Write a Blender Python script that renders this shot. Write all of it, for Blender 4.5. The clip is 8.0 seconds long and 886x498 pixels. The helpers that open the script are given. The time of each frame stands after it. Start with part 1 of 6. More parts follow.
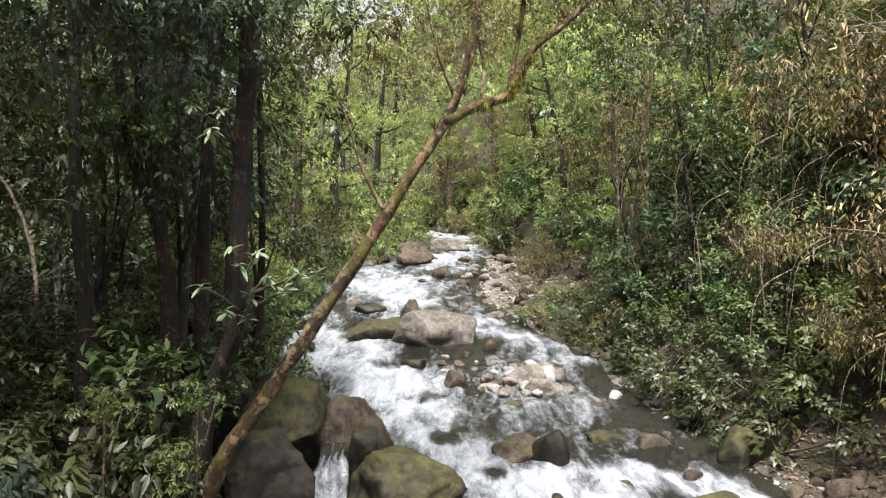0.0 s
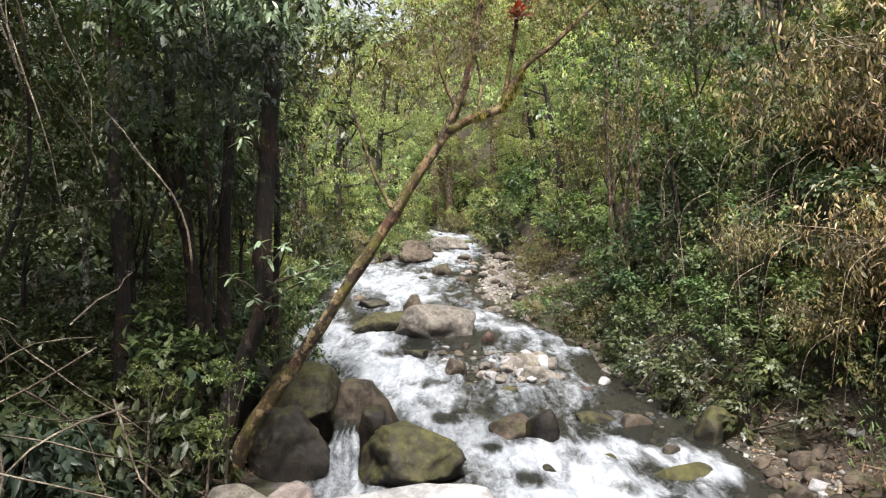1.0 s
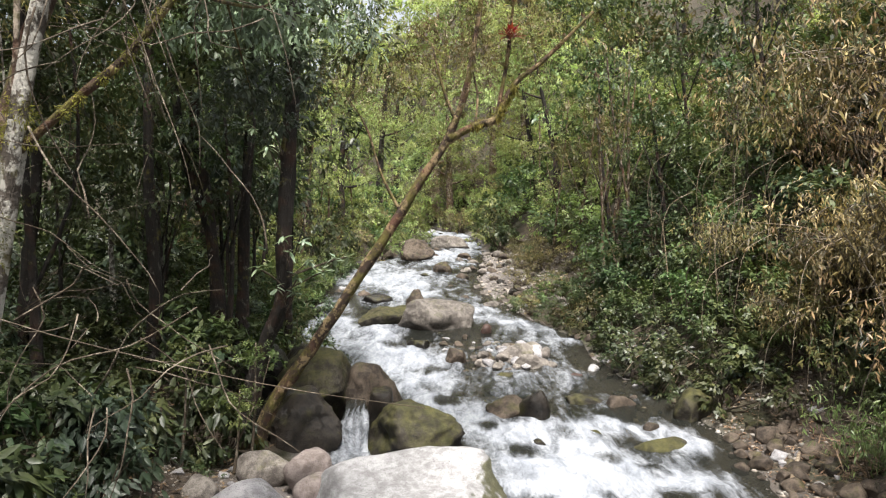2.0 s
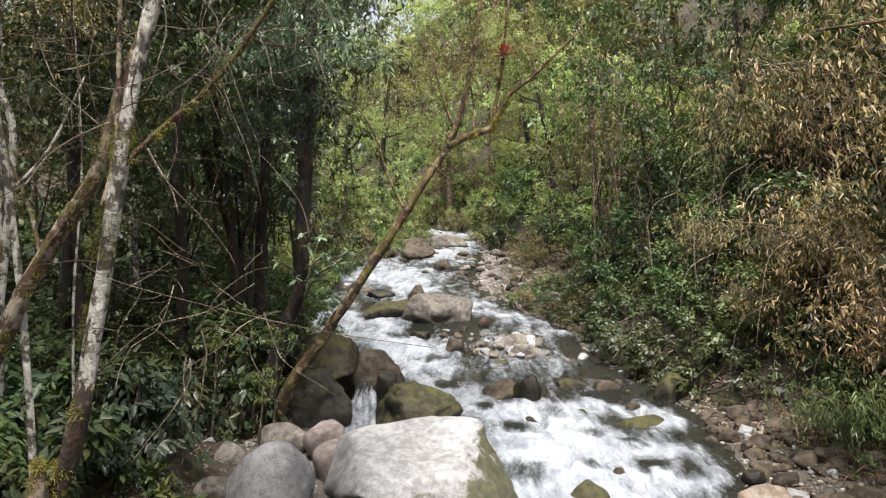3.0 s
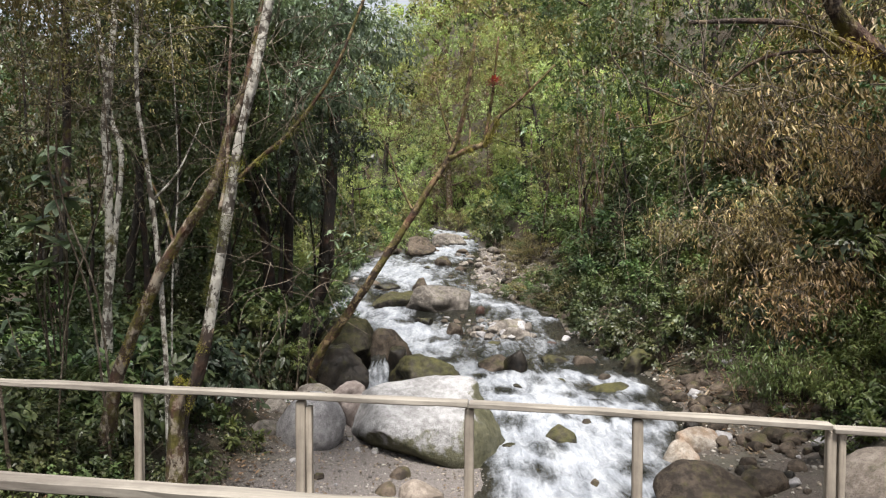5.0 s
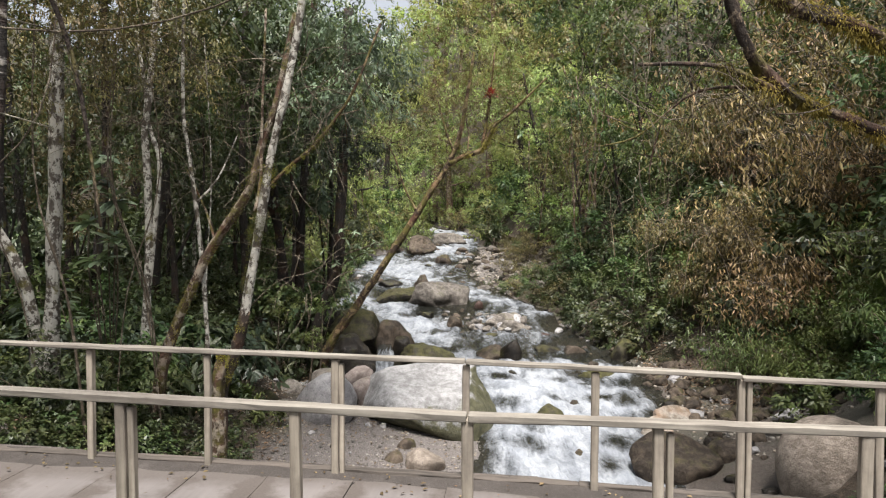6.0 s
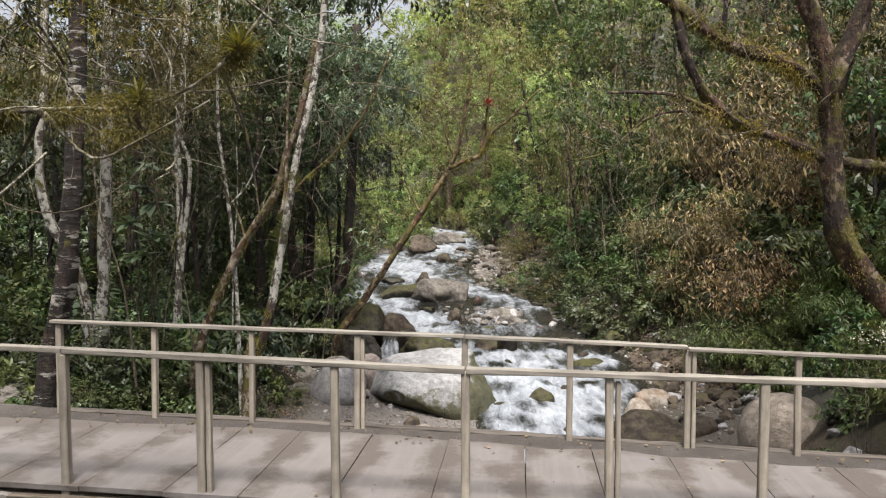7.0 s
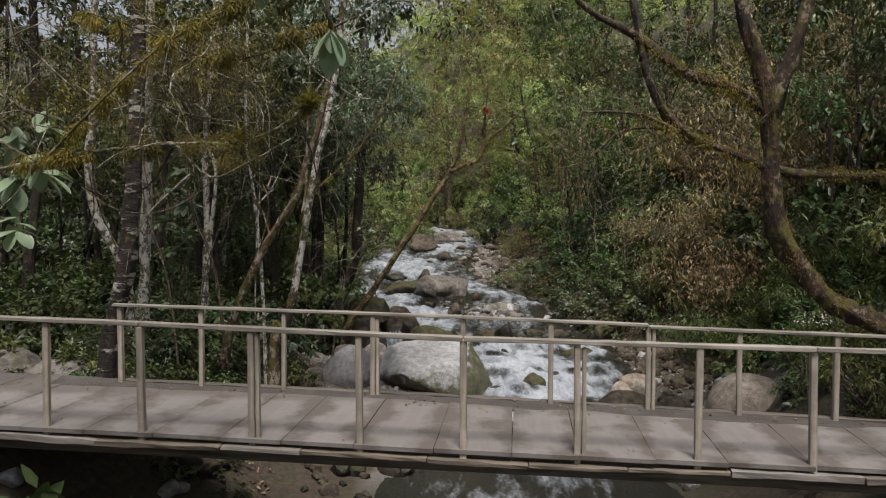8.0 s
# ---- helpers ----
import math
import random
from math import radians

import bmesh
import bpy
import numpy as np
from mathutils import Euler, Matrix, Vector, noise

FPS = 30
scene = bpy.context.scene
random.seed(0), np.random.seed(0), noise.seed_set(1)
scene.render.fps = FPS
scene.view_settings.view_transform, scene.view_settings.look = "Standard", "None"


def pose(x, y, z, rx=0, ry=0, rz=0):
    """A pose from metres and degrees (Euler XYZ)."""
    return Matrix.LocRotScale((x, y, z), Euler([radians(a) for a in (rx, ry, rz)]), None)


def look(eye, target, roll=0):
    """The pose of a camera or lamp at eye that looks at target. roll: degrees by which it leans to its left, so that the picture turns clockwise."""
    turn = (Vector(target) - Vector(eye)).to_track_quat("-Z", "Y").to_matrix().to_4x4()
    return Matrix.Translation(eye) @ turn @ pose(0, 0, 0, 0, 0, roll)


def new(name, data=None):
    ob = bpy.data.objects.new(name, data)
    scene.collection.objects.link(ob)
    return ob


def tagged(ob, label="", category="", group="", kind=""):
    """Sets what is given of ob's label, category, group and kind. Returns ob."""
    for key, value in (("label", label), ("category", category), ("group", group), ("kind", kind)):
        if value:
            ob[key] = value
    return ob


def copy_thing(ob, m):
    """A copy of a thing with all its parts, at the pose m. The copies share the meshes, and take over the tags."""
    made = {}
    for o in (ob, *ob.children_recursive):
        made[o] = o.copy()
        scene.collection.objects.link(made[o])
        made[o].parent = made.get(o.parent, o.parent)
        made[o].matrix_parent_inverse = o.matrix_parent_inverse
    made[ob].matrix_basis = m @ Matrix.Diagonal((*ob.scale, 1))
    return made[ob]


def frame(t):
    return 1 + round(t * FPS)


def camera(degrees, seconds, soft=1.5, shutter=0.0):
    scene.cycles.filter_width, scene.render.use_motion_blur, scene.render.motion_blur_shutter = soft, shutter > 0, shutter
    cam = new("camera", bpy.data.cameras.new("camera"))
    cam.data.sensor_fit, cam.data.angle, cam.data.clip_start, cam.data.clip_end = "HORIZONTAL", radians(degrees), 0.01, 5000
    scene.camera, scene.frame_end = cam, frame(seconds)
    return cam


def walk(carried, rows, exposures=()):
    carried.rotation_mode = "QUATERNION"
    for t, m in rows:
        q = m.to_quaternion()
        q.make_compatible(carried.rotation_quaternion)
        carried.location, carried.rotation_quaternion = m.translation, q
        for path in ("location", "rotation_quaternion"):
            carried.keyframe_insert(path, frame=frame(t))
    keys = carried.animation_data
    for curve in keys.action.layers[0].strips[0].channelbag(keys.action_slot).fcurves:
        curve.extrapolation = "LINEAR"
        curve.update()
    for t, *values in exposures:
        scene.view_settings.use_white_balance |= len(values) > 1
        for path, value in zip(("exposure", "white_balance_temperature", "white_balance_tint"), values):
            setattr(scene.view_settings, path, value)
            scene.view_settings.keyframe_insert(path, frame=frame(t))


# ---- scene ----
cam = camera(62.4, 8.0, soft=1.2)
METRES, EYE, TILT, LEAN, TURN = 9.2, 2.1, -1.1, 2.58, 0.0
ROWS = [
    (0.0, 0.0, 0.0, 0.0, 0.07, -1.59, -2.64),
    (0.5, -0.0012, -0.051, -0.0017, 0.05, -1.6, -2.63),
    (1.0, -0.0026, -0.1048, -0.0035, 0.03, -1.61, -2.61),
    (1.5, -0.0037, -0.1609, -0.0052, 0.02, -1.61, -2.59),
    (3.0, -0.0047, -0.3419, -0.0115, 0.02, -1.61, -2.57),
    (3.5, -0.0058, -0.4037, -0.0124, 0.0, -1.6, -2.56),
    (4.0, -0.0067, -0.4668, -0.0132, -0.01, -1.62, -2.56),
    (4.5, -0.0072, -0.5308, -0.0139, -0.0, -1.63, -2.53),
    (6.0, -0.0101, -0.7289, -0.017, -0.02, -1.65, -2.52),
    (6.5, -0.0119, -0.7961, -0.0175, -0.04, -1.65, -2.52),
    (7.0, -0.0135, -0.8602, -0.0174, -0.05, -1.68, -2.55),
    (7.5, -0.0145, -0.9299, -0.0177, -0.05, -1.71, -2.58),
    (8.0, -0.0157, -0.9996, -0.0195, -0.04, -1.7, -2.59),
]
walk(cam, [(t, pose(0, 0, EYE, TILT, LEAN, TURN) @ pose(METRES * x, METRES * y, METRES * z, 90 + pitch, roll, yaw)) for t, x, y, z, yaw, pitch, roll in ROWS], [(0, 1.29), (1.5, 1.22), (3, 1.04), (4.5, 0.95), (6, 0.86), (7, 0.78), (7.5, 0.59), (8, 0.07)])

# ---------------------------------------------------------------- light
world = bpy.data.worlds.new("world")
scene.world = world
world.use_nodes = True
wn, wl = world.node_tree.nodes, world.node_tree.links
sky = wn.new("ShaderNodeTexSky")
sky.sky_type, sky.sun_disc = "NISHITA", False
sky.sun_elevation, sky.sun_rotation = radians(67), radians(173)
sky.air_density, sky.dust_density, sky.ozone_density = 1.0, 6.0, 1.0
cloud = wn.new("ShaderNodeMix")
cloud.data_type = "RGBA"
cloud.inputs["Factor"].default_value = 0.75
cloud.inputs["B"].default_value = (9.0, 9.4, 10.3, 1)
wl.new(sky.outputs[0], cloud.inputs["A"])
wl.new(cloud.outputs["Result"], wn["Background"].inputs[0])
wn["Background"].inputs[1].default_value = 0.052

sun = new("sun", bpy.data.lights.new("sun", "SUN"))
sun.data.energy, sun.data.angle, sun.data.color = 5.0, radians(16), (1.0, 0.955, 0.9)
sun.matrix_world = look((0, 0, 60), (-3, 25, 0))


# ---------------------------------------------------------------- materials
def material(name):
    m = bpy.data.materials.new(name)
    m.use_nodes = True
    return m, m.node_tree.nodes, m.node_tree.links, m.node_tree.nodes["Principled BSDF"]


def ramp(nodes, stops, mode="LINEAR"):
    r = nodes.new("ShaderNodeValToRGB")
    r.color_ramp.interpolation = mode
    el = r.color_ramp.elements
    while len(el) < len(stops):
        el.new(0.5)
    for e, (p, c) in zip(el, stops):
        e.position, e.color = p, (*c, 1)
    return r


def noise_node(nodes, links, scale, detail=4.0, rough=0.55, stretch=None, source="Object"):
    tc = nodes.new("ShaderNodeNewGeometry" if source == "Position" else "ShaderNodeTexCoord")
    mp = nodes.new("ShaderNodeMapping")
    mp.inputs["Scale"].default_value = stretch or (1, 1, 1)
    links.new(tc.outputs[source], mp.inputs["Vector"])
    n = nodes.new("ShaderNodeTexNoise")
    n.inputs["Scale"].default_value, n.inputs["Detail"].default_value = scale, detail
    n.inputs["Roughness"].default_value = rough
    links.new(mp.outputs[0], n.inputs["Vector"])
    return n


def mix_rgb(nodes, links, fac, a, b, blend="MIX"):
    m = nodes.new("ShaderNodeMix")
    m.data_type, m.blend_type = "RGBA", blend
    for sock, v in (("Factor", fac), ("A", a), ("B", b)):
        if isinstance(v, (int, float)):
            m.inputs[sock].default_value = v
        elif isinstance(v, tuple):
            m.inputs[sock].default_value = (*v, 1)
        else:
            links.new(v, m.inputs[sock])
    return m.outputs["Result"]


def maths(nodes, links, op, a, b, clamp=False):
    n = nodes.new("ShaderNodeMath")
    n.operation, n.use_clamp = op, clamp
    for i, v in enumerate((a, b)):
        if isinstance(v, (int, float)):
            n.inputs[i].default_value = v
        else:
            links.new(v, n.inputs[i])
    return n.outputs[0]


def bump(nodes, links, bsdf, height, strength, distance):
    b = nodes.new("ShaderNodeBump")
    b.inputs["Strength"].default_value, b.inputs["Distance"].default_value = strength, distance
    links.new(height, b.inputs["Height"])
    links.new(b.outputs[0], bsdf.inputs["Normal"])


def leaf_material(name, stops, rough=0.5, through_light=0.2, spread=0.5, single=0.5, gain=1.22):
    """Leaves: each leaf its own shade, each plant a little different, light passing through the blade; clump light and
    dark painted in.
    """
    m, n, l, p = material(name)
    geo, info = n.new("ShaderNodeNewGeometry"), n.new("ShaderNodeObjectInfo")
    r = ramp(n, stops)
    tuft = noise_node(n, l, 2.4, 3.0, 0.6, source="Position")
    own = maths(n, l, "MULTIPLY", geo.outputs["Random Per Island"], single)
    shared = maths(n, l, "MULTIPLY", maths(n, l, "ADD", maths(n, l, "MULTIPLY", tuft.outputs["Fac"], 2.6), -0.8, True), 1 - single)
    l.new(maths(n, l, "ADD", own, shared), r.inputs[0])
    hsv = n.new("ShaderNodeHueSaturation")
    l.new(r.outputs[0], hsv.inputs["Color"])
    # value noise by position: painted dark hollows and lit patches in the leaf mass
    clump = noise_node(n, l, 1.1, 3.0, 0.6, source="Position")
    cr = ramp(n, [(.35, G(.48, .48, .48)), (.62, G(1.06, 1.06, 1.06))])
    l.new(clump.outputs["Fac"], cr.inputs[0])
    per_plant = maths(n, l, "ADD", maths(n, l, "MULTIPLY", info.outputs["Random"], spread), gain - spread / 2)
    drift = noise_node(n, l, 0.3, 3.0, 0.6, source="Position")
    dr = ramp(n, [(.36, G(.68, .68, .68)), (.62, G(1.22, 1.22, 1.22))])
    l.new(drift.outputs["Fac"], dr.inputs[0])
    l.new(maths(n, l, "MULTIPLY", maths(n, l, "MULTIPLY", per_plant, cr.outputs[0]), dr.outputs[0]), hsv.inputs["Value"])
    hue = maths(n, l, "ADD", maths(n, l, "MULTIPLY", info.outputs["Random"], 0.05), maths(n, l, "MULTIPLY", drift.outputs["Fac"], -0.09))
    l.new(maths(n, l, "ADD", hue, 0.523), hsv.inputs["Hue"])
    nz = noise_node(n, l, 25.0, 2.0)
    col = mix_rgb(n, l, maths(n, l, "MULTIPLY", nz.outputs["Fac"], 0.25), mix_rgb(n, l, 1.0, hsv.outputs[0], (1.04, .955, .925), "MULTIPLY"), (0.03, 0.035, 0.012))
    l.new(col, p.inputs["Base Color"])
    p.inputs["Roughness"].default_value = rough
    p.inputs["Specular IOR Level"].default_value = 0.5
    tr = n.new("ShaderNodeBsdfTranslucent")
    warm = mix_rgb(n, l, 1.0, col, (0.95, 1.0, 0.65), "MULTIPLY")
    l.new(warm, tr.inputs["Color"])
    mx = n.new("ShaderNodeMixShader")
    mx.inputs[0].default_value = through_light
    l.new(p.outputs[0], mx.inputs[1])
    l.new(tr.outputs[0], mx.inputs[2])
    l.new(mx.outputs[0], n["Material Output"].inputs["Surface"])
    return m


G = lambda *c: c
# dark green leaf; forest shade is also put into this colour
LEAF_DARK_SHADED = leaf_material("leaf_dark_green_shaded", [(0, G(0.023, .045, 0.023)), (.5, G(0.058, .082, 0.031)), (.85, G(0.1, .125, 0.047)), (1, G(0.17, .19, 0.08))], 0.44)
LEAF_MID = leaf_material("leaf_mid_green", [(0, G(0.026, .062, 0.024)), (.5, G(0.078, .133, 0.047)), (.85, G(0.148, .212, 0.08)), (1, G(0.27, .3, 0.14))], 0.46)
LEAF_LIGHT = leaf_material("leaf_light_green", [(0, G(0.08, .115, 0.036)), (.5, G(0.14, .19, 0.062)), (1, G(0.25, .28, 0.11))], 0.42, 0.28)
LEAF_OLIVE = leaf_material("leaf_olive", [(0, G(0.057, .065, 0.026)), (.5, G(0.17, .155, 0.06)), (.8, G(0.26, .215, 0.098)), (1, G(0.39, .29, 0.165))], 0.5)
# straw leaf; end stops paint dark gaps and cream sunlit highlights
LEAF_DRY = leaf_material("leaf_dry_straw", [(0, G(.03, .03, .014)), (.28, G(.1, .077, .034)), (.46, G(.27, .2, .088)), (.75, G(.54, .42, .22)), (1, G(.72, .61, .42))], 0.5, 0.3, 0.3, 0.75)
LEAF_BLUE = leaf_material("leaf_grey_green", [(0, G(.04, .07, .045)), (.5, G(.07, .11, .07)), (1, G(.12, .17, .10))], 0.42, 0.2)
# far and tan canopy: colour raised past leaf tone, valley light put into it
LEAF_FAR = leaf_material("leaf_far_canopy_lit", [(0, G(.18, .26, .1)), (.5, G(.3, .38, .165)), (.85, G(.41, .48, .24)), (1, G(.5, .54, .32))], 0.5, 0.5, 0.5, 0.3, 1.5)
LEAF_TAN = leaf_material("leaf_far_olive_tan_lit", [(0, G(.17, .19, .07)), (.5, G(.26, .265, .105)), (1, G(.36, .34, .165))], 0.55, 0.48, 0.5, 0.3, 1.55)
# brighter copy of the grey-green leaf: skylight and gloss put into its colour
LEAF_BLUE_LIT = leaf_material("leaf_grey_green_lit", [(0, G(.10, .15, .10)), (.5, G(.17, .24, .16)), (1, G(.26, .33, .22))], 0.38, 0.25, 0.2, 0.5, 1.5)
LEAF_RED = leaf_material("leaf_red", [(0, G(.25, .015, .015)), (1, G(.5, .05, .04))], 0.4)
MOSS = leaf_material("moss", [(0, G(.09, .092, .015)), (.5, G(.185, .17, .03)), (1, G(.32, .285, .06))], 0.8, 0.35, 0.2, 0.4, 1.4)
LITTER = leaf_material("leaf_litter", [(0, G(.05, .033, .02)), (.5, G(.14, .09, .05)), (1, G(.3, .22, .13))], 0.6, 0.1, 0.2)
FLOWER = leaf_material("white_petals", [(0, G(.6, .6, .58)), (1, G(.85, .85, .8))], 0.6, 0.3, 0.1)


def bark_material(name, base, light, amount, moss=0.0, red=0.0, rings=False):
    """Bark: furrowed base, pale lichen patches, moss on the upper side."""
    m, n, l, p = material(name)
    fine = noise_node(n, l, 18.0, 6.0, 0.65, (1, 1, 0.25))
    r = ramp(n, [(.25, tuple(c * .45 for c in base)), (.6, base), (.85, tuple(min(1, c * 1.8) for c in base))])
    l.new(fine.outputs["Fac"], r.inputs[0])
    patch = noise_node(n, l, 5.0 if rings else 9.0, 5.0, 0.7, (.5, .5, 2.2) if rings else (1, 1, 0.8))
    pr = ramp(n, [(max(0, .62 - amount * .4), G(0, 0, 0)), (max(0.02, .68 - amount * .4), G(1, 1, 1))])
    l.new(patch.outputs["Fac"], pr.inputs[0])
    col = mix_rgb(n, l, pr.outputs[0], r.outputs[0], light)
    if red:
        big = noise_node(n, l, 3.0, 3.0)
        rr = ramp(n, [(.5, G(0, 0, 0)), (.65, G(1, 1, 1))])
        l.new(big.outputs["Fac"], rr.inputs[0])
        col = mix_rgb(n, l, maths(n, l, "MULTIPLY", rr.outputs[0], red), col, (.16, .06, .03))
    if moss:
        mn = noise_node(n, l, 4.0, 5.0, 0.7)
        mr = ramp(n, [(.62 - moss * .3, G(0, 0, 0)), (.72 - moss * .3, G(1, 1, 1))])
        l.new(mn.outputs["Fac"], mr.inputs[0])
        col = mix_rgb(n, l, mr.outputs[0], col, (.10, .085, .016))
    l.new(col, p.inputs["Base Color"])
    p.inputs["Roughness"].default_value = 0.85
    bump(n, l, p, maths(n, l, "ADD", fine.outputs["Fac"], patch.outputs["Fac"]), 1.0, 0.045)
    return m


BARK_DARK = bark_material("bark_dark", (.022, .017, .013), (.11, .1, .085), 0.1, 0.15, 0.25)
BARK_RING = bark_material("bark_dark_ringed", (.022, .017, .014), (.4, .37, .33), 0.17, 0.1, 0.15, True)
BARK_PALE = bark_material("bark_pale_lichen", (.1, .082, .064), (.5, .475, .42), 0.4, 0.18)
BARK_BROWN = bark_material("bark_reddish_brown", (.075, .045, .028), (.32, .27, .21), 0.3, 0.42, 0.5)
BARK_MOSSY = bark_material("bark_mossy", (.034, .021, .014), (.2, .15, .1), 0.2, 0.38, 0.25)
BARK_LEAN = bark_material("bark_golden_lichen", (.05, .03, .018), (.26, .19, .1), 0.3, 0.46, 0.4)
TWIG = bark_material("twig_brown", (.10, .075, .05), (.24, .2, .15), 0.25)
LICHEN_TWIG = bark_material("twig_lichen", (.11, .09, .06), (.36, .33, .26), 0.35, 0.3)
DEADWOOD = bark_material("dead_wood", (.27, .2, .13), (.42, .35, .26), 0.3)


def rock_material(name, dark, light, moss=0.3, wet=False, warm=0.0, flank=False):
    m, n, l, p = material(name)
    info = n.new("ShaderNodeObjectInfo")
    big = noise_node(n, l, 1.8, 5.0, 0.6, source="Position")
    fine = noise_node(n, l, 9.0, 8.0, 0.72, source="Position")
    grain = noise_node(n, l, 70.0, 3.0, 0.65, source="Position")
    r = ramp(n, [(.36, tuple(c * .75 for c in dark)), (.46, dark), (.54, tuple((a + b) / 2 for a, b in zip(dark, light))), (.66, light)])
    l.new(maths(n, l, "ADD", maths(n, l, "MULTIPLY", fine.outputs["Fac"], 0.6), maths(n, l, "MULTIPLY", big.outputs["Fac"], 0.4)), r.inputs[0])
    hsv = n.new("ShaderNodeHueSaturation")
    l.new(r.outputs[0], hsv.inputs["Color"])
    l.new(maths(n, l, "ADD", maths(n, l, "MULTIPLY", info.outputs["Random"], 0.4), 0.8), hsv.inputs["Value"])
    speck = ramp(n, [(.35, G(0, 0, 0)), (.45, G(1, 1, 1))])
    l.new(grain.outputs["Fac"], speck.inputs[0])
    col = mix_rgb(n, l, speck.outputs[0], mix_rgb(n, l, 0.45, hsv.outputs[0], (.03, .03, .03)), hsv.outputs[0])
    if warm:
        wz = noise_node(n, l, 2.6, 3.0, source="Position")
        wr = ramp(n, [(.42, G(0, 0, 0)), (.6, G(1, 1, 1))])
        l.new(wz.outputs["Fac"], wr.inputs[0])
        col = mix_rgb(n, l, maths(n, l, "MULTIPLY", wr.outputs[0], warm), col, (.30, .14, .05))
    if moss:
        geo = n.new("ShaderNodeNewGeometry")
        sep = n.new("ShaderNodeSeparateXYZ")
        l.new(geo.outputs["Normal"], sep.inputs[0])
        mz = noise_node(n, l, 3.2, 6.0, 0.7, source="Position")
        patchy = maths(n, l, "ADD", maths(n, l, "MULTIPLY", mz.outputs["Fac"], 1.9 if flank else 1.0), -0.45 if flank else 0.0)
        s = maths(n, l, "ADD", maths(n, l, "MULTIPLY", sep.outputs["Z"], -0.55 if flank else 0.12), patchy)
        if flank:
            s = maths(n, l, "ADD", s, maths(n, l, "MULTIPLY", sep.outputs["X"], 0.5))
        mr = ramp(n, [(.7 - .4 * moss, G(0, 0, 0)), (.8 - .4 * moss, G(.55, .55, .55)), (.92 - .4 * moss, G(1, 1, 1))])
        l.new(s, mr.inputs[0])
        gr = ramp(n, [(.3, G(.028, .031, .01)), (.7, G(.1, .092, .028))])
        l.new(fine.outputs["Fac"], gr.inputs[0])
        col = mix_rgb(n, l, maths(n, l, "MULTIPLY", mr.outputs[0], 0.85), col, gr.outputs[0])
    l.new(col, p.inputs["Base Color"])
    p.inputs["Roughness"].default_value = 0.42 if wet else 0.7
    p.inputs["Specular IOR Level"].default_value = 0.28
    pit = noise_node(n, l, 26.0, 5.0, 0.7, source="Position")
    bump(n, l, p, maths(n, l, "ADD", maths(n, l, "ADD", fine.outputs["Fac"], maths(n, l, "MULTIPLY", pit.outputs["Fac"], 0.5)), maths(n, l, "MULTIPLY", grain.outputs["Fac"], 0.15)), 0.9, 0.03)
    return m


ROCK_PALE = rock_material("rock_pale_grey", (.115, .1, .088), (.31, .28, .245), 0.2)
ROCK_BIG = rock_material("rock_grey_mossy_sides", (.24, .235, .235), (.46, .455, .46), 1.0, flank=True)
ROCK_GREY = rock_material("rock_grey", (.25, .24, .245), (.48, .465, .465), 0.12)
ROCK_MOSS = rock_material("rock_mossy", (.02, .017, .013), (.08, .068, .05), 0.6)
ROCK_DARK = rock_material("rock_dark_wet", (.009, .0075, .006), (.038, .03, .023), 0.3, True)
ROCK_BROWN = rock_material("rock_brown", (.036, .027, .02), (.135, .104, .078), 0.25)
ROCK_TAN = rock_material("rock_tan", (.17, .14, .115), (.33, .283, .24), 0.12)
ROCK_PINK = rock_material("rock_pinkish", (.17, .138, .124), (.32, .275, .255), 0.05)
ROCK_OCHRE = rock_material("rock_ochre_stained", (.24, .2, .16), (.5, .46, .41), 0.0, False, 0.3)
ROCK_RED = rock_material("rock_red_brown", (.045, .027, .022), (.1, .06, .048), 0.0, True)


def pebble_material():
    m, n, l, p = material("pebbles")
    geo = n.new("ShaderNodeNewGeometry")
    r = ramp(n, [(0, G(.07, .065, .06)), (.3, G(.16, .14, .12)), (.6, G(.27, .25, .22)), (.85, G(.36, .29, .22)), (1, G(.48, .46, .42))])
    l.new(geo.outputs["Random Per Island"], r.inputs[0])
    fine = noise_node(n, l, 40.0, 4.0)
    l.new(mix_rgb(n, l, maths(n, l, "MULTIPLY", fine.outputs["Fac"], 0.5), r.outputs[0], (.05, .045, .04)), p.inputs["Base Color"])
    p.inputs["Roughness"].default_value = 0.65
    return m


PEBBLE = pebble_material()


def ground_material():
    m, n, l, p = material("soil_litter_gravel")
    a = noise_node(n, l, 0.7, 6.0, 0.65)
    b = noise_node(n, l, 14.0, 6.0, 0.7)
    c = noise_node(n, l, 60.0, 3.0, 0.6)
    soil = ramp(n, [(.3, G(.025, .018, .012)), (.5, G(.05, .036, .024)), (.7, G(.09, .066, .045))])
    l.new(b.outputs["Fac"], soil.inputs[0])
    green = ramp(n, [(.45, G(0, 0, 0)), (.6, G(1, 1, 1))])
    l.new(a.outputs["Fac"], green.inputs[0])
    col = mix_rgb(n, l, maths(n, l, "MULTIPLY", green.outputs[0], 0.6), soil.outputs[0], (.035, .045, .014))
    grit = n.new("ShaderNodeAttribute")
    grit.attribute_name = "grit"
    gr = ramp(n, [(.3, G(.09, .078, .072)), (.55, G(.18, .16, .15)), (.75, G(.33, .3, .285))])
    l.new(c.outputs["Fac"], gr.inputs[0])
    col = mix_rgb(n, l, grit.outputs["Fac"], col, gr.outputs[0])
    l.new(col, p.inputs["Base Color"])
    p.inputs["Roughness"].default_value = 0.9
    bump(n, l, p, maths(n, l, "ADD", b.outputs["Fac"], maths(n, l, "MULTIPLY", c.outputs["Fac"], 0.4)), 0.9, 0.05)
    return m


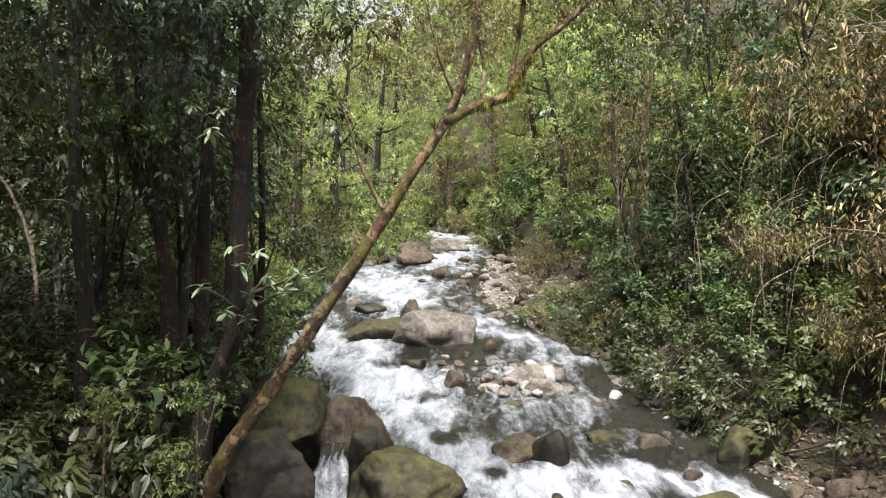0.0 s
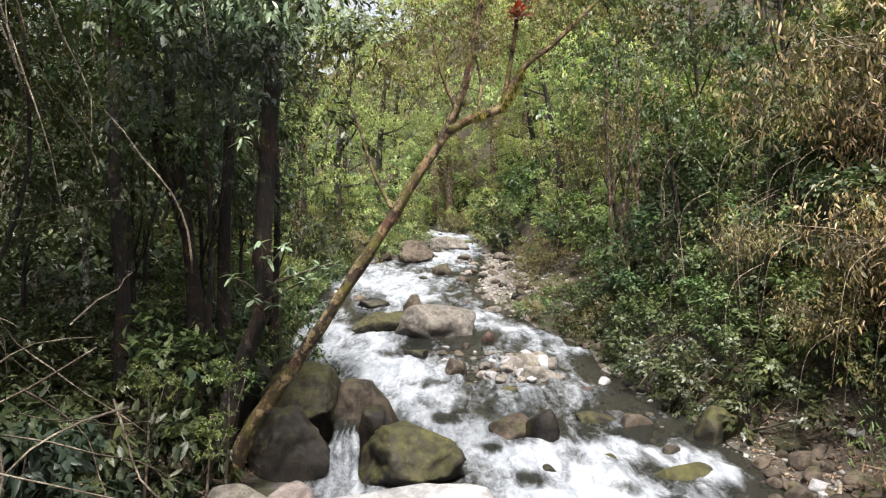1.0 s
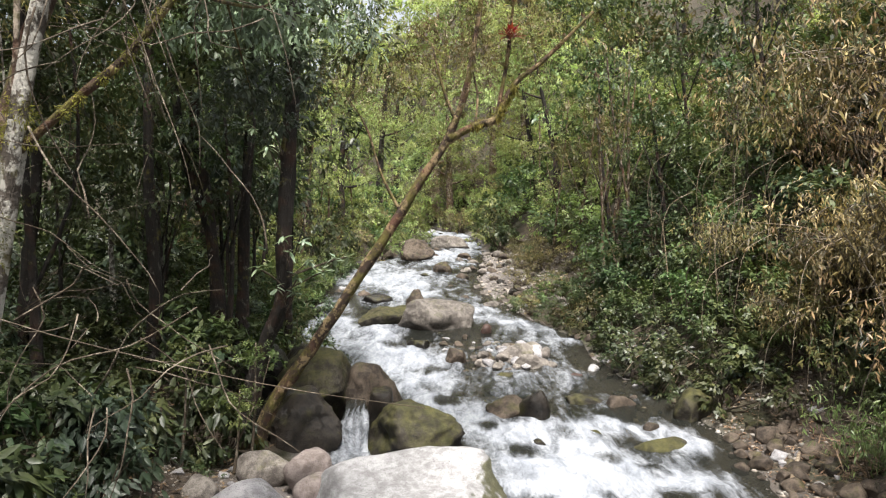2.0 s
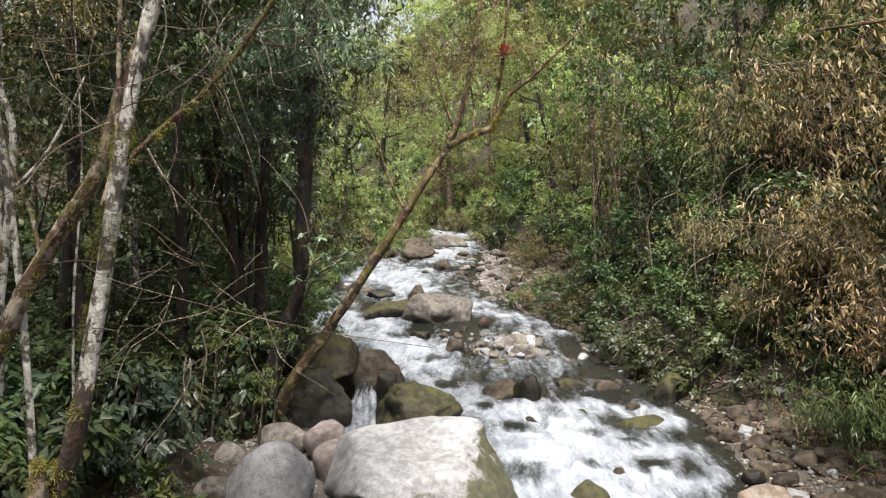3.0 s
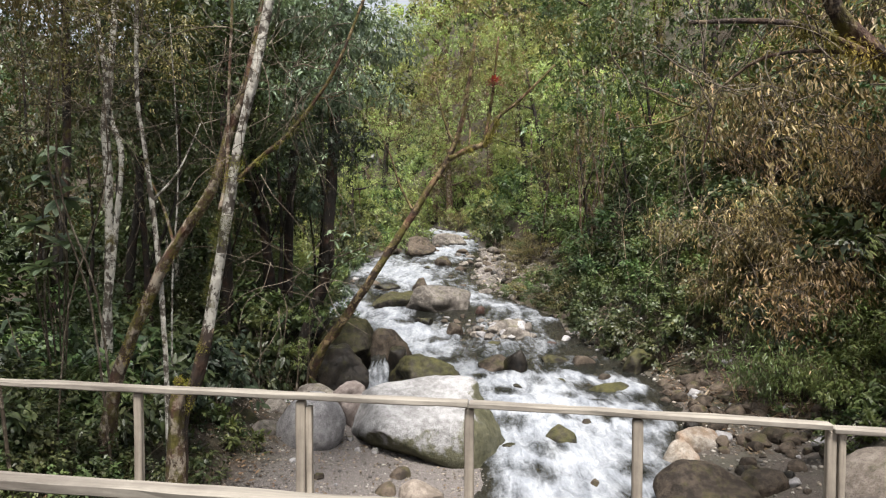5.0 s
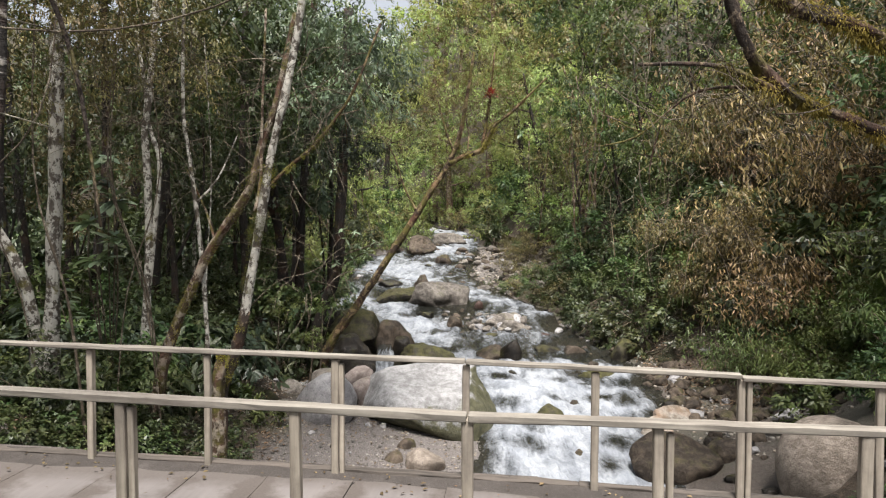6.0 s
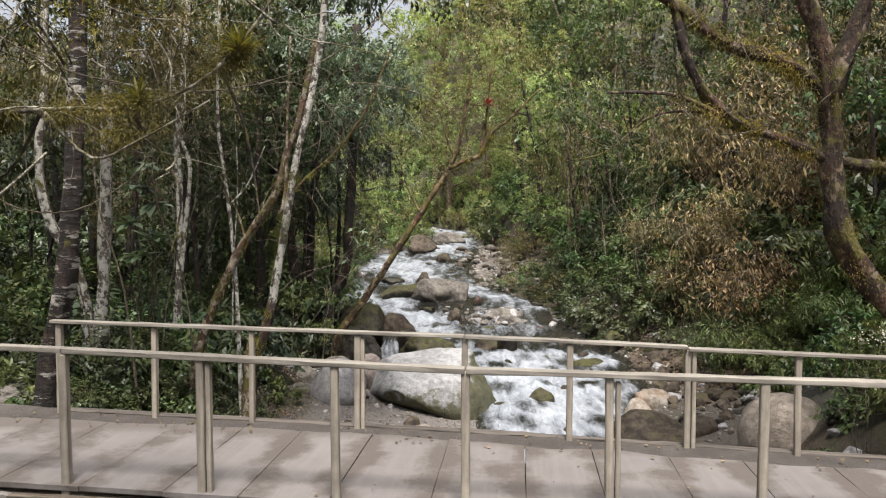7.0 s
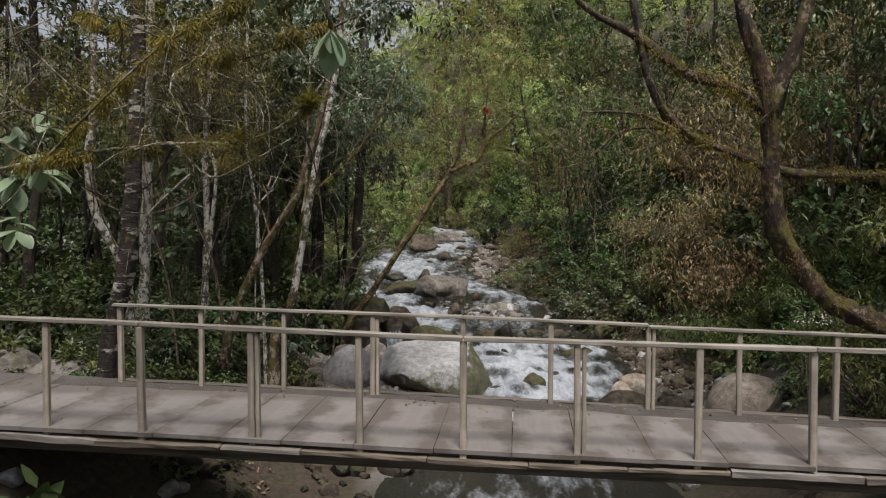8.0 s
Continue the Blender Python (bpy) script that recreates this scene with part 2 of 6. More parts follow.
GROUND = ground_material()


def earth_material():
    m, n, l, p = material("damp_earth")
    a = noise_node(n, l, 3.0, 5.0, 0.6, source="Position")
    b = noise_node(n, l, 70.0, 4.0, 0.7, source="Position")
    r = ramp(n, [(.3, G(.035, .029, .025)), (.5, G(.065, .055, .049)), (.72, G(.13, .114, .104))])
    l.new(maths(n, l, "ADD", maths(n, l, "MULTIPLY", a.outputs["Fac"], 0.5), maths(n, l, "MULTIPLY", b.outputs["Fac"], 0.5)), r.inputs[0])
    l.new(r.outputs[0], p.inputs["Base Color"])
    p.inputs["Roughness"].default_value = 0.9
    bump(n, l, p, b.outputs["Fac"], 0.8, 0.02)
    return m


EARTH = earth_material()


def water_material():
    """Clear brownish stream water; where it breaks it carries white foam with painted blue-grey shadows."""
    m, n, l, p = material("stream_water")
    foam = n.new("ShaderNodeAttribute")
    foam.attribute_name = "foam"
    streak = noise_node(n, l, 3.6, 4.0, 0.5, (1.0, 0.26, 1.0), "Position")
    cells = noise_node(n, l, 11.0, 4.0, 0.55, (1.0, 0.4, 1.0), "Position")
    drops = noise_node(n, l, 30.0, 4.0, 0.65, (1.0, 0.5, 1.0), "Position")
    for q in (streak, cells):
        q.inputs["Distortion"].default_value = 0.8
    s = maths(n, l, "ADD", maths(n, l, "MULTIPLY", streak.outputs["Fac"], 0.5), maths(n, l, "ADD", maths(n, l, "MULTIPLY", cells.outputs["Fac"], 0.32), maths(n, l, "MULTIPLY", drops.outputs["Fac"], 0.18)))
    amount = maths(n, l, "ADD", maths(n, l, "MULTIPLY", maths(n, l, "SUBTRACT", s, 0.475), 1.25), foam.outputs["Fac"])
    curve = ramp(n, [(.12, G(0, 0, 0)), (.28, G(.3, .3, .3)), (.46, G(.75, .75, .75)), (.68, G(1, 1, 1))])
    l.new(amount, curve.inputs[0])
    # foam colour: its soft blue-grey shadows are painted by noise
    white = ramp(n, [(.38, G(.23, .25, .285)), (.5, G(.3, .32, .355)), (.6, G(.38, .4, .43))])
    l.new(s, white.inputs[0])
    l.new(white.outputs[0], p.inputs["Base Color"])
    p.inputs["Roughness"].default_value = 0.6
    rough_h = maths(n, l, "ADD", streak.outputs["Fac"], maths(n, l, "ADD", maths(n, l, "MULTIPLY", cells.outputs["Fac"], 0.45), maths(n, l, "MULTIPLY", drops.outputs["Fac"], 0.08)))
    bump(n, l, p, rough_h, 0.9, 0.1)
    wave = n.new("ShaderNodeBump")
    wave.inputs["Strength"].default_value, wave.inputs["Distance"].default_value = 0.8, 0.12
    l.new(rough_h, wave.inputs["Height"])
    body = n.new("ShaderNodeBsdfTransparent")
    body.inputs["Color"].default_value = (.5, .47, .38, 1)
    skin = n.new("ShaderNodeBsdfPrincipled")
    skin.inputs["Base Color"].default_value = (.03, .032, .028, 1)
    skin.inputs["Roughness"].default_value, skin.inputs["IOR"].default_value = 0.06, 1.33
    l.new(wave.outputs[0], skin.inputs["Normal"])
    clear = n.new("ShaderNodeMixShader")
    clear.inputs[0].default_value = 0.5
    l.new(body.outputs[0], clear.inputs[1])
    l.new(skin.outputs[0], clear.inputs[2])
    both = n.new("ShaderNodeMixShader")
    l.new(curve.outputs[0], both.inputs[0])
    l.new(clear.outputs[0], both.inputs[1])
    l.new(p.outputs[0], both.inputs[2])
    l.new(both.outputs[0], n["Material Output"].inputs["Surface"])
    return m


WATER = water_material()


def wood_material(name, dark, light, axis):
    m, n, l, p = material(name)
    info = n.new("ShaderNodeObjectInfo")
    st = [26.0, 26.0, 26.0]
    st[axis] = 1.5
    grain = noise_node(n, l, 1.0, 6.0, 0.65, tuple(st))
    stain = noise_node(n, l, 2.0, 7.0, 0.7, source="Position")
    dust = noise_node(n, l, 45.0, 4.0, 0.7, source="Position")
    r = ramp(n, [(.34, tuple(c * .6 for c in dark)), (.42, dark), (.52, tuple((a + b) / 2 for a, b in zip(dark, light))), (.66, light)])
    l.new(grain.outputs["Fac"], r.inputs[0])
    hsv = n.new("ShaderNodeHueSaturation")
    l.new(r.outputs[0], hsv.inputs["Color"])
    l.new(maths(n, l, "ADD", maths(n, l, "MULTIPLY", info.outputs["Random"], 0.25), 0.87), hsv.inputs["Value"])
    sr = ramp(n, [(.42, G(0, 0, 0)), (.68, G(1, 1, 1))])
    l.new(stain.outputs["Fac"], sr.inputs[0])
    l.new(mix_rgb(n, l, maths(n, l, "MULTIPLY", sr.outputs[0], 0.75), hsv.outputs[0], mix_rgb(n, l, dust.outputs["Fac"], (.07, .056, .046), (.17, .145, .125))), p.inputs["Base Color"])
    p.inputs["Roughness"].default_value = 0.8
    bump(n, l, p, grain.outputs["Fac"], 0.4, 0.006)
    return m


def deck_material():
    """Dusty, almost grainless boards; earth has gathered at their outer ends."""
    m, n, l, p = material("dusty_deck_wood")
    info = n.new("ShaderNodeObjectInfo")
    grain = noise_node(n, l, 1.0, 5.0, 0.6, (1.6, 30.0, 30.0))
    cloudy = noise_node(n, l, 1.7, 6.0, 0.65, source="Position")
    dust = noise_node(n, l, 60.0, 4.0, 0.7, source="Position")
    r = ramp(n, [(.3, G(.14, .124, .118)), (.5, G(.175, .157, .15)), (.7, G(.205, .186, .178))])
    l.new(maths(n, l, "ADD", maths(n, l, "MULTIPLY", grain.outputs["Fac"], 0.4), maths(n, l, "MULTIPLY", cloudy.outputs["Fac"], 0.6)), r.inputs[0])
    hsv = n.new("ShaderNodeHueSaturation")
    l.new(r.outputs[0], hsv.inputs["Color"])
    l.new(maths(n, l, "ADD", maths(n, l, "MULTIPLY", info.outputs["Random"], 0.16), 0.92), hsv.inputs["Value"])
    tc, sep = n.new("ShaderNodeTexCoord"), n.new("ShaderNodeSeparateXYZ")
    l.new(tc.outputs["Object"], sep.inputs[0])
    edge = maths(n, l, "ADD", sep.outputs["X"], maths(n, l, "MULTIPLY", cloudy.outputs["Fac"], 0.55))
    geo, gsep = n.new("ShaderNodeNewGeometry"), n.new("ShaderNodeSeparateXYZ")
    l.new(geo.outputs["Position"], gsep.inputs[0])
    mud = n.new("ShaderNodeMapRange")  # more earth is trodden in towards the path
    mud.inputs[1].default_value, mud.inputs[2].default_value, mud.inputs[3].default_value, mud.inputs[4].default_value = -1.0, -4.5, 0.0, 0.3
    l.new(gsep.outputs["X"], mud.inputs[0])
    edge = maths(n, l, "ADD", edge, mud.outputs[0])
    er = ramp(n, [(.66, G(0, 0, 0)), (.86, G(1, 1, 1))])
    l.new(edge, er.inputs[0])
    side = maths(n, l, "ADD", maths(n, l, "MULTIPLY", maths(n, l, "ABSOLUTE", sep.outputs["Y"], 0), 1.0), maths(n, l, "MULTIPLY", maths(n, l, "SUBTRACT", cloudy.outputs["Fac"], 0.5), 1.3))
    sr = ramp(n, [(.1, G(0, 0, 0)), (.28, G(.92, .92, .92))])
    l.new(side, sr.inputs[0])
    dirt = mix_rgb(n, l, dust.outputs["Fac"], (.05, .04, .034), (.125, .104, .092))
    col = mix_rgb(n, l, maths(n, l, "MAXIMUM", maths(n, l, "MULTIPLY", er.outputs[0], 0.75), sr.outputs[0]), hsv.outputs[0], dirt)
    l.new(col, p.inputs["Base Color"])
    p.inputs["Roughness"].default_value = 0.85
    bump(n, l, p, grain.outputs["Fac"], 0.25, 0.004)
    return m


WOOD_RAIL = wood_material("weathered_rail_wood", (.2, .18, .152), (.335, .305, .26), 0)
WOOD_POST = wood_material("weathered_post_wood", (.24, .206, .165), (.38, .335, .275), 0)
WOOD_DECK = deck_material()
WOOD_BOARD = wood_material("weathered_edge_wood", (.16, .142, .13), (.24, .215, .2), 0)
WOOD_STAIN = wood_material("earth_stained_wood", (.05, .042, .035), (.12, .1, .086), 0)
WOOD_BEAM = wood_material("dark_beam_wood", (.07, .055, .04), (.2, .16, .12), 0)


# ---------------------------------------------------------------- mesh helpers
def mesh_of(name, verts, faces, mat, smooth=False):
    me = bpy.data.meshes.new(name)
    me.from_pydata([tuple(v) for v in verts], [], [tuple(f) for f in faces])
    me.materials.append(mat)
    if smooth:
        me.polygons.foreach_set("use_smooth", [True] * len(me.polygons))
    me.update()
    return me


def part(name, me, parent, label=""):
    ob = new(name, me)
    ob.parent = parent
    return tagged(ob, label)


def root(name, label, category, group="", kind="", at=(0, 0, 0)):
    ob = new(name)
    ob.location = at
    return tagged(ob, label, category, group, kind)


def solo(name, me, label, category, group="", kind="", m=None):
    ob = new(name, me)
    if m is not None:
        ob.matrix_basis = m
    return tagged(ob, label, category, group, kind)


def join_data(pieces):
    vs, fs, k = [], [], 0
    for v, f in pieces:
        vs.extend(v)
        fs.extend(tuple(i + k for i in q) for q in f)
        k += len(v)
    return vs, fs


def tube_data(points, radii, sides=8, rough=0.0, steps=4):
    """A tapered tube along a smoothed line of points."""
    pts = [Vector(p) for p in points]
    if len(pts) > 2:
        fine, rad = [], []
        for i in range(len(pts) - 1):
            p0, p1, p2, p3 = pts[max(i - 1, 0)], pts[i], pts[i + 1], pts[min(i + 2, len(pts) - 1)]
            for s in range(steps):
                t = s / steps
                fine.append(0.5 * (2 * p1 + (p2 - p0) * t + (2 * p0 - 5 * p1 + 4 * p2 - p3) * t * t + (3 * p1 - p0 - 3 * p2 + p3) * t ** 3))
                rad.append(radii[i] * (1 - t) + radii[i + 1] * t)
        fine.append(pts[-1])
        rad.append(radii[-1])
        pts, radii = fine, rad
    verts, faces = [], []
    side = Vector((1, 0, 0))
    for i, (p, r) in enumerate(zip(pts, radii)):
        d = (pts[min(i + 1, len(pts) - 1)] - pts[max(i - 1, 0)]).normalized()
        side = (side - d * side.dot(d))
        if side.length < 1e-4:
            side = d.orthogonal()
        side.normalize()
        up = d.cross(side)
        for k in range(sides):
            a = 2 * math.pi * k / sides
            q = r * (1 + rough * (noise.noise(Vector((p.x * 5 + 3 * math.cos(a), p.y * 5 + 3 * math.sin(a), p.z * 2.5)))))
            verts.append(p + (side * math.cos(a) + up * math.sin(a)) * q)
    for i in range(len(pts) - 1):
        for k in range(sides):
            j = (k + 1) % sides
            faces.append((i * sides + k, i * sides + j, (i + 1) * sides + j, (i + 1) * sides + k))
    faces.append(tuple(range(sides - 1, -1, -1)))
    faces.append(tuple(range((len(pts) - 1) * sides, len(pts) * sides)))
    return verts, faces


def tube(name, points, radii, mat, sides=8, rough=0.45):
    v, f = tube_data(points, radii, sides, rough)
    return mesh_of(name, v, f, mat, True)


def unit(a):
    return a / np.maximum(np.linalg.norm(a, axis=-1, keepdims=True), 1e-9)


def leaf_blades(base, axis, up, length, width, fold=0.18, droop=0.0, lean=None, soft=0.0, full=False):
    """Many small folded leaf blades: two triangles each, hinged on the midrib, or full: ovate and curved, four triangles.
    lean: the way each leaf's clump faces; soft: how far the shading follows the clump."""
    axis = unit(axis)
    side = unit(np.cross(axis, up))
    nor = np.cross(side, axis)
    if lean is not None:
        turn = np.where((nor * lean).sum(-1) < 0, -1.0, 1.0)[:, None]
        side, nor = side * turn, nor * turn
    L, Wd = length[:, None], width[:, None]
    tip = base + axis * L - nor * L * droop * (1 if lean is None else turn)
    mid = base + axis * L * 0.45
    a, b = mid + side * Wd * 0.5 + nor * Wd * fold, mid - side * Wd * 0.5 + nor * Wd * fold
    n = len(base)
    if full:
        fall = nor * L * droop * (1 if lean is None else turn)
        rows = [base]
        for t, w in ((.33, .5), (.7, .36)):
            c = base + axis * L * t - fall * t * t
            rows += [c + side * Wd * w, c - side * Wd * w]
        v = np.stack(rows + [base + axis * L - fall], 1).reshape(-1, 3)
        i = np.arange(n)[:, None] * 6
        f = np.concatenate([i + [0, 1, 2], i + [1, 3, 4], i + [1, 4, 2], i + [3, 5, 4]], 1).reshape(-1, 3)
        if lean is None:
            return v, f
        nn = np.stack([nor + side * q for q in (0, .4, -.4, .4, -.4, 0)], 1)
        return v, f, unit(nn * (1 - soft) + lean[:, None] * soft).reshape(-1, 3)
    v = np.stack([base, a, tip, b], 1).reshape(-1, 3)
    i = np.arange(n)[:, None] * 4
    f = np.concatenate([i + [0, 1, 2], i + [0, 2, 3]], 1).reshape(-1, 3)
    if lean is None:
        return v, f
    return v, f, np.repeat(unit(nor * (1 - soft) + lean * soft), 4, 0)


def blades_mesh(name, chunks, mat):
    vs, fs, ns, k = [], [], [], 0
    for ch in chunks:
        vs.append(ch[0])
        fs.append(ch[1] + k)
        if len(ch) > 2:
            ns.append(ch[2])
        k += len(ch[0])
    v, f = np.concatenate(vs), np.concatenate(fs)
    me = bpy.data.meshes.new(name)
    me.vertices.add(len(v))
    me.vertices.foreach_set("co", v.astype(np.float32).ravel())
    me.loops.add(len(f) * 3)
    me.loops.foreach_set("vertex_index", f.astype(np.int32).ravel())
    me.polygons.add(len(f))
    me.polygons.foreach_set("loop_start", np.arange(0, len(f) * 3, 3, dtype=np.int32))
    me.materials.append(mat)
    me.update(calc_edges=True)
    if ns:
        me.normals_split_custom_set_from_vertices(np.concatenate(ns).tolist())
    return me


# ---------------------------------------------------------------- the lie of the land
WATER_Y = [-40, -14, -4, 0, 3, 5, 8, 11, 14, 17, 20, 25, 30, 40, 60, 90, 160]
WATER_Z = [-3.6, -2.5, -2.0, -1.75, -1.55, -1.42, -1.3, -1.12, -.95, -.75, -.55, -.2, .1, .5, 1.15, 2.0, 3.5]
EDGE_Y = [-40, -12, -3, 1, 4, 6, 7.2, 8.5, 10.5, 12, 15, 17, 20, 24, 28, 30, 37, 45, 60, 90, 160]
EDGE_L = [-2, -1.9, -1.9, -.7, .5, .3, -1.45, -1.6, -1.9, -2.6, -3.5, -3.9, -4.0, -3.9, -3.6, -2.7, -1.6, -1.6, -7, -22, -60]
EDGE_R = [3.5, 3.3, 2.9, 3.0, 3.1, 3.7, 3.9, 4.1, 3.8, 3.35, 3.1, 2.3, 1.4, 1.2, 1.6, 1.7, 1.8, 1.9, -2.5, -16, -54]


def water_z(y):
    return np.interp(y, WATER_Y, WATER_Z)


def sstep(a, b, x):
    t = np.clip((x - a) / (b - a), 0, 1)
    return t * t * (3 - 2 * t)


def fbm(x, y, seed=0.0):
    r = np.random.RandomState(int(abs(seed) * 10) + 5)
    out = np.zeros_like(np.asarray(x, float) + np.asarray(y, float))
    for k in range(7):
        a, ph = r.uniform(0, 2 * math.pi), r.uniform(0, 6.28, 2)
        fr = 0.7 * 1.6 ** k
        out = out + np.sin(fr * (x * math.cos(a) + y * math.sin(a)) + ph[0]) * np.cos(fr * 0.83 * (y * math.cos(a) - x * math.sin(a)) + ph[1]) / 1.5 ** k
    return out * 0.4


def land(x, y):
    """Height of the ground."""
    x, y = np.asarray(x, float), np.asarray(y, float)
    w, xl, xr = water_z(y), np.interp(y, EDGE_Y, EDGE_L), np.interp(y, EDGE_Y, EDGE_R)
    dl, dr = xl - x, x - xr
    terrace = np.interp(y, [-12, 1, 3.5, 6.5, 10, 14, 20, 40, 90], [-.1, -.05, -.35, -.45, -.3, -.2, .2, 1.6, 4])
    t0 = np.interp(y, [-3, 1, 3, 6, 8, 10, 12], [1.0, 1.2, 2.9, 3.0, 1.0, .5, .1])
    t1 = np.interp(y, [-3, 1, 3, 6, 8, 10, 12], [3.6, 3.4, 4.3, 4.4, 2.8, 2.0, 1.5])
    left = w + 0.14 * np.minimum(dl, t0) + (terrace - w - 0.14 * t0) * sstep(t0, t1, dl) + 0.05 * np.maximum(dl - 4, 0) + 0.3 * np.maximum(dl - 14, 0) + 0.15 * np.maximum(dl - 5, 0) * sstep(18, 40, y)
    beach = np.interp(y, [-6, 2, 4, 8, 10, 14, 17, 20, 30, 34], [0.3, 0.8, 1.7, 1.0, .3, .2, 1.2, 2.8, 2.0, .3])
    climb = np.interp(y, [-12, -3, 1, 4, 60], [.25, .3, .5, 1.0, 1.0])
    right = w + 0.17 * np.minimum(dr, beach) + climb * np.maximum(dr - beach, 0) * (0.55 + 0.45 * sstep(0, 3, dr - beach)) + (1 - sstep(0, 4, y)) * 1.0 * sstep(.6, 2.4, dr)
    right = np.where(dr > 14, right - 0.45 * (dr - 14), right)
    bed = w - 0.35 * np.minimum(1, np.minimum(-dl, -dr) / 0.7)
    z = np.where(dl > 0, left, np.where(dr > 0, right, bed))
    far = sstep(62, 130, y) * 8 + sstep(25, 90, np.hypot(x, np.minimum(y, 0) * 1.0)) * 6
    bumpy = fbm(x, y) * np.where((dl > 0) | (dr > 0), 0.10 * sstep(0, 1.2, np.maximum(dl, dr)), 0.06)
    return z + far + bumpy


def grid_axis(spans):
    out = []
    for a, b, step in spans:
        out.extend(np.arange(a, b, step))
    out.append(spans[-1][1])
    return np.array(out)


gx = grid_axis([(-400, -60, 40), (-60, -20, 4), (-20, -8, .8), (-8, 8, .2), (8, 20, .8), (20, 60, 4), (60, 400, 40)])
gy = grid_axis([(-300, -40, 30), (-40, -8, 2), (-8, 20, .2), (20, 45, .6), (45, 140, 4), (140, 600, 40)])
X, Y = np.meshgrid(gx, gy)
Z = land(X, Y)
nx, ny = len(gx), len(gy)
idx = np.arange(nx * ny).reshape(ny, nx)
quads = np.stack([idx[:-1, :-1], idx[:-1, 1:], idx[1:, 1:], idx[1:, :-1]], -1).reshape(-1, 4)
ground_me = mesh_of("ground", np.stack([X, Y, Z], -1).reshape(-1, 3).tolist(), quads.tolist(), GROUND, True)
DL, DR = np.interp(Y, EDGE_Y, EDGE_L) - X, X - np.interp(Y, EDGE_Y, EDGE_R)
grit = np.clip(np.where((DL < 3.3) & (Y > 1.5), (1 - sstep(2.4, 3.3, DL)) * (1 - sstep(6.0, 6.9, Y)), 0) + np.where(DR > -9, 1 - sstep(0, 1, DR / np.interp(Y, [0, 4, 8, 9.5, 10.5, 17.5, 21, 24, 30, 34], [.3, 1.8, 1.3, .4, .1, .1, .8, 2.2, 2.0, .5])), 0) * (DL < 0.5), 0, 1)
grit = np.where((DR > 0) & (Y < 17), grit * .35, grit)
grit = grit * sstep(0, 1.6, Y) * np.where(Y < 8, sstep(-3.3, -2.4, X), 1)
ground_me.attributes.new("grit", "FLOAT", "POINT").data.foreach_set("value", grit.ravel().astype(np.float32))
solo("ground", ground_me, "dark forest soil with leaf litter and gravel banks", "ground", kind="structure")

# the stream
sy = grid_axis([(-40, -8, 1.0), (-8, 1, .12), (1, 20, .06), (20, 40, .15), (40, 120, 1.2)])
su = np.linspace(0, 1, 130)
U, SY = np.meshgrid(su, sy)
XL, XR = np.interp(SY, EDGE_Y, EDGE_L) - 0.7, np.interp(SY, EDGE_Y, EDGE_R) + 0.6
SX = XL + (XR - XL) * U
FOAM_SPOTS = [  # x, y, half width, half length, strength
    (1.0, 8.9, .55, .5, .5), (1.7, 8.0, .9, .9, .5), (1.9, 7.0, .9, 1.0, .5), (2.3, 6.0, .8, 1.0, .55), (1.9, 4.8, 1.0, 1.2, .6), (2.0, 3.2, 1.1, 1.6, .6), (2.9, 7.0, .5, .7, .3),
    (1.0, 5.6, .35, .8, .3), (3.2, 8.9, .5, .4, .4), (3.6, 8.3, .3, .3, .35), (2.4, 9.3, .7, .35, .4), (-.35, 11.3, .55, 1.2, .5), (.35, 9.9, .5, .6, .5), (-.9, 13.2, .7, 1.2, .5),
    (-1.9, 15.3, .7, 1.0, .5), (-2.9, 15.5, .7, 1.4, .5), (-3.1, 17, .6, 1.2, .45), (-2.2, 24.8, 1.4, 2.2, .55), (-1.2, 21.5, 1.0, 1.5, .3), (.9, 18.2, .4, 1.0, .35), (1.8, 17, .5, .6, .4),
    (2.4, 16.2, .4, .5, .35), (3.0, 14.9, .5, .4, .35), (3.5, 13.6, .4, .5, .2), (1.6, 36, .7, 4, .5), (-.3, 31.5, 1.2, 2.5, .45), (.4, 46, 1.6, 5, .4), (-1.35, 8.2, .3, .5, .4), (-1.25, 7.8, .4, .3, .6), (2.2, -4, 1, 1.2, .3)]
HUMPS = [(1.07, 8.1, .28, .07), (.65, 9.25, .16, .05), (2.7, 6.5, .24, .1), (3.1, 6.4, .3, .06), (1.1, 6.3, .3, .07), (2.7, 7.5, .22, .06), (2.2, 7.85, .22, .05), (1.5, 5.0, .3, .06), (2.6, 4.4, .3, .06), (1.2, 4.2, .28, .06), (2.2, 3.4, .25, .05),
         (-.3, 12.3, .25, .05), (.0, 10.4, .22, .05), (-1.2, 14.2, .3, .05), (2.9, 9.75, .3, .05), (1.9, 6.5, .2, .05)]  # water sliding thinly over sunken rocks
foam = np.full(SX.shape, 0.1)
for fx, fy, rx, ry, k in FOAM_SPOTS:
    foam += k * np.exp(-((SX - fx) / rx) ** 2 - ((SY - fy) / ry) ** 2)
WX, WY = SX + .25 * fbm(SX * 1.1, SY * .8, 7.0), SY + .4 * fbm(SX * .9, SY * .9, 8.0)
chop = fbm(WX * 2.2, WY * 1.0, 1.0) + 0.6 * fbm(WX * 5.0, WY * 2.0, 2.0) + 0.3 * fbm(WX * 11.0, WY * 4.0, 3.0)
crest = .5 * chop + 1.1 * (.45 - np.abs(fbm(WX * 1.5, WY * .9, 9.0))) + .5 * (.35 - np.abs(fbm(WX * 3.6, WY * 1.7, 11.0)))
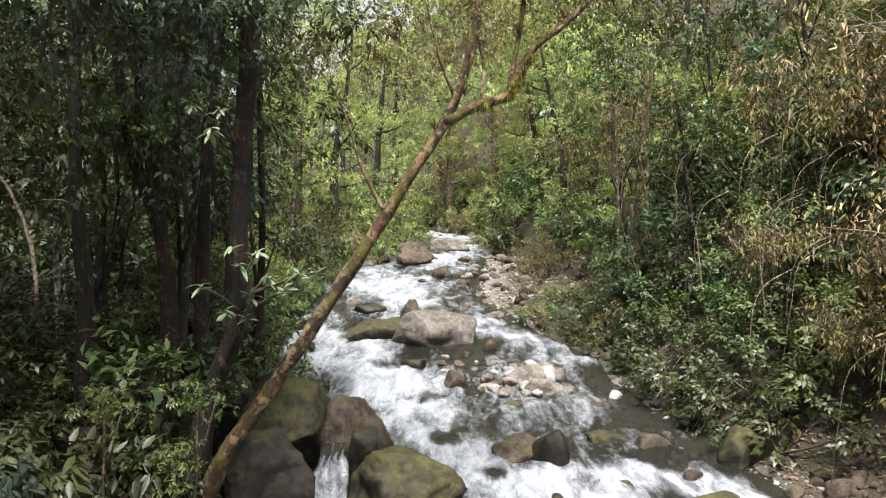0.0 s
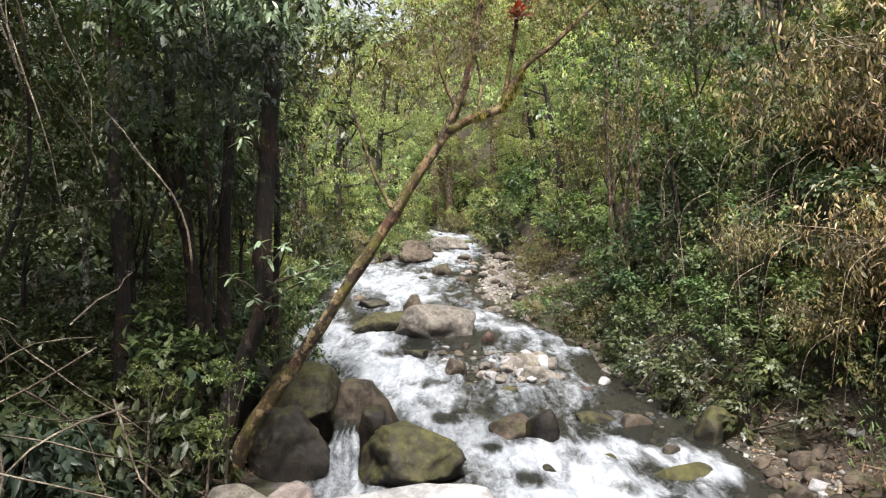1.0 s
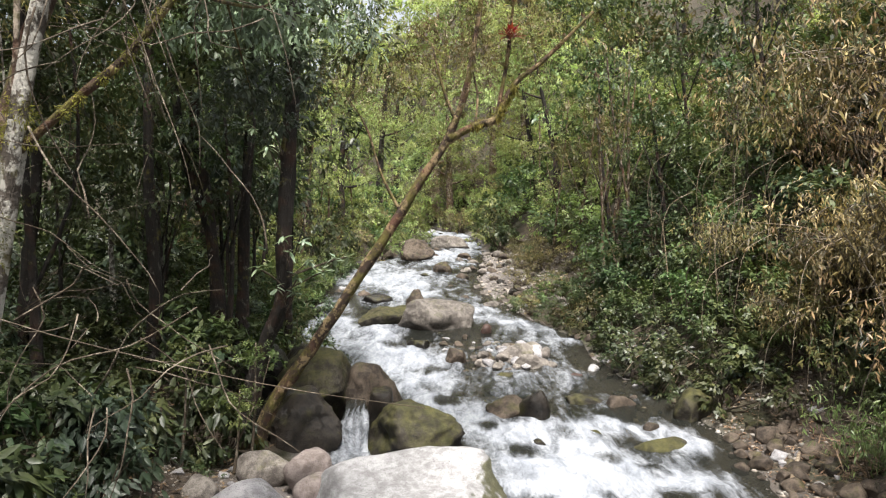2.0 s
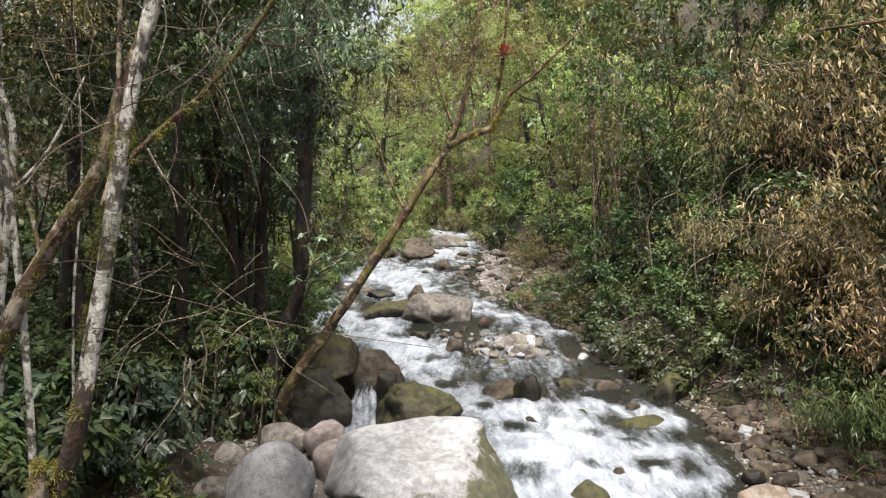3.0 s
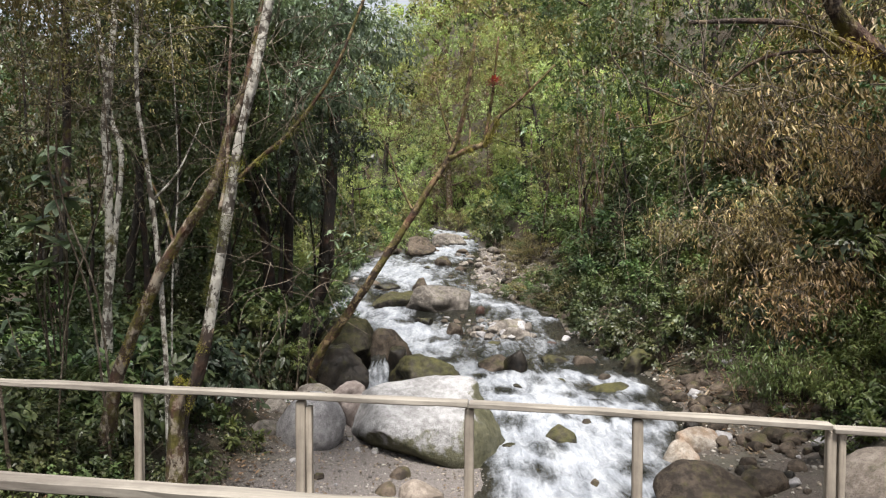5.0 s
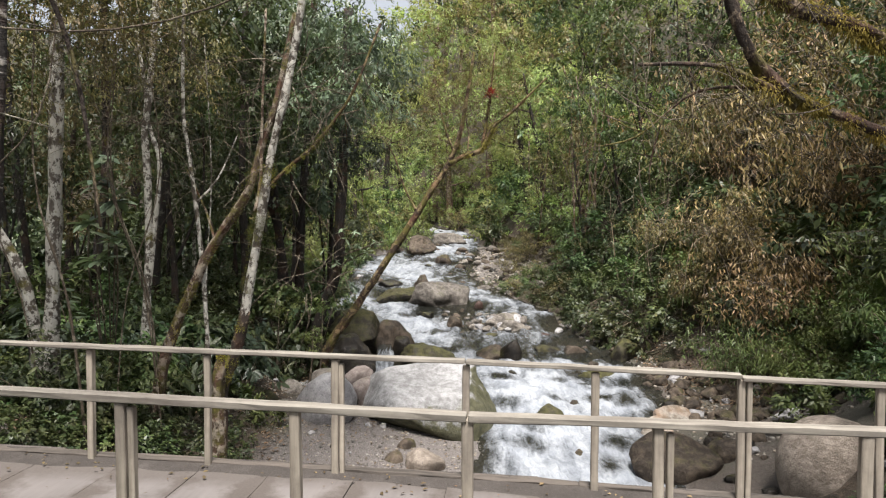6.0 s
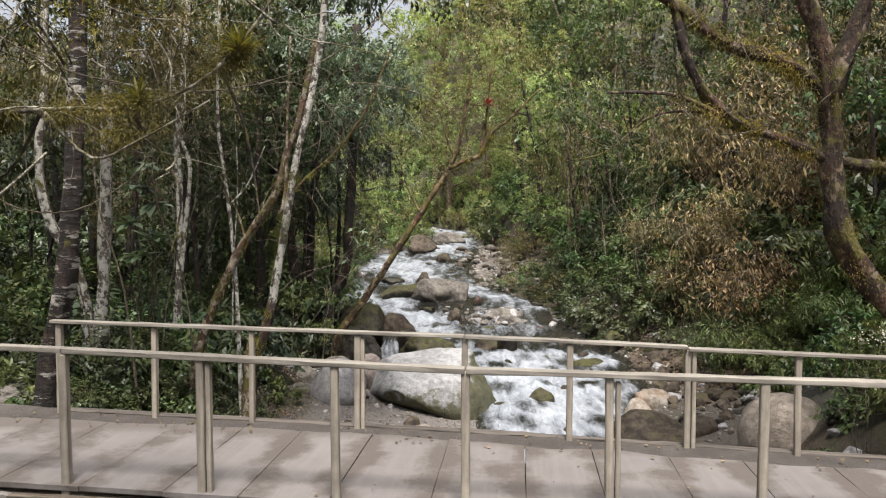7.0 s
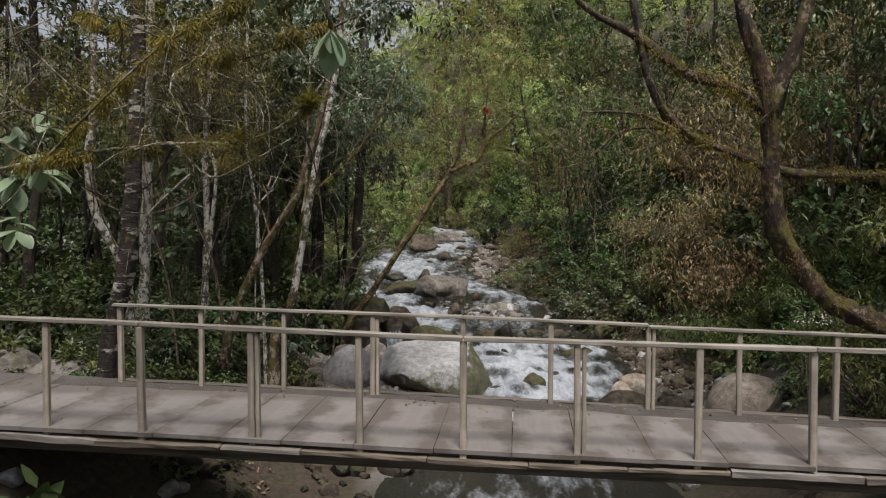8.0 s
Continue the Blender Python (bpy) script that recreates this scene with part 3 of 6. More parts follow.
foam = np.clip(np.minimum(foam * 1.1, .54) + 0.32 * (crest - crest.mean()) - .3 * (1 - sstep(.4, 1.2, np.minimum(SX - XL, XR - SX))), -.3, .8)
rise = np.zeros_like(SX)
for fx, fy, rad, h in HUMPS:
    d = np.hypot(SX - fx, (SY - fy) * .85) / rad
    d = d * (1 + .35 * fbm(SX * 4, SY * 4, fx))
    foam = foam - .42 * np.exp(-d ** 2) + .2 * np.exp(-((d - 1.35) / .3) ** 2) * (SY < fy)
    rise += h * np.exp(-d ** 2)
SZ = water_z(SY) + (0.04 + 0.16 * np.clip(foam, 0, 1)) * (.5 * chop + .8 * crest) + 0.03 * np.clip(foam, 0, 1) + rise
ns, nr = len(su), len(sy)
idx = np.arange(ns * nr).reshape(nr, ns)
quads = np.stack([idx[:-1, :-1], idx[:-1, 1:], idx[1:, 1:], idx[1:, :-1]], -1).reshape(-1, 4)
water_me = mesh_of("stream", np.stack([SX, SY, SZ], -1).reshape(-1, 3).tolist(), quads.tolist(), WATER, True)
water_me.attributes.new("foam", "FLOAT", "POINT").data.foreach_set("value", foam.ravel().astype(np.float32))
solo("stream_water", water_me, "clear mountain stream breaking into white foam over rocks", "water", kind="structure")


# ---------------------------------------------------------------- rocks
def rock_data(w, d, h, seed, sub=4, sharp=0.5, faces=(), block=.8, rough=1.0, ncuts=11):
    bm = bmesh.new()
    bmesh.ops.create_icosphere(bm, subdivisions=sub, radius=0.5)
    rng = random.Random(seed)
    off = Vector((rng.uniform(-50, 50), rng.uniform(-50, 50), rng.uniform(-50, 50)))
    cuts = [(Vector((rng.gauss(0, 1), rng.gauss(0, 1), rng.gauss(0.2, 0.8))).normalized(), rng.uniform(.28, .44)) for _ in range(ncuts)]
    cuts += [(Vector(q[:3]).normalized(), q[3]) for q in faces]
    for v in bm.verts:
        p = v.co.copy()
        p = Vector([math.copysign((abs(c) / .5) ** block * .5, c) for c in p])
        for nrm, lim in cuts:
            o = p.dot(nrm) - lim
            if o > 0:
                p -= nrm * o * (0.55 + 0.4 * sharp)
        p += p.normalized() * (0.10 * noise.noise(p * 2.2 + off) * min(1, rough + .3) + rough * (0.05 * noise.noise(p * 6 + off) + 0.022 * noise.noise(p * 15 + off) + 0.01 * noise.noise(p * 34 + off)))
        v.co = Vector((p.x * w, p.y * d, p.z * h))
    bm.normal_update()
    return bm


def rock_mesh(w, d, h, seed, mat, sub=4, sharp=0.5, faces=(), block=.8, rough=1.0, ncuts=11):
    bm = rock_data(w, d, h, seed, sub, sharp, faces, block, rough, ncuts)
    me = bpy.data.meshes.new("rock")
    bm.to_mesh(me)
    bm.free()
    me.materials.append(mat)
    me.polygons.foreach_set("use_smooth", [True] * len(me.polygons))
    return me


def boulder(x, y, z0, z1, w, d, mat, label, turn=0, seed=None, sharp=0.5, name="boulder", group="", tilt=0, faces=(), block=.8, rough=None, ncuts=11):
    """A rock that shows from z0 to z1, bedded a little below z0."""
    h = (z1 - z0) * 1.35
    rough = rough if rough is not None else .3 if w < .7 else .8
    me = rock_mesh(w * 1.12, d * 1.12, h * 1.08, seed if seed is not None else int(x * 100 + y * 37), mat, (5 if w > 1.2 else 4) if w > .35 else 3, sharp, faces, block, rough, ncuts)
    return solo(name, me, label, "rock", group, m=pose(x, y, z1 - h / 2, tilt, 0, turn))


boulder(-.28, 5.25, -1.45, -.47, 2.05, 1.7, ROCK_BIG, "huge pale grey boulder with moss on its flank beside the stream", 12, 41, .8, faces=((-.2, -.35, 1, .36), (-1, -.2, .35, .43), (.85, -.55, .3, .36), (-.2, -1, .3, .44), (.3, 1, .3, .4), (1, .2, .2, .44), (-.7, -.45, -.6, .3)), block=.6, rough=.35, ncuts=0)
boulder(-.50, 8.45, -1.3, -.62, 1.45, 1.3, ROCK_MOSS, "rounded boulder with a moss-covered top in the stream", 0, 7, .75)
boulder(-1.98, 9.3, -.95, -.1, 1.3, 1.0, ROCK_MOSS, "dark mossy boulder at the foot of the leaning tree", 20, 3, .9)
boulder(-2.15, 8.4, -1.4, -.48, 1.3, .95, ROCK_DARK, "wet black boulder beside a small cascade", 5, 13, .7)
boulder(-1.15, 9.5, -.95, -.32, .95, .8, ROCK_BROWN, "brown angular boulder on the stream edge", 40, 17, 1.0)
boulder(-1.05, 9.1, -1.2, -.55, .55, .5, ROCK_DARK, "dark angular stone on the stream edge", 10, 18, .8)
boulder(-2.9, 9.6, -.9, .1, 1.1, .9, ROCK_DARK, "dark boulder half hidden by undergrowth", 10, 19, .6)
boulder(-2.6, 10.9, -1.0, -.3, .9, .8, ROCK_DARK, "dark rock at the edge of the rapids", 60, 20, .6)
boulder(-1.99, 4.8, -1.15, -.45, .9, .82, ROCK_GREY, "smooth grey egg-shaped boulder on gravel", 15, 21, .1, block=.9, rough=.2, ncuts=4)
boulder(-1.62, 6.35, -1.1, -.62, .5, .45, ROCK_PINK, "pinkish grey stone on the gravel bank", 0, 25, .2)
boulder(-1.4, 5.7, -1.15, -.63, .46, .42, ROCK_PINK, "rounded pinkish stone wedged by a boulder", 60, 27, .2)
boulder(-2.76, 5.9, -1.15, -.82, .46, .42, ROCK_PALE, "rounded grey stone on the gravel bank", 10, 29, .3)
boulder(-2.2, 6.6, -1.1, -.78, .62, .5, ROCK_PALE, "flat grey stone on the gravel bank", 25, 31, .3)
boulder(-2.66, 5.0, -1.2, -.86, .5, .45, ROCK_PALE, "rounded grey stone beside a larger boulder", 70, 33, .3)
boulder(-3.35, 5.1, -1.2, -.78, .95, .7, ROCK_MOSS, "flat slab of mossy grey rock at the forest edge", 20, 35, .8, rough=.4, ncuts=5)
boulder(-.24, 16.6, -.85, .02, 1.75, 1.3, ROCK_PALE, "large pale boulder in the middle of the stream", 0, 43, .95)
boulder(-1.6, 16.8, -.85, -.2, 1.25, 1.0, ROCK_MOSS, "mossy boulder against a larger pale one", 10, 45, .95)
boulder(-.75, 17.6, -.7, .05, .7, .6, ROCK_BROWN, "brown stone behind a boulder in the stream", 10, 46, .6)
boulder(-2.07, 19.8, -.65, -.3, .85, .5, ROCK_DARK, "wet black rock in the rapids", 0, 47, .6)
boulder(1.45, 9.7, -1.35, -.72, .46, .5, ROCK_DARK, "upright dark wet rock in the rapids", 60, 91, .4, block=.9)
boulder(1.0, 10.0, -1.35, -.93, .8, .7, ROCK_BROWN, "dark rock with water spilling over it", 50, 50, .6)
boulder(1.50, 13.4, -1.05, -.68, .82, .6, ROCK_PALE, "flat pale stone on the gravel islet", 5, 51, .7)
boulder(1.66, 12.7, -1.1, -.79, .74, .5, ROCK_PALE, "flat pale grey stone at the water", 0, 52, .7)
boulder(1.95, 13.5, -1.05, -.73, .4, .4, ROCK_GREY, "small grey stone at the water", 0, 53, .6)
boulder(2.41, 10.5, -1.4, -.99, .72, .6, ROCK_MOSS, "low mossy wet stone in the stream", 0, 54, .5)
boulder(2.95, 10.3, -1.4, -1.02, .62, .5, ROCK_BROWN, "low brown wet stone in the stream", 30, 55, .5)
boulder(1.2, 11.9, -1.3, -1.01, .9, .7, ROCK_MOSS, "submerged mossy stone in shallow water", 0, 56, .5)
boulder(4.22, 12.1, -1.15, -.70, .5, .45, ROCK_PALE, "pale stone at the foot of the bank", 0, 57, .4)
boulder(3.8, 12.9, -1.1, -.7, .5, .5, ROCK_DARK, "dark stone under the overhanging bank", 0, 58, .4)
boulder(3.98, 9.75, -1.35, -.83, .8, .7, ROCK_MOSS, "mossy brown rock at the water's edge", 25, 59, .9)
boulder(3.2, 8.5, -1.5, -1.17, .9, .7, ROCK_MOSS, "green submerged rock in white water", 0, 60, .5)
boulder(1.65, 5.4, -1.5, -1.1, .48, .45, ROCK_MOSS, "small mossy rock amid white water", 0, 61, .5)
boulder(3.65, 5.15, -1.5, -1.09, .7, .42, ROCK_OCHRE, "pale ochre-stained stone at the water's edge", 15, 62, .5)
boulder(3.3, 4.75, -1.55, -1.15, .5, .45, ROCK_OCHRE, "rusty orange stone at the water's edge", 40, 63, .5)
boulder(4.58, 2.0, -1.3, -.4, 1.1, 1.0, ROCK_TAN, "big rounded tan boulder next to the bridge", 10, 64, -1.0, block=.95, rough=.25, ncuts=0)
boulder(3.1, 3.4, -1.65, -1.04, 1.1, .9, ROCK_BROWN, "dark brown wet boulder by the rapids", 0, 65, .4)
boulder(3.9, 3.5, -1.6, -1.1, .7, .5, ROCK_BROWN, "dark wet stone by the rapids", 0, 66, .5)
boulder(.32, 35.5, .2, 1.1, 1.9, 1.4, ROCK_PALE, "large pale boulder far upstream", 0, 67, .7)
boulder(-1.31, 30.2, .0, .92, 1.45, 1.3, ROCK_BROWN, "brown boulder far upstream", 0, 68, .6)
boulder(-2.6, 31.0, .0, .6, 1.2, 1.0, ROCK_BROWN, "brown rock on the far bank", 0, 69, .6)
boulder(-.05, 25.9, -.3, .22, .75, .7, ROCK_BROWN, "dark brown rock in the stream", 0, 70, .6)
boulder(-.8, 3.5, -1.5, -1.27, .36, .3, ROCK_BROWN, "small brown stone on gravel", 0, 71, .4)
boulder(-.35, 3.35, -1.5, -1.2, .5, .36, ROCK_TAN, "tan stone on gravel near the bridge", 10, 72, .4)
boulder(-.66, 3.95, -1.5, -1.24, .3, .28, ROCK_BROWN, "brown stone under a boulder", 30, 73, .4)
boulder(.19, 13.1, -1.1, -.7, .55, .45, ROCK_BROWN, "flat brown stone on the gravel islet", 20, 74, .7)
boulder(-.58, 14.3, -1.0, -.72, .5, .35, ROCK_DARK, "small black stone in the stream", 0, 75, .5)
boulder(1.0, 15.9, -.9, -.62, .26, .25, ROCK_RED, "red-brown wet stone beside a boulder", 0, 76, .5)
boulder(2.5, 12.0, -1.2, -.98, .35, .2, ROCK_RED, "reddish stone just under water", 15, 77, .5)

# stones along the banks and on the islet
rs = random.Random(5)
stone_meshes = [rock_mesh(1, .8, .6, 300 + k, mt, 3, .95, (), .85, .3, 13) for k, mt in enumerate((ROCK_PALE, ROCK_GREY, ROCK_BROWN, ROCK_BROWN, ROCK_DARK, ROCK_PALE, ROCK_GREY))]
STONE_LABEL = ["pale river stone", "grey river stone", "brown river stone", "flat brown river stone", "dark wet river stone", "flat pale river stone", "rounded grey river stone"]


def strew(count, x0, x1, y0, y1, s0, s1, where, group, kinds=range(7), name="stone", lift=.12):
    for _ in range(count):
        x, y, s = rs.uniform(x0, x1), rs.uniform(y0, y1), rs.uniform(s0, s1) * rs.uniform(.6, 1)
        k = rs.choice(list(kinds))
        z = max(float(land(x, y)), float(water_z(y)) - .06)
        m = pose(x, y, z + s * lift, rs.uniform(-15, 15), rs.uniform(-15, 15), rs.uniform(0, 360)) @ Matrix.Diagonal((s, s, s, 1))
        solo(name, stone_meshes[k], STONE_LABEL[k] + " " + where, "stone", group, m=m)


strew(70, -.1, 1.9, 12.3, 15.4, .08, .34, "on the gravel islet", "stones of the islet", (0, 1, 2, 3, 5), lift=.2)
strew(70, .7, 2.2, 12.4, 14.4, .12, .5, "piled on the gravel islet", "stones of the islet", (0, 0, 1, 3, 5, 5), lift=.4)
strew(16, -.9, .9, 13.5, 16.0, .12, .35, "in the shallows", "stones of the islet", (1, 2, 4))
strew(170, 3.9, 5.7, 3.6, 8.9, .12, .52, "on the stony bank", "stones of the stony bank", (2, 3, 3, 2, 2, 4, 1))
strew(22, 3.4, 4.6, 9.6, 13.6, .12, .4, "at the foot of the bank", "stones under the bank", (1, 2, 4))
strew(30, -3.9, -.9, 3.2, 7.2, .08, .26, "on the gravel bank", "stones of the gravel bank", (1, 2, 6))
strew(90, .6, 4.4, 18.5, 32, .2, .75, "on the gravel bar", "stones of the gravel bar", (0, 2, 3, 5), name="river_rock")
strew(16, -4.6, -2.4, 19, 31, .25, .6, "on the far bank", "stones of the far bank", (1, 2, 4), name="river_rock")
strew(34, -2.0, 2.2, 31, 50, .3, .9, "far up the stream", "stones far upstream", (0, 1, 2, 4), name="river_rock")
strew(22, -1.2, 3.2, 18, 27, .2, .6, "in the rapids", "stones in the rapids", (1, 4, 2), name="river_rock")
strew(22, 2.9, 5.0, .2, 4.0, .15, .5, "by the bridge", "stones by the bridge", (1, 2, 4))
strew(50, 2.9, 4.1, 9.8, 18.5, .15, .5, "under the overhanging bank", "stones under the bank", (1, 2, 4, 4), name="shore_rock")
strew(46, -4.4, -1.0, -4.9, -.2, .15, .55, "under the bridge", "stones under the bridge", (1, 2, 4), name="shore_rock")
strew(60, -3.4, -.4, -1.2, 1.7, .2, .65, "by the bridge", "stones by the bridge", (2, 4, 4, 3), name="river_rock")
strew(9, .6, 3.6, 2.6, 9.4, .25, .5, "under white water", "stones in the rapids", (2, 4, 4), name="river_rock")
strew(34, -1.0, 3.8, -5.4, -1.0, .2, .6, "under the bridge", "stones under the bridge", (2, 4, 4), name="shore_rock")


def pebbles(name, label, count, spots, s0, s1, seed, under=False):
    """Pebbles too small to tell apart singly."""
    r = np.random.RandomState(seed)
    a = (1 + 5 ** .5) / 2
    ico = np.array([(-1, a, 0), (1, a, 0), (-1, -a, 0), (1, -a, 0), (0, -1, a), (0, 1, a), (0, -1, -a), (0, 1, -a), (a, 0, -1), (a, 0, 1), (-a, 0, -1), (-a, 0, 1)]) / 1.9 * .5
    fi = np.array([(0, 11, 5), (0, 5, 1), (0, 1, 7), (0, 7, 10), (0, 10, 11), (1, 5, 9), (5, 11, 4), (11, 10, 2), (10, 7, 6), (7, 1, 8), (3, 9, 4), (3, 4, 2), (3, 2, 6), (3, 6, 8), (3, 8, 9), (4, 9, 5), (2, 4, 11), (6, 2, 10), (8, 6, 7), (9, 8, 1)])
    n = count * len(spots)
    px = np.concatenate([r.uniform(s[0], s[1], count) for s in spots])
    py = np.concatenate([r.uniform(s[2], s[3], count) for s in spots])
    size = r.uniform(s0, s1, n) * r.uniform(.4, 1, n)
    ang = r.uniform(0, 6.28, n)
    v = ico[None] * (1 + r.uniform(-.22, .22, (n, 12, 1))) * size[:, None, None] * np.stack([np.ones(n), r.uniform(.6, 1, n), r.uniform(.4, .75, n)], -1)[:, None]
    c, s = np.cos(ang)[:, None], np.sin(ang)[:, None]
    v = np.stack([v[..., 0] * c - v[..., 1] * s + px[:, None], v[..., 0] * s + v[..., 1] * c + py[:, None], v[..., 2] + (land(px, py) + size * .1)[:, None]], -1)
    keep = (land(px, py) < water_z(py) - .1) if under else (land(px, py) > water_z(py) - .08)
    v = v[keep].reshape(-1, 3)
    f = (fi[None] + 12 * np.arange(keep.sum())[:, None, None]).reshape(-1, 3)
    me = blades_mesh(name, [(v, f)], PEBBLE)
    me.polygons.foreach_set("use_smooth", [True] * len(me.polygons))
    solo(name, me, label, "gravel", kind="stuff")


pebbles("gravel_bank", "grey gravel and small pebbles on the bank", 5000, [(-3.4, .6, 1.6, 6.8)], .018, .07, 1)
pebbles("stony_bank", "brown and grey pebbles along the stream", 1500, [(3.2, 5.8, 3.0, 9.8), (0, 2.1, 12, 15)], .03, .11, 2)
pebbles("riverbed_stones", "brown stones on the stream bed under clear water", 900, [(.4, 4.2, 4.2, 9.0), (.2, 3.6, 9.5, 16)], .06, .24, 4, True)
pebbles("gravel_bar", "pale pebbles on the gravel bar", 2200, [(1.0, 5.0, 18, 32)], .06, .2, 3)


# ---------------------------------------------------------------- the footbridge
def bar_mesh(name, a, b, wide, thick, mat, worn=0.004, up=Vector((0, 0, 1)), uneven=0.0):
    """A sawn timber from a to b with worn edges."""
    a, b = Vector(a), Vector(b)
    d = (b - a)
    bm = bmesh.new()
    bmesh.ops.create_cube(bm, size=1)
    bmesh.ops.scale(bm, vec=(d.length, wide, thick), verts=bm.verts)
    bmesh.ops.bevel(bm, geom=bm.edges[:], offset=worn, segments=1, affect="EDGES")
    if uneven:
        long = [e for e in bm.edges if abs(e.verts[0].co.x - e.verts[1].co.x) > d.length * .5]
        bmesh.ops.subdivide_edges(bm, edges=long, cuts=max(2, int(d.length / .16)), use_grid_fill=True)
        for v in bm.verts:
            q = Vector((v.co.x * 4.5 + a.x * 7, v.co.y * 30 + a.y, v.co.z * 30 + a.z))
            v.co += Vector((noise.noise(q) * .6, noise.noise(q + Vector((9, 0, 0))), noise.noise(q + Vector((0, 9, 0))))) * uneven
    x = d.normalized()
    y = up.cross(x).normalized()
    z = x.cross(y)
    me = bpy.data.meshes.new(name)
    bm.to_mesh(me)
    bm.free()
    me.materials.append(mat)
    rot = Matrix((x, y, z)).transposed().to_4x4()
    return me, Matrix.Translation((a + b) / 2) @ rot


def bar(name, a, b, wide, thick, mat, parent, label="", worn=0.004, up=Vector((0, 0, 1)), uneven=0.0):
    me, m = bar_mesh(name, a, b, wide, thick, mat, worn, up, uneven)
    ob = part(name, me, parent, label)
    ob.matrix_basis = m
    return ob


def deck_z(x):
    return 0.075 - 0.022 * x


near_y = lambda x: -2.98 - 0.105 * x + 0.035 * np.maximum(x, 0)
far_y = lambda x: -1.32 - 0.105 * x - 0.045 * np.maximum(x, 0)
bridge = root("footbridge", "weathered wooden footbridge with plain post-and-rail sides over the stream", "bridge")
rb = random.Random(8)
x = -6.4
while x < 6.2:
    wd = rb.uniform(.54, .72)
    c = x + wd / 2
    lift = rb.uniform(-.002, .0025)
    ob = bar("plank", (c + .02, near_y(c) - .05 + rb.uniform(-.015, .012), deck_z(c) - .02 + lift), (c + .02 + .19, far_y(c + .19) + .2 + rb.uniform(-.04, .04), deck_z(c) - .02 + lift), wd - rb.uniform(0, .003), .04, WOOD_DECK, bridge, worn=.0015, up=Vector((.022, 0, 1)), uneven=.003)
    x += wd
near_x = [-5.75, -4.75, -3.77, -2.86, -1.84, -.87, .03, 1.0, 2.0, 2.94, 3.95, 4.95]
far_x = [-3.82, -2.87, -1.92, -.92, .07, 1.0, 2.0, 2.9, 3.82, 4.8]
for side, xs, fy, high in (("near", near_x, near_y, .975), ("far", far_x, far_y, .905)):
    for k, px in enumerate(xs):
        wd = rb.uniform(.052, .062) if side == "near" else rb.uniform(.046, .056)
        top = deck_z(px) + high - .025
        lean = rb.uniform(-.012, .012)
        bar("post", (px, fy(px), deck_z(px) - .1), (px + lean, fy(px) + rb.uniform(-.01, .01), top), wd, wd * rb.uniform(.8, 1.1), WOOD_POST, bridge, worn=.006, up=Vector((0.1, 1, 0)), uneven=.004)
        if (side, k) in (("near", 4), ("near", 7), ("far", 3), ("far", 6)):
            bar("brace_post", (px + .055, fy(px) + .005, deck_z(px) - .05), (px + .055, fy(px), top - rb.uniform(0, .05)), .035, .05, WOOD_POST, bridge, worn=.005, up=Vector((0.1, 1, 0)), uneven=.004)
    joints = [xs[0] - .08] + [xs[i] for i in ((3, 6, 9) if side == "near" else (4, 6))] + [xs[-1] + .2]
    for k, (a, b) in enumerate(zip(joints, joints[1:])):
        sag = (.025 if side == "near" else 0) * np.exp(-(np.array([a, b]) / 2) ** 2) + (.012 if side == "far" and k == 2 else 0)
        za, zb = deck_z(a) + high - sag[0] + rb.uniform(-.008, .008), deck_z(b) + high - sag[1] + rb.uniform(-.008, .008)
        bar("handrail", (a + .003, fy(a), za), (b - .003, fy(b), zb), .085, .038 if side == "near" else .031, WOOD_RAIL, bridge, worn=.005, uneven=.006)
for fy, off in ((near_y, -.035), (far_y, .14)):
    a = -6.3
    while a < 6:
        b = a + rb.uniform(.7, 1.2)
        bar("edge_board", (a + .004, fy(a) + off, deck_z(a) - .095 + rb.uniform(-.012, .012)), (b - .004, fy(b) + off, deck_z(b) - .095 + rb.uniform(-.012, .012)), rb.uniform(.07, .14), rb.uniform(.03, .06), WOOD_BEAM if rb.random() < .6 else WOOD_BOARD, bridge, "weathered edge board", uneven=.012)
        a = b
    bar("beam", (-6.3, fy(-6.3) + (.25 if off < 0 else -.3), deck_z(-6.3) - .2), (6.1, fy(6.1) + (.25 if off < 0 else -.3), deck_z(6.1) - .2), .2, .2, WOOD_BEAM, bridge, "dark timber beam under the deck", .02)
for a, b in ((-3.8, -.9), (-.9, .9), (.9, 5.0)):
    bar("kerb_board", (a + .003, far_y(a) + .06, deck_z(a) + .022), (b - .003, far_y(b) + .06, deck_z(b) + .022), .09, .03, WOOD_STAIN, bridge, "earth-stained kerb board", uneven=.012)


# earth washed up along the far side of the deck
kx = np.linspace(-4.6, 5.2, 150)
kv = np.linspace(0, 1, 9)
KX, KV = np.meshgrid(kx, kv)
reach = .3 + .2 * fbm(KX * 1.7, KX * 0, 4.0) + .05 * fbm(KX * 7, KX * 0, 5.0)
KY = far_y(KX) + .1 - KV * np.maximum(.05, reach)
KZ = deck_z(KX) + .005 + .03 * (1 - KV) ** 1.5 * (1 + .6 * fbm(KX * 6, KY * 6, 6.0)) - .012 * (KV > .95)
ki = np.arange(KX.size).reshape(KX.shape)
solo("earth_ridge", mesh_of("earth", np.stack([KX, KY, KZ], -1).reshape(-1, 3).tolist(), np.stack([ki[:-1, :-1], ki[1:, :-1], ki[1:, 1:], ki[:-1, 1:]], -1).reshape(-1, 4).tolist(), EARTH, True), "damp dark earth gathered along the edge of the deck", "earth", kind="stuff")


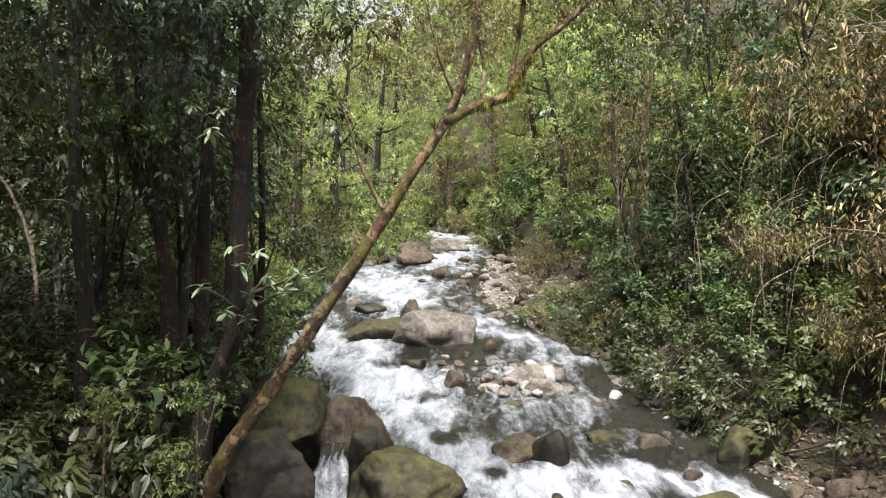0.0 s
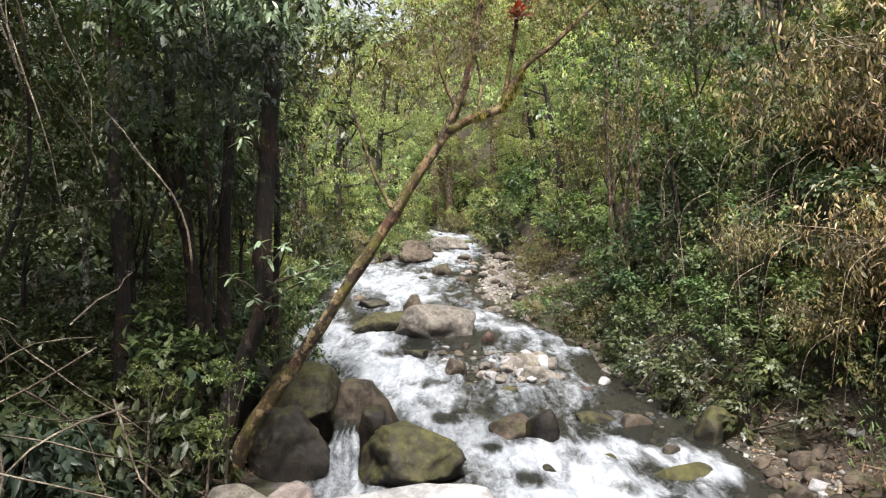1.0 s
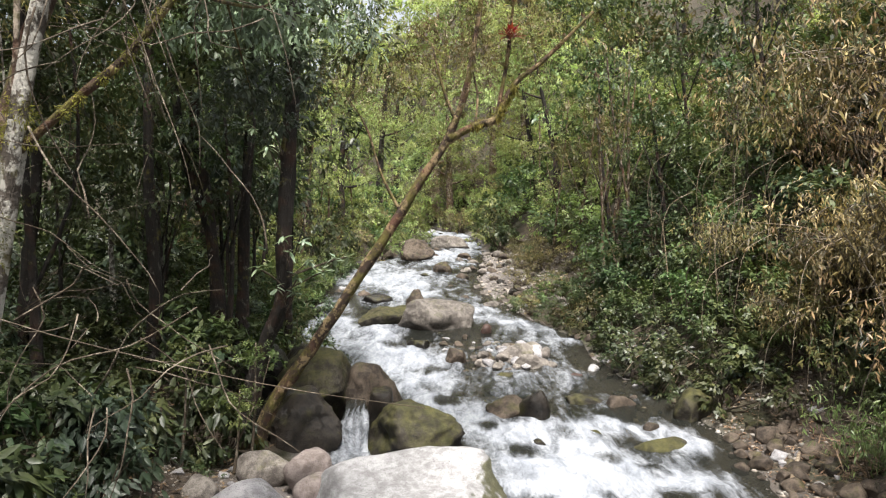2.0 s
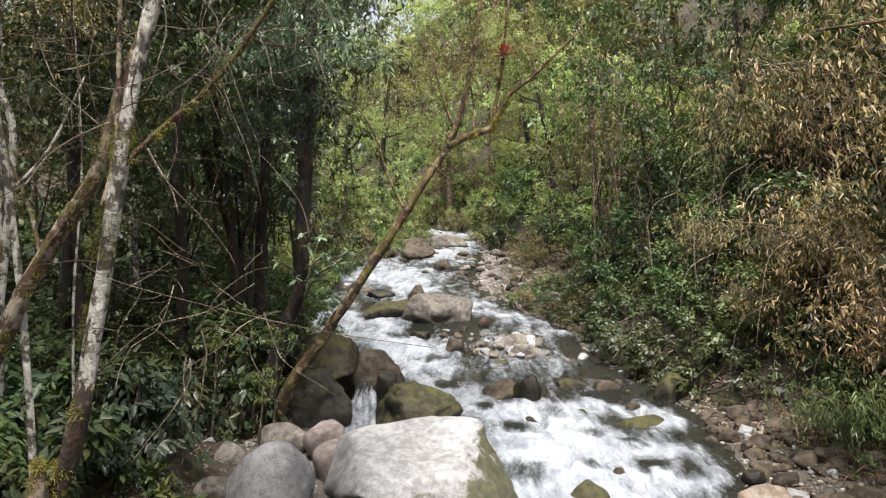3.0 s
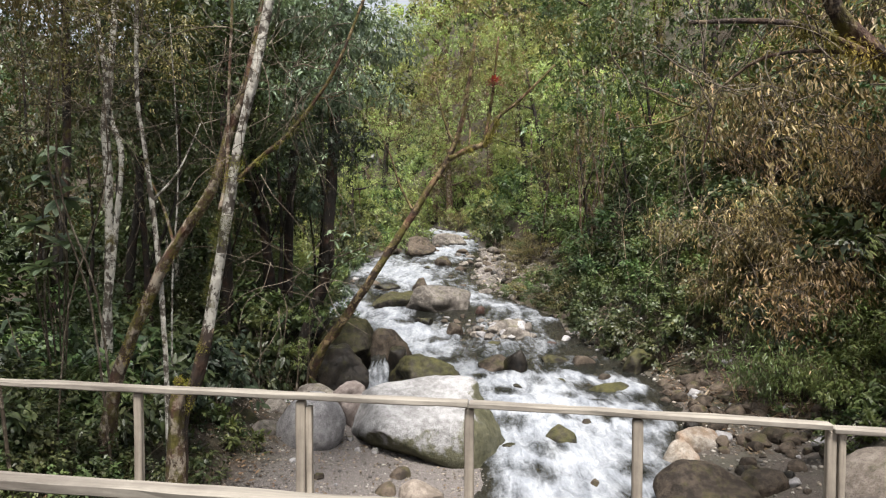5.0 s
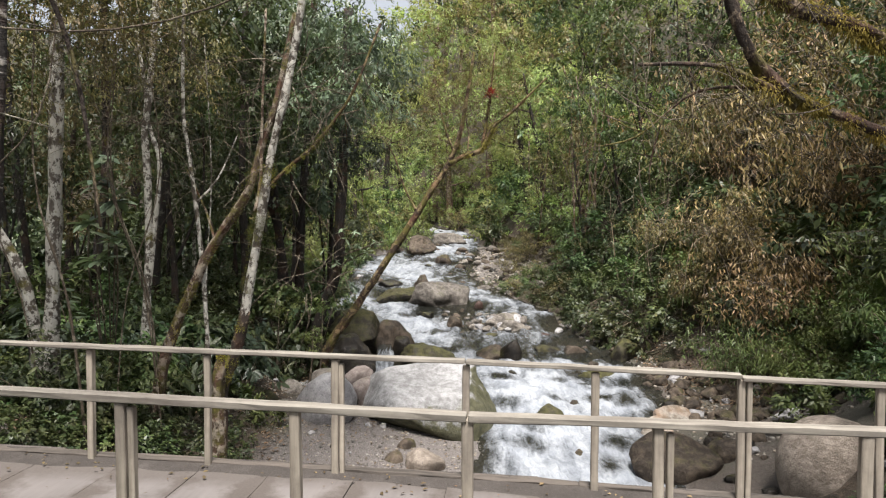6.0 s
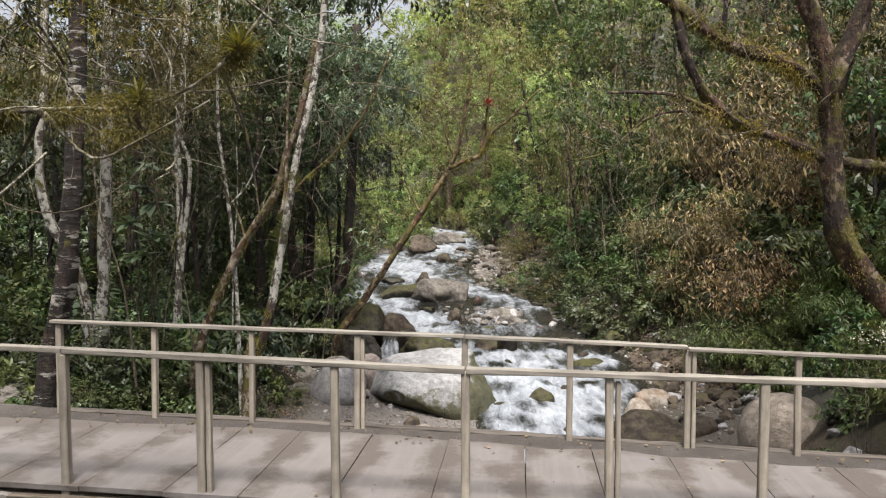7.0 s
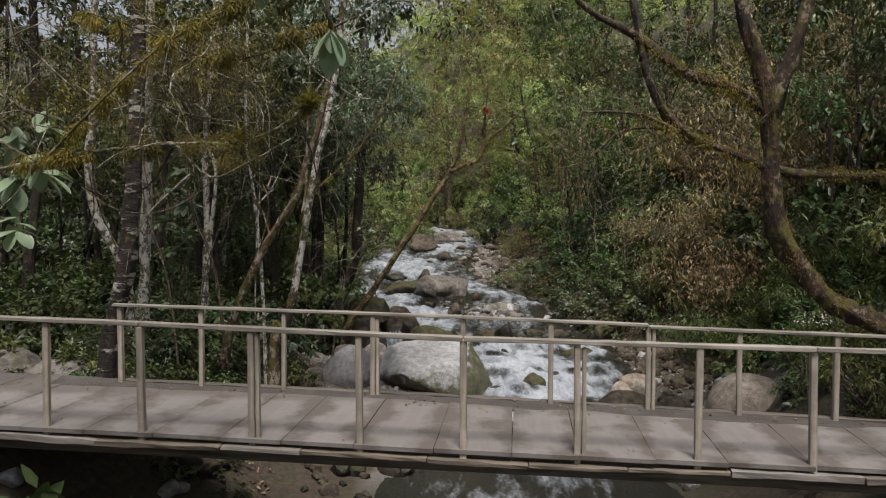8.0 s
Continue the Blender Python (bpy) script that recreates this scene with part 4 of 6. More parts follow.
# ---------------------------------------------------------------- plants
def twig_points(r, n, size, shell=0.55, squash=0.8, lift=0.9):
    """Places in a rough dome, gathered into leafy lobes with hollows between them."""
    lobes = max(4, n // 11)
    ld = unit(r.normal(size=(lobes, 3)) * [1, 1, 0.8])
    lump = 1 + 0.4 * np.sin(3.6 * ld[:, 0] + r.uniform(0, 6)) * np.cos(2.7 * ld[:, 1] + r.uniform(0, 6)) + 0.25 * r.normal(size=lobes)
    centre = ld * ((shell + (1 - shell) * r.uniform(0, 1, lobes) ** 0.6) * lump)[:, None]
    i = r.randint(0, lobes, n)
    p = centre[i] + r.normal(size=(n, 3)) * [.15, .15, .1]
    loose = r.uniform(0, 1, n) < .2
    p[loose] = unit(r.normal(size=(loose.sum(), 3))) * r.uniform(.3, 1, (loose.sum(), 1))
    d = unit(p * .6 + (p - centre[i]) * 2 + [0, 0, .15])
    p = p * size
    p[:, 2] = p[:, 2] * squash + size * lift * squash
    return p, d


def twig_leaves(r, p, d, per, length, leaf, ratio, droop=0.1, rise=0.3, fold=0.18, soft=0.4, full=False):
    """Leaves set alternately along short twigs that leave each place p in direction d."""
    n = len(p)
    dirs = unit(d + r.normal(size=(n, 3)) * 0.5 + [0, 0, rise])
    k = np.tile(np.arange(per), n)
    i = np.repeat(np.arange(n), per)
    s = (k + r.uniform(0, .6, n * per)) / per
    base = p[i] + dirs[i] * (s * length)[:, None] + r.normal(size=(n * per, 3)) * leaf * 0.25
    ax = dirs[i] * 0.75 + unit(r.normal(size=(n * per, 3))) * ([1.1, 1.1, .9] if ratio < .25 else [.8, .8, .5])
    ax[:, 2] -= .15 + droop * 3
    up = r.normal(size=(n * per, 3)) * 0.35 + d[i] * .35 + [0, 0, 1]
    size = leaf * r.uniform(.55, 1.15, n * per)
    lean = unit(d[i] + [0, 0, .35] + r.normal(size=(n * per, 3)) * .15)
    return leaf_blades(base, ax, up, size, size * ratio, fold, droop, lean, soft, full)


def stems_data(r, ends, trunk_from, rad, bend=0.25, sides=3):
    out = []
    for e in ends:
        a, b = Vector(trunk_from) + Vector(r.normal(size=3) * [.08, .08, 0]), Vector(e)
        mid = a.lerp(b, .5) + Vector(r.normal(size=3)) * bend * (b - a).length * .3
        out.append(tube_data([a, mid, b], [rad, rad * .7, rad * .25], sides, 0, 1))
    return join_data(out)


PLANTS = {}


def shrub(kind, seed, mat, size, twigs, per, leaf, ratio, droop=.1, rise=.3, name="shrub", label="", group="", shell=.5, squash=.8, twig_len=.2, stems=10, category="shrub", lift=.9, soft=.45, full=False):
    r = np.random.RandomState(seed)
    p, d = twig_points(r, twigs, size, shell, squash, lift)
    ob = root(name, label, category, group)
    v, f = stems_data(r, p[:: max(1, len(p) // stems)], (0, 0, -.1), .012 + .008 * size)
    tagged(part("brushwood", mesh_of("brushwood", v, f, TWIG, True), ob), kind="stuff")
    part("foliage", blades_mesh("foliage", [twig_leaves(r, p, d, per, twig_len, leaf, ratio, droop, rise, soft=soft, full=full)], mat), ob)
    PLANTS[kind] = [ob, False]


def plant(kind, x, y, s=1.0, turn=0.0, lean=(0, 0), z=None, label=""):
    ob, used = PLANTS[kind]
    if "bamboo" in ob.name and used and (4.0 < x < 5.1 and -.7 < y < 1.5 or x < 5.2 and 3 < y < 7.2):
        return ob  # the stony bank is bare
    if used and kind.startswith("arch_dry") and x < 6.7:
        return ob  # the dry bamboo keeps to the slope above
    z = float(land(x, y)) - .03 if z is None else z
    m = pose(x, y, z, lean[0], lean[1], turn)
    if not used:
        PLANTS[kind][1] = True
        ob.matrix_basis = m
        return ob
    c = copy_thing(ob, m @ Matrix.Diagonal((s, s, s, 1)))
    return tagged(c, label)


shrub("mid_a", 1, LEAF_MID, .85, 96, 11, .145, .46, label="leafy mid-green shrub on the stream bank", group="bank shrubs")
shrub("mid_b", 2, LEAF_MID, .8, 92, 10, .13, .5, label="dense small-leaved green shrub on the stream bank", group="bank shrubs")
shrub("dark_a", 3, LEAF_DARK_SHADED, .85, 90, 10, .155, .44, name="understorey_bush", label="dark green broad-leaved shrub with shade in its colour", group="forest shrubs")
shrub("dark_b", 4, LEAF_DARK_SHADED, .8, 82, 10, .128, .48, name="understorey_bush", label="dark green small-leaved shrub with shade in its colour", group="forest shrubs")
shrub("light_a", 5, LEAF_LIGHT, .8, 135, 11, .11, .42, name="leafy_bush", label="bright green leafy shrub in open light", group="bank shrubs")
shrub("light_b", 15, LEAF_LIGHT, .5, 42, 8, .17, .34, name="young_plant", label="young bright green plant with pointed leaves", group="young plants", rise=.7, twig_len=.08, full=True)
shrub("light_s", 25, LEAF_FAR, .9, 80, 9, .12, .45, name="leafy_bush", label="fine-leaved green bush coloured as brightly lit on the far bank", group="far bank shrubs", soft=.75, twig_len=.16)
shrub("olive_a", 6, LEAF_OLIVE, .9, 114, 11, .105, .36, name="scrub_bush", label="olive scrub with thin stems on the slope", group="slope scrub", stems=26)
shrub("blue_a", 7, LEAF_BLUE, .75, 60, 9, .18, .4, name="glossy_shrub", label="grey-green shrub with long glossy pointed leaves", group="forest shrubs", droop=.22, twig_len=.09, full=True)
shrub("big_a", 12, LEAF_MID, .7, 58, 9, .18, .4, droop=.18, twig_len=.09, name="glossy_shrub", label="green shrub with pointed leaves in whorls", group="forest shrubs", full=True)
shrub("big_d", 14, LEAF_DARK_SHADED, .7, 54, 9, .19, .38, droop=.2, twig_len=.09, name="glossy_shrub", label="dark green shrub with drooping pointed leaves, shade in its colour", group="forest shrubs", full=True)
shrub("big_l", 13, LEAF_LIGHT, .6, 46, 8, .17, .4, droop=.18, twig_len=.09, rise=.5, name="glossy_shrub", label="fresh bright green shrub with pointed leaves in whorls", group="forest shrubs", full=True)
shrub("dry_a", 8, LEAF_DRY, .95, 150, 11, .13, .2, droop=.28, rise=-.1, label="dry straw-coloured bamboo thicket with hanging leaves", group="dry bamboo", stems=26, name="bamboo_clump", category="bamboo", shell=.45, full=True)
shrub("dry_b", 16, LEAF_OLIVE, .95, 130, 11, .13, .2, droop=.28, rise=-.1, label="olive half-dry bamboo with hanging leaves", group="dry bamboo", stems=26, name="bamboo_clump", category="bamboo", shell=.45)
shrub("bamboo_g", 9, LEAF_LIGHT, .85, 118, 11, .15, .17, droop=.22, rise=.1, label="green bamboo clump with narrow drooping leaves", group="green bamboo", stems=20, name="bamboo_clump", category="bamboo")
shrub("low_a", 10, LEAF_MID, .5, 58, 8, .095, .62, label="low leafy ground plant", group="ground plants", squash=.45, twig_len=.14, lift=.5, name="ground_plant", category="plant")
# darker twin of low_a, coloured for shaded ground
shrub("low_d", 11, LEAF_DARK_SHADED, .5, 58, 8, .095, .62, label="low dark green ground plant with shade in its colour", group="ground plants", squash=.45, twig_len=.14, lift=.5, name="ground_plant", category="plant")


def arching(kind, seed, mat, reach, high, stems, leaf, ratio, name, label, group, per=6, twigs=13):
    """A clump whose stems rise and arch over towards -x, leaves hanging from their outer halves."""
    r = np.random.RandomState(seed)
    ob = root(name, label, "bamboo", group)
    tubes, ps, ds = [], [], []
    for k in range(stems):
        a, q = r.normal() * .55, r.uniform(.55, 1.1)
        out = np.array([-math.cos(a), math.sin(a), 0])
        line = [np.array([r.normal() * .15, r.normal() * .25, 0]) + out * reach * q * t + np.array([0, 0, high * q * (1.9 * t - 1.25 * t * t)]) for t in (0, .25, .5, .75, 1.0)]
        tubes.append(tube_data(line, [.012, .01, .008, .006, .003], 3, 0, 1))
        for t in r.uniform(.22, 1, twigs):
            i = min(3, int(t * 4))
            ps.append(line[i] + (line[i + 1] - line[i]) * (t * 4 - i) + r.normal(size=3) * [.26, .3, .26])
            ds.append(out * .4 + [0, 0, -.3] + r.normal(size=3) * .5)
    tagged(part("brushwood", mesh_of("brushwood", *join_data(tubes), TWIG, True), ob), kind="stuff")
    part("foliage", blades_mesh("foliage", [twig_leaves(r, np.array(ps), np.array(ds), per, .3, leaf, ratio, .24, -.1, full=True)], mat), ob)
    PLANTS[kind] = [ob, False]


arching("arch_dry", 70, LEAF_DRY, 1.4, 2.2, 26, .105, .22, "bamboo_clump", "arching dry bamboo with straw-coloured hanging leaves", "dry bamboo")
arching("arch_dry2", 71, LEAF_DRY, 1.2, 1.6, 24, .108, .22, "bamboo_clump", "arching dry bamboo with pale curled leaves", "dry bamboo")
arching("arch_olive", 72, LEAF_OLIVE, 1.4, 1.8, 24, .115, .22, "bamboo_clump", "arching half-green bamboo hanging down the slope", "dry bamboo")
arching("arch_green", 73, LEAF_LIGHT, 1.3, 1.5, 22, .14, .18, "bamboo_clump", "arching green bamboo over the bank", "green bamboo")


# trees
def crown_mesh(name, seed, mat, size, twigs, per, leaf, ratio, squash=.6, twig_len=.34, shell=.3, soft=.5, full=False):
    r = np.random.RandomState(seed)
    c = r.normal(size=(14, 3)) * size * [.58, .58, .36]
    ps, ds = [], []
    for k in c:
        p, d = twig_points(r, twigs // 14, size * .4, shell, squash * .8, 0)
        ps.append(p + k)
        ds.append(d)
    return blades_mesh(name, [twig_leaves(r, np.concatenate(ps), np.concatenate(ds), per, twig_len, leaf, ratio, .15, .1, soft=soft, full=full)], mat)


CROWN_DARK = [crown_mesh("crown", 50 + k, LEAF_DARK_SHADED, 1.7, 196, 11, .14, .42) for k in range(2)]
CROWN_GREY = crown_mesh("crown", 55, LEAF_BLUE, 1.2, 200, 8, .17, .4, full=True)
# crown in the lit grey-green copy, its sky sheen painted in
CROWN_GREY_LIT = crown_mesh("crown", 65, LEAF_BLUE_LIT, 1.2, 200, 8, .16, .34, full=True)
CROWN_OLIVE = crown_mesh("crown", 56, LEAF_OLIVE, 1.4, 300, 12, .09, .35)
CROWN_MID = crown_mesh("crown", 57, LEAF_MID, 1.6, 224, 12, .12, .42)
CROWN_WISP = crown_mesh("crown", 58, LEAF_OLIVE, 1.0, 330, 10, .075, .3, .9, .4, .1)
CROWN_YOUNG = crown_mesh("crown", 66, LEAF_LIGHT, .6, 84, 8, .14, .36, .9, .14, .3)
CROWN_MOSS = crown_mesh("crown", 59, MOSS, 1.0, 170, 9, .05, .3, .8, .3, .1)
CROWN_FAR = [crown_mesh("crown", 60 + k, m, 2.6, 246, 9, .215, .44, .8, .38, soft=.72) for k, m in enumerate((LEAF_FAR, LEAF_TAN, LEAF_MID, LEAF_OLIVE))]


def moss_mesh(tufts, p0, seed):
    """Shaggy moss: (x, y, z, radius, number of blades, blade length, how far it hangs)."""
    r = np.random.RandomState(seed)
    out = []
    for x, y, z, rad, n, length, hang in tufts:
        n, length = (n, length) if length < .03 else (int(n * 2.2), length * .55)
        d = unit(r.normal(size=(n, 3)))
        base = np.array([x, y, z]) - np.array(p0) + d * rad * r.uniform(.3, 1, (n, 1)) * [1, 1, 1.3]
        ln = length * r.uniform(.5, 1.2, n)
        out.append(leaf_blades(base, d + [0, 0, -hang] + r.normal(size=(n, 3)) * .4, r.normal(size=(n, 3)), ln, ln * .2))
    return blades_mesh("moss", out, MOSS)


def tangle_mesh(spots, p0, mat):
    """Thin bare twigs that wander through each spot: (x, y, z, radius, number)."""
    r = random.Random(len(spots) + int(abs(p0[0]) * 100))
    out = []
    for x, y, z, rad, n in spots:
        for _ in range(n):
            p = Vector((x, y, z)) - Vector(p0) + Vector((r.gauss(0, .5), r.gauss(0, .4), r.gauss(0, .5))) * rad
            d = Vector((r.gauss(0, 1), r.gauss(0, .7), r.gauss(0, 1))).normalized()
            line = [p]
            for _ in range(5):
                d = (d + Vector((r.gauss(0, .35), r.gauss(0, .3), r.gauss(-.08, .35)))).normalized()
                line.append(line[-1] + d * rad * .26)
            q = r.uniform(.0025, .006)
            out.append(tube_data(line, [q, q, q * .8, q * .7, q * .5, q * .3], 3, 0, 2))
    return mesh_of("twigs", *join_data(out), mat, True)


def along(points, n, rad, count, length, hang, seed):
    r = random.Random(seed)
    out = []
    for _ in range(n):
        k = r.randrange(len(points) - 1)
        p = Vector(points[k]).lerp(Vector(points[k + 1]), r.random())
        out.append((p.x, p.y, p.z, rad * r.uniform(.6, 1.2), count, length, hang))
    return out


def tree(lines, mat, label, crowns=(), name="tree", category="tree", group="", moss=(), tangle=(), tangle_mat=None, rough=.45):
    """lines: trunk first, then limbs: (points, radius at the start, radius at the end). crowns: (mesh, x, y, z, size)."""
    p0 = Vector(lines[0][0][0])
    ob = root(name, label, category, group, at=p0)
    for k, (pts, r0, r1, *own) in enumerate(lines):
        q = [Vector(p) - p0 for p in pts]
        n = len(q)
        rad = [r0 + (r1 - r0) * i / (n - 1) for i in range(n)]
        if k == 0:
            rad[0] *= 1.35
        part("trunk" if k == 0 else "limb", tube("trunk", q, rad, own[0] if own else mat, 14 if r0 > .05 else 6, rough), ob)
    if tangle:
        tagged(part("brushwood", tangle_mesh(tangle, p0, tangle_mat or TWIG), ob, "tangle of thin bare twigs"), kind="stuff")
    if moss:
        tagged(part("moss", moss_mesh(moss, p0, len(moss)), ob, "shaggy yellow-green moss"), kind="stuff")
    for me, x, y, z, s in crowns:
        c = part("crown", me, ob)
        c.location = Vector((x, y, z)) - p0
        c.scale = (s, s, s)
        c.rotation_euler = (0, 0, x * 7 + y * 3)
    return ob


gz = lambda x, y: float(land(x, y)) - .08
# the leaning tree over the stream
tree([([(-2.5, 7.4, -.95), (-2.24, 7.4, -.34), (-1.89, 7.4, .13), (-1.30, 7.4, 1.01), (-.78, 7.4, 1.81), (-.38, 7.4, 2.44), (.02, 7.4, 3.06), (.24, 7.45, 3.68), (.35, 7.5, 4.24), (.5, 7.6, 5.2)], .085, .03),
      ([(.0, 7.4, 3.02), (.36, 7.42, 3.21), (.64, 7.45, 3.32), (.86, 7.5, 3.74), (1.26, 7.55, 4.07), (1.9, 7.6, 4.7)], .055, .02),
      ([(.64, 7.45, 3.32), (.75, 7.5, 3.9), (.82, 7.6, 4.4), (.9, 7.6, 5.2)], .035, .015),
      ([(.1, 7.4, 3.3), (-.05, 7.5, 3.7), (-.2, 7.6, 4.3)], .025, .01),
      ([(-.6, 7.4, 2.1), (-.85, 7.5, 2.6), (-1.05, 7.6, 3.2), (-1.3, 7.7, 3.6)], .022, .008),
      ([(.36, 7.42, 3.21), (.4, 7.6, 3.6), (.33, 7.7, 4.0)], .02, .008)],
     BARK_LEAN, "slender leaning tree with mossy golden-brown bark over the stream", [(CROWN_OLIVE, .7, 7.9, 5.8, .8), (CROWN_WISP, .2, 7.7, 4.2, .7), (CROWN_WISP, 1.0, 7.8, 4.5, .7), (CROWN_WISP, -.9, 7.9, 3.8, .7)],
     moss=along([(-2.24, 7.4, -.34), (-1.3, 7.4, 1.01), (-.38, 7.4, 2.44), (.02, 7.4, 3.06), (.36, 7.42, 3.21), (.64, 7.45, 3.32), (.86, 7.5, 3.74), (1.26, 7.55, 4.07)], 26, .06, 26, .06, .8, 3) + along([(-2.4, 7.4, -.7), (-2.24, 7.4, -.34), (-1.95, 7.4, .05)], 22, .085, 150, .03, .5, 5) + along([(.3, 7.4, 3.2), (.64, 7.45, 3.32), (.9, 7.5, 3.8)], 16, .06, 30, .14, 2.5, 4))
# pale trees by the bridge
birch = tree([([(-2.66, 1.45, gz(-2.6, 1.45)), (-2.61, 1.45, 0), (-2.45, 1.45, .49), (-2.3, 1.45, 1.08), (-2.14, 1.45, 1.97), (-1.99, 1.45, 2.80), (-1.81, 1.45, 3.52), (-1.66, 1.5, 4.4), (-1.58, 1.6, 5.6)], .055, .04),
      ([(-2.06, 1.45, 2.36), (-1.80, 1.5, 2.62), (-1.55, 1.5, 2.82), (-1.27, 1.5, 3.17), (-1.07, 1.5, 3.49), (-.8, 1.6, 4.2)], .026, .014, BARK_LEAN),
      ([(-1.27, 1.5, 3.17), (-1.3, 2.3, 3.3), (-1.15, 2.9, 3.5), (-.95, 3.1, 4.1)], .012, .006, BARK_LEAN),
      ([(-1.3, 2.3, 3.3), (-1.35, 3.0, 2.9)], .007, .004, BARK_LEAN),
      ([(-2.35, 1.5, .95), (-2.0, 1.6, 1.3), (-1.6, 1.6, 1.42), (-1.3, 1.7, 1.6)], .006, .003, TWIG),
      ([(-2.2, 1.48, 2.1), (-2.16, 1.6, 2.5), (-2.15, 1.65, 3.2), (-2.1, 1.7, 4.4)], .022, .014, BARK_BROWN)],
     BARK_PALE, "slender pale tree with lichen-spotted bark and moss pads", [(CROWN_DARK[0], -1.9, 1.9, 6.8, .7), (CROWN_GREY_LIT, -1.5, 2.2, 5.3, .55), (CROWN_GREY_LIT, -1.15, 1.9, 4.2, .42), (CROWN_GREY_LIT, -1.2, 2.9, 3.5, .42), (CROWN_GREY_LIT, -.95, 3.1, 4.1, .42), (CROWN_GREY, -1.35, 3.0, 2.9, .32)],
     tangle=((-1.8, 1.4, 3.3, .8, 40), (-1.3, 1.5, 3.6, .7, 30), (-1.7, 1.5, 1.5, .6, 26), (-2.6, 1.3, 3.4, .8, 30)),
     moss=[(-2.2, 1.42, 1.85, .09, 600, .026, .5), (-2.14, 1.42, 2.0, .08, 500, .026, .5), (-2.0, 1.42, 2.55, .07, 260, .026, .5), (-2.55, 1.3, .5, .045, 1100, .024, .3), (-2.56, 1.3, .4, .055, 500, .024, .3), (-2.48, 1.43, .42, .075, 700, .026, .4), (-2.54, 1.42, .27, .085, 800, .028, .4), (-2.37, 1.42, .8, .06, 400, .022, .4)] + along([(-2.06, 1.45, 2.36), (-1.55, 1.5, 2.82), (-1.27, 1.5, 3.17)], 22, .04, 40, .04, .8, 21) + along([(-2.35, 1.43, 1.08), (-2.19, 1.43, 1.97), (-2.05, 1.43, 2.6)], 20, .06, 50, .035, .5, 22))
part("root", tube("root", [(.08, -.14, .54 - gz(-2.6, 1.45)), (.11, -.14, .5 - gz(-2.6, 1.45)), (.1, -.14, .36 - gz(-2.6, 1.45)), (.06, -.12, .05 - gz(-2.6, 1.45)), (-.02, -.02, -.15)], [.012, .036, .055, .07, .12], BARK_BROWN, 12, .6), birch, "mossy stub of a second stem")
part("root", tube("root", [(.03, -.02, .5), (.1, -.12, .2), (.22, -.24, -.02), (.3, -.34, -.16)], [.07, .085, .075, .04], BARK_BROWN, 10, .6), birch, "bare reddish root")
part("root", tube("root", [(-.02, -.02, .45), (-.1, -.14, .15), (-.14, -.26, -.02), (-.2, -.4, -.18)], [.07, .085, .07, .04], BARK_BROWN, 10, .6), birch, "bare reddish root")
part("bark", tube("bark", [(0, 0, 0), (.06, 0, -gz(-2.6, 1.45)), (.22, 0, .49 - gz(-2.6, 1.45)), (.345, 0, 1.0 - gz(-2.6, 1.45))], [.1, .072, .063, .05], BARK_MOSSY, 14), birch, "brown mossy bark round the foot of the trunk")
tree([([(-3.55, 1.8, gz(-3.5, 1.8)), (-3.28, 1.7, .53), (-2.98, 1.7, 1.25), (-2.72, 1.7, 1.76), (-2.38, 1.7, 2.24), (-2.25, 1.7, 2.57), (-2.14, 1.75, 2.98), (-2.01, 1.8, 3.37), (-1.8, 1.9, 4.4)], .062, .04),
      ([(-2.72, 1.7, 1.76), (-2.85, 1.8, 2.1), (-3.1, 1.9, 2.6)], .02, .008)],
     BARK_BROWN, "crooked reddish-brown tree leaning on its neighbour", [(CROWN_DARK[1], -1.9, 2.6, 5.7, .9)],
     moss=along([(-3.28, 1.65, .53), (-2.98, 1.65, 1.25), (-2.38, 1.65, 2.24), (-2.2, 1.65, 2.7)], 16, .08, 50, .05, .5, 6))
tree([([(-2.8, 1.75, gz(-2.8, 1.75)), (-2.85, 1.75, .70), (-2.88, 1.75, 1.30), (-2.91, 1.75, 1.76), (-2.96, 1.75, 2.27), (-3.03, 1.75, 2.86), (-3.08, 1.75, 3.39), (-3.04, 1.8, 5.0)], .03, .02),
      ([(-2.95, 1.75, 2.2), (-2.7, 1.8, 2.5), (-2.5, 1.9, 3.0)], .015, .005)],
     BARK_PALE, "thin pale sapling with spotted bark", [(CROWN_MID, -3.1, 2.0, 6.1, .4)])
tree([([(-4.5, 4.0, gz(-4.5, 4)), (-4.45, 4, .83), (-4.40, 4, 1.59), (-4.41, 4, 2.61), (-4.43, 4, 3.29), (-4.34, 4, 3.97), (-4.2, 4.1, 6)], .062, .04),
      ([(-4.43, 4, .9), (-4.32, 4, 1.9), (-4.23, 4, 2.82), (-4.39, 4.05, 3.4), (-4.6, 4.2, 4.8)], .042, .03)],
     # the big dark crown is sized to shade the bank behind
     BARK_PALE, "twin-stemmed pale tree at the forest edge", [(CROWN_DARK[1], -4.0, 4.3, 6.4, 1.1), (CROWN_WISP, -4.2, 4.0, 4.2, .9)], tangle=((-4.0, 3.9, 2.6, 1.0, 40), (-4.4, 3.9, 3.8, 1.0, 40)))
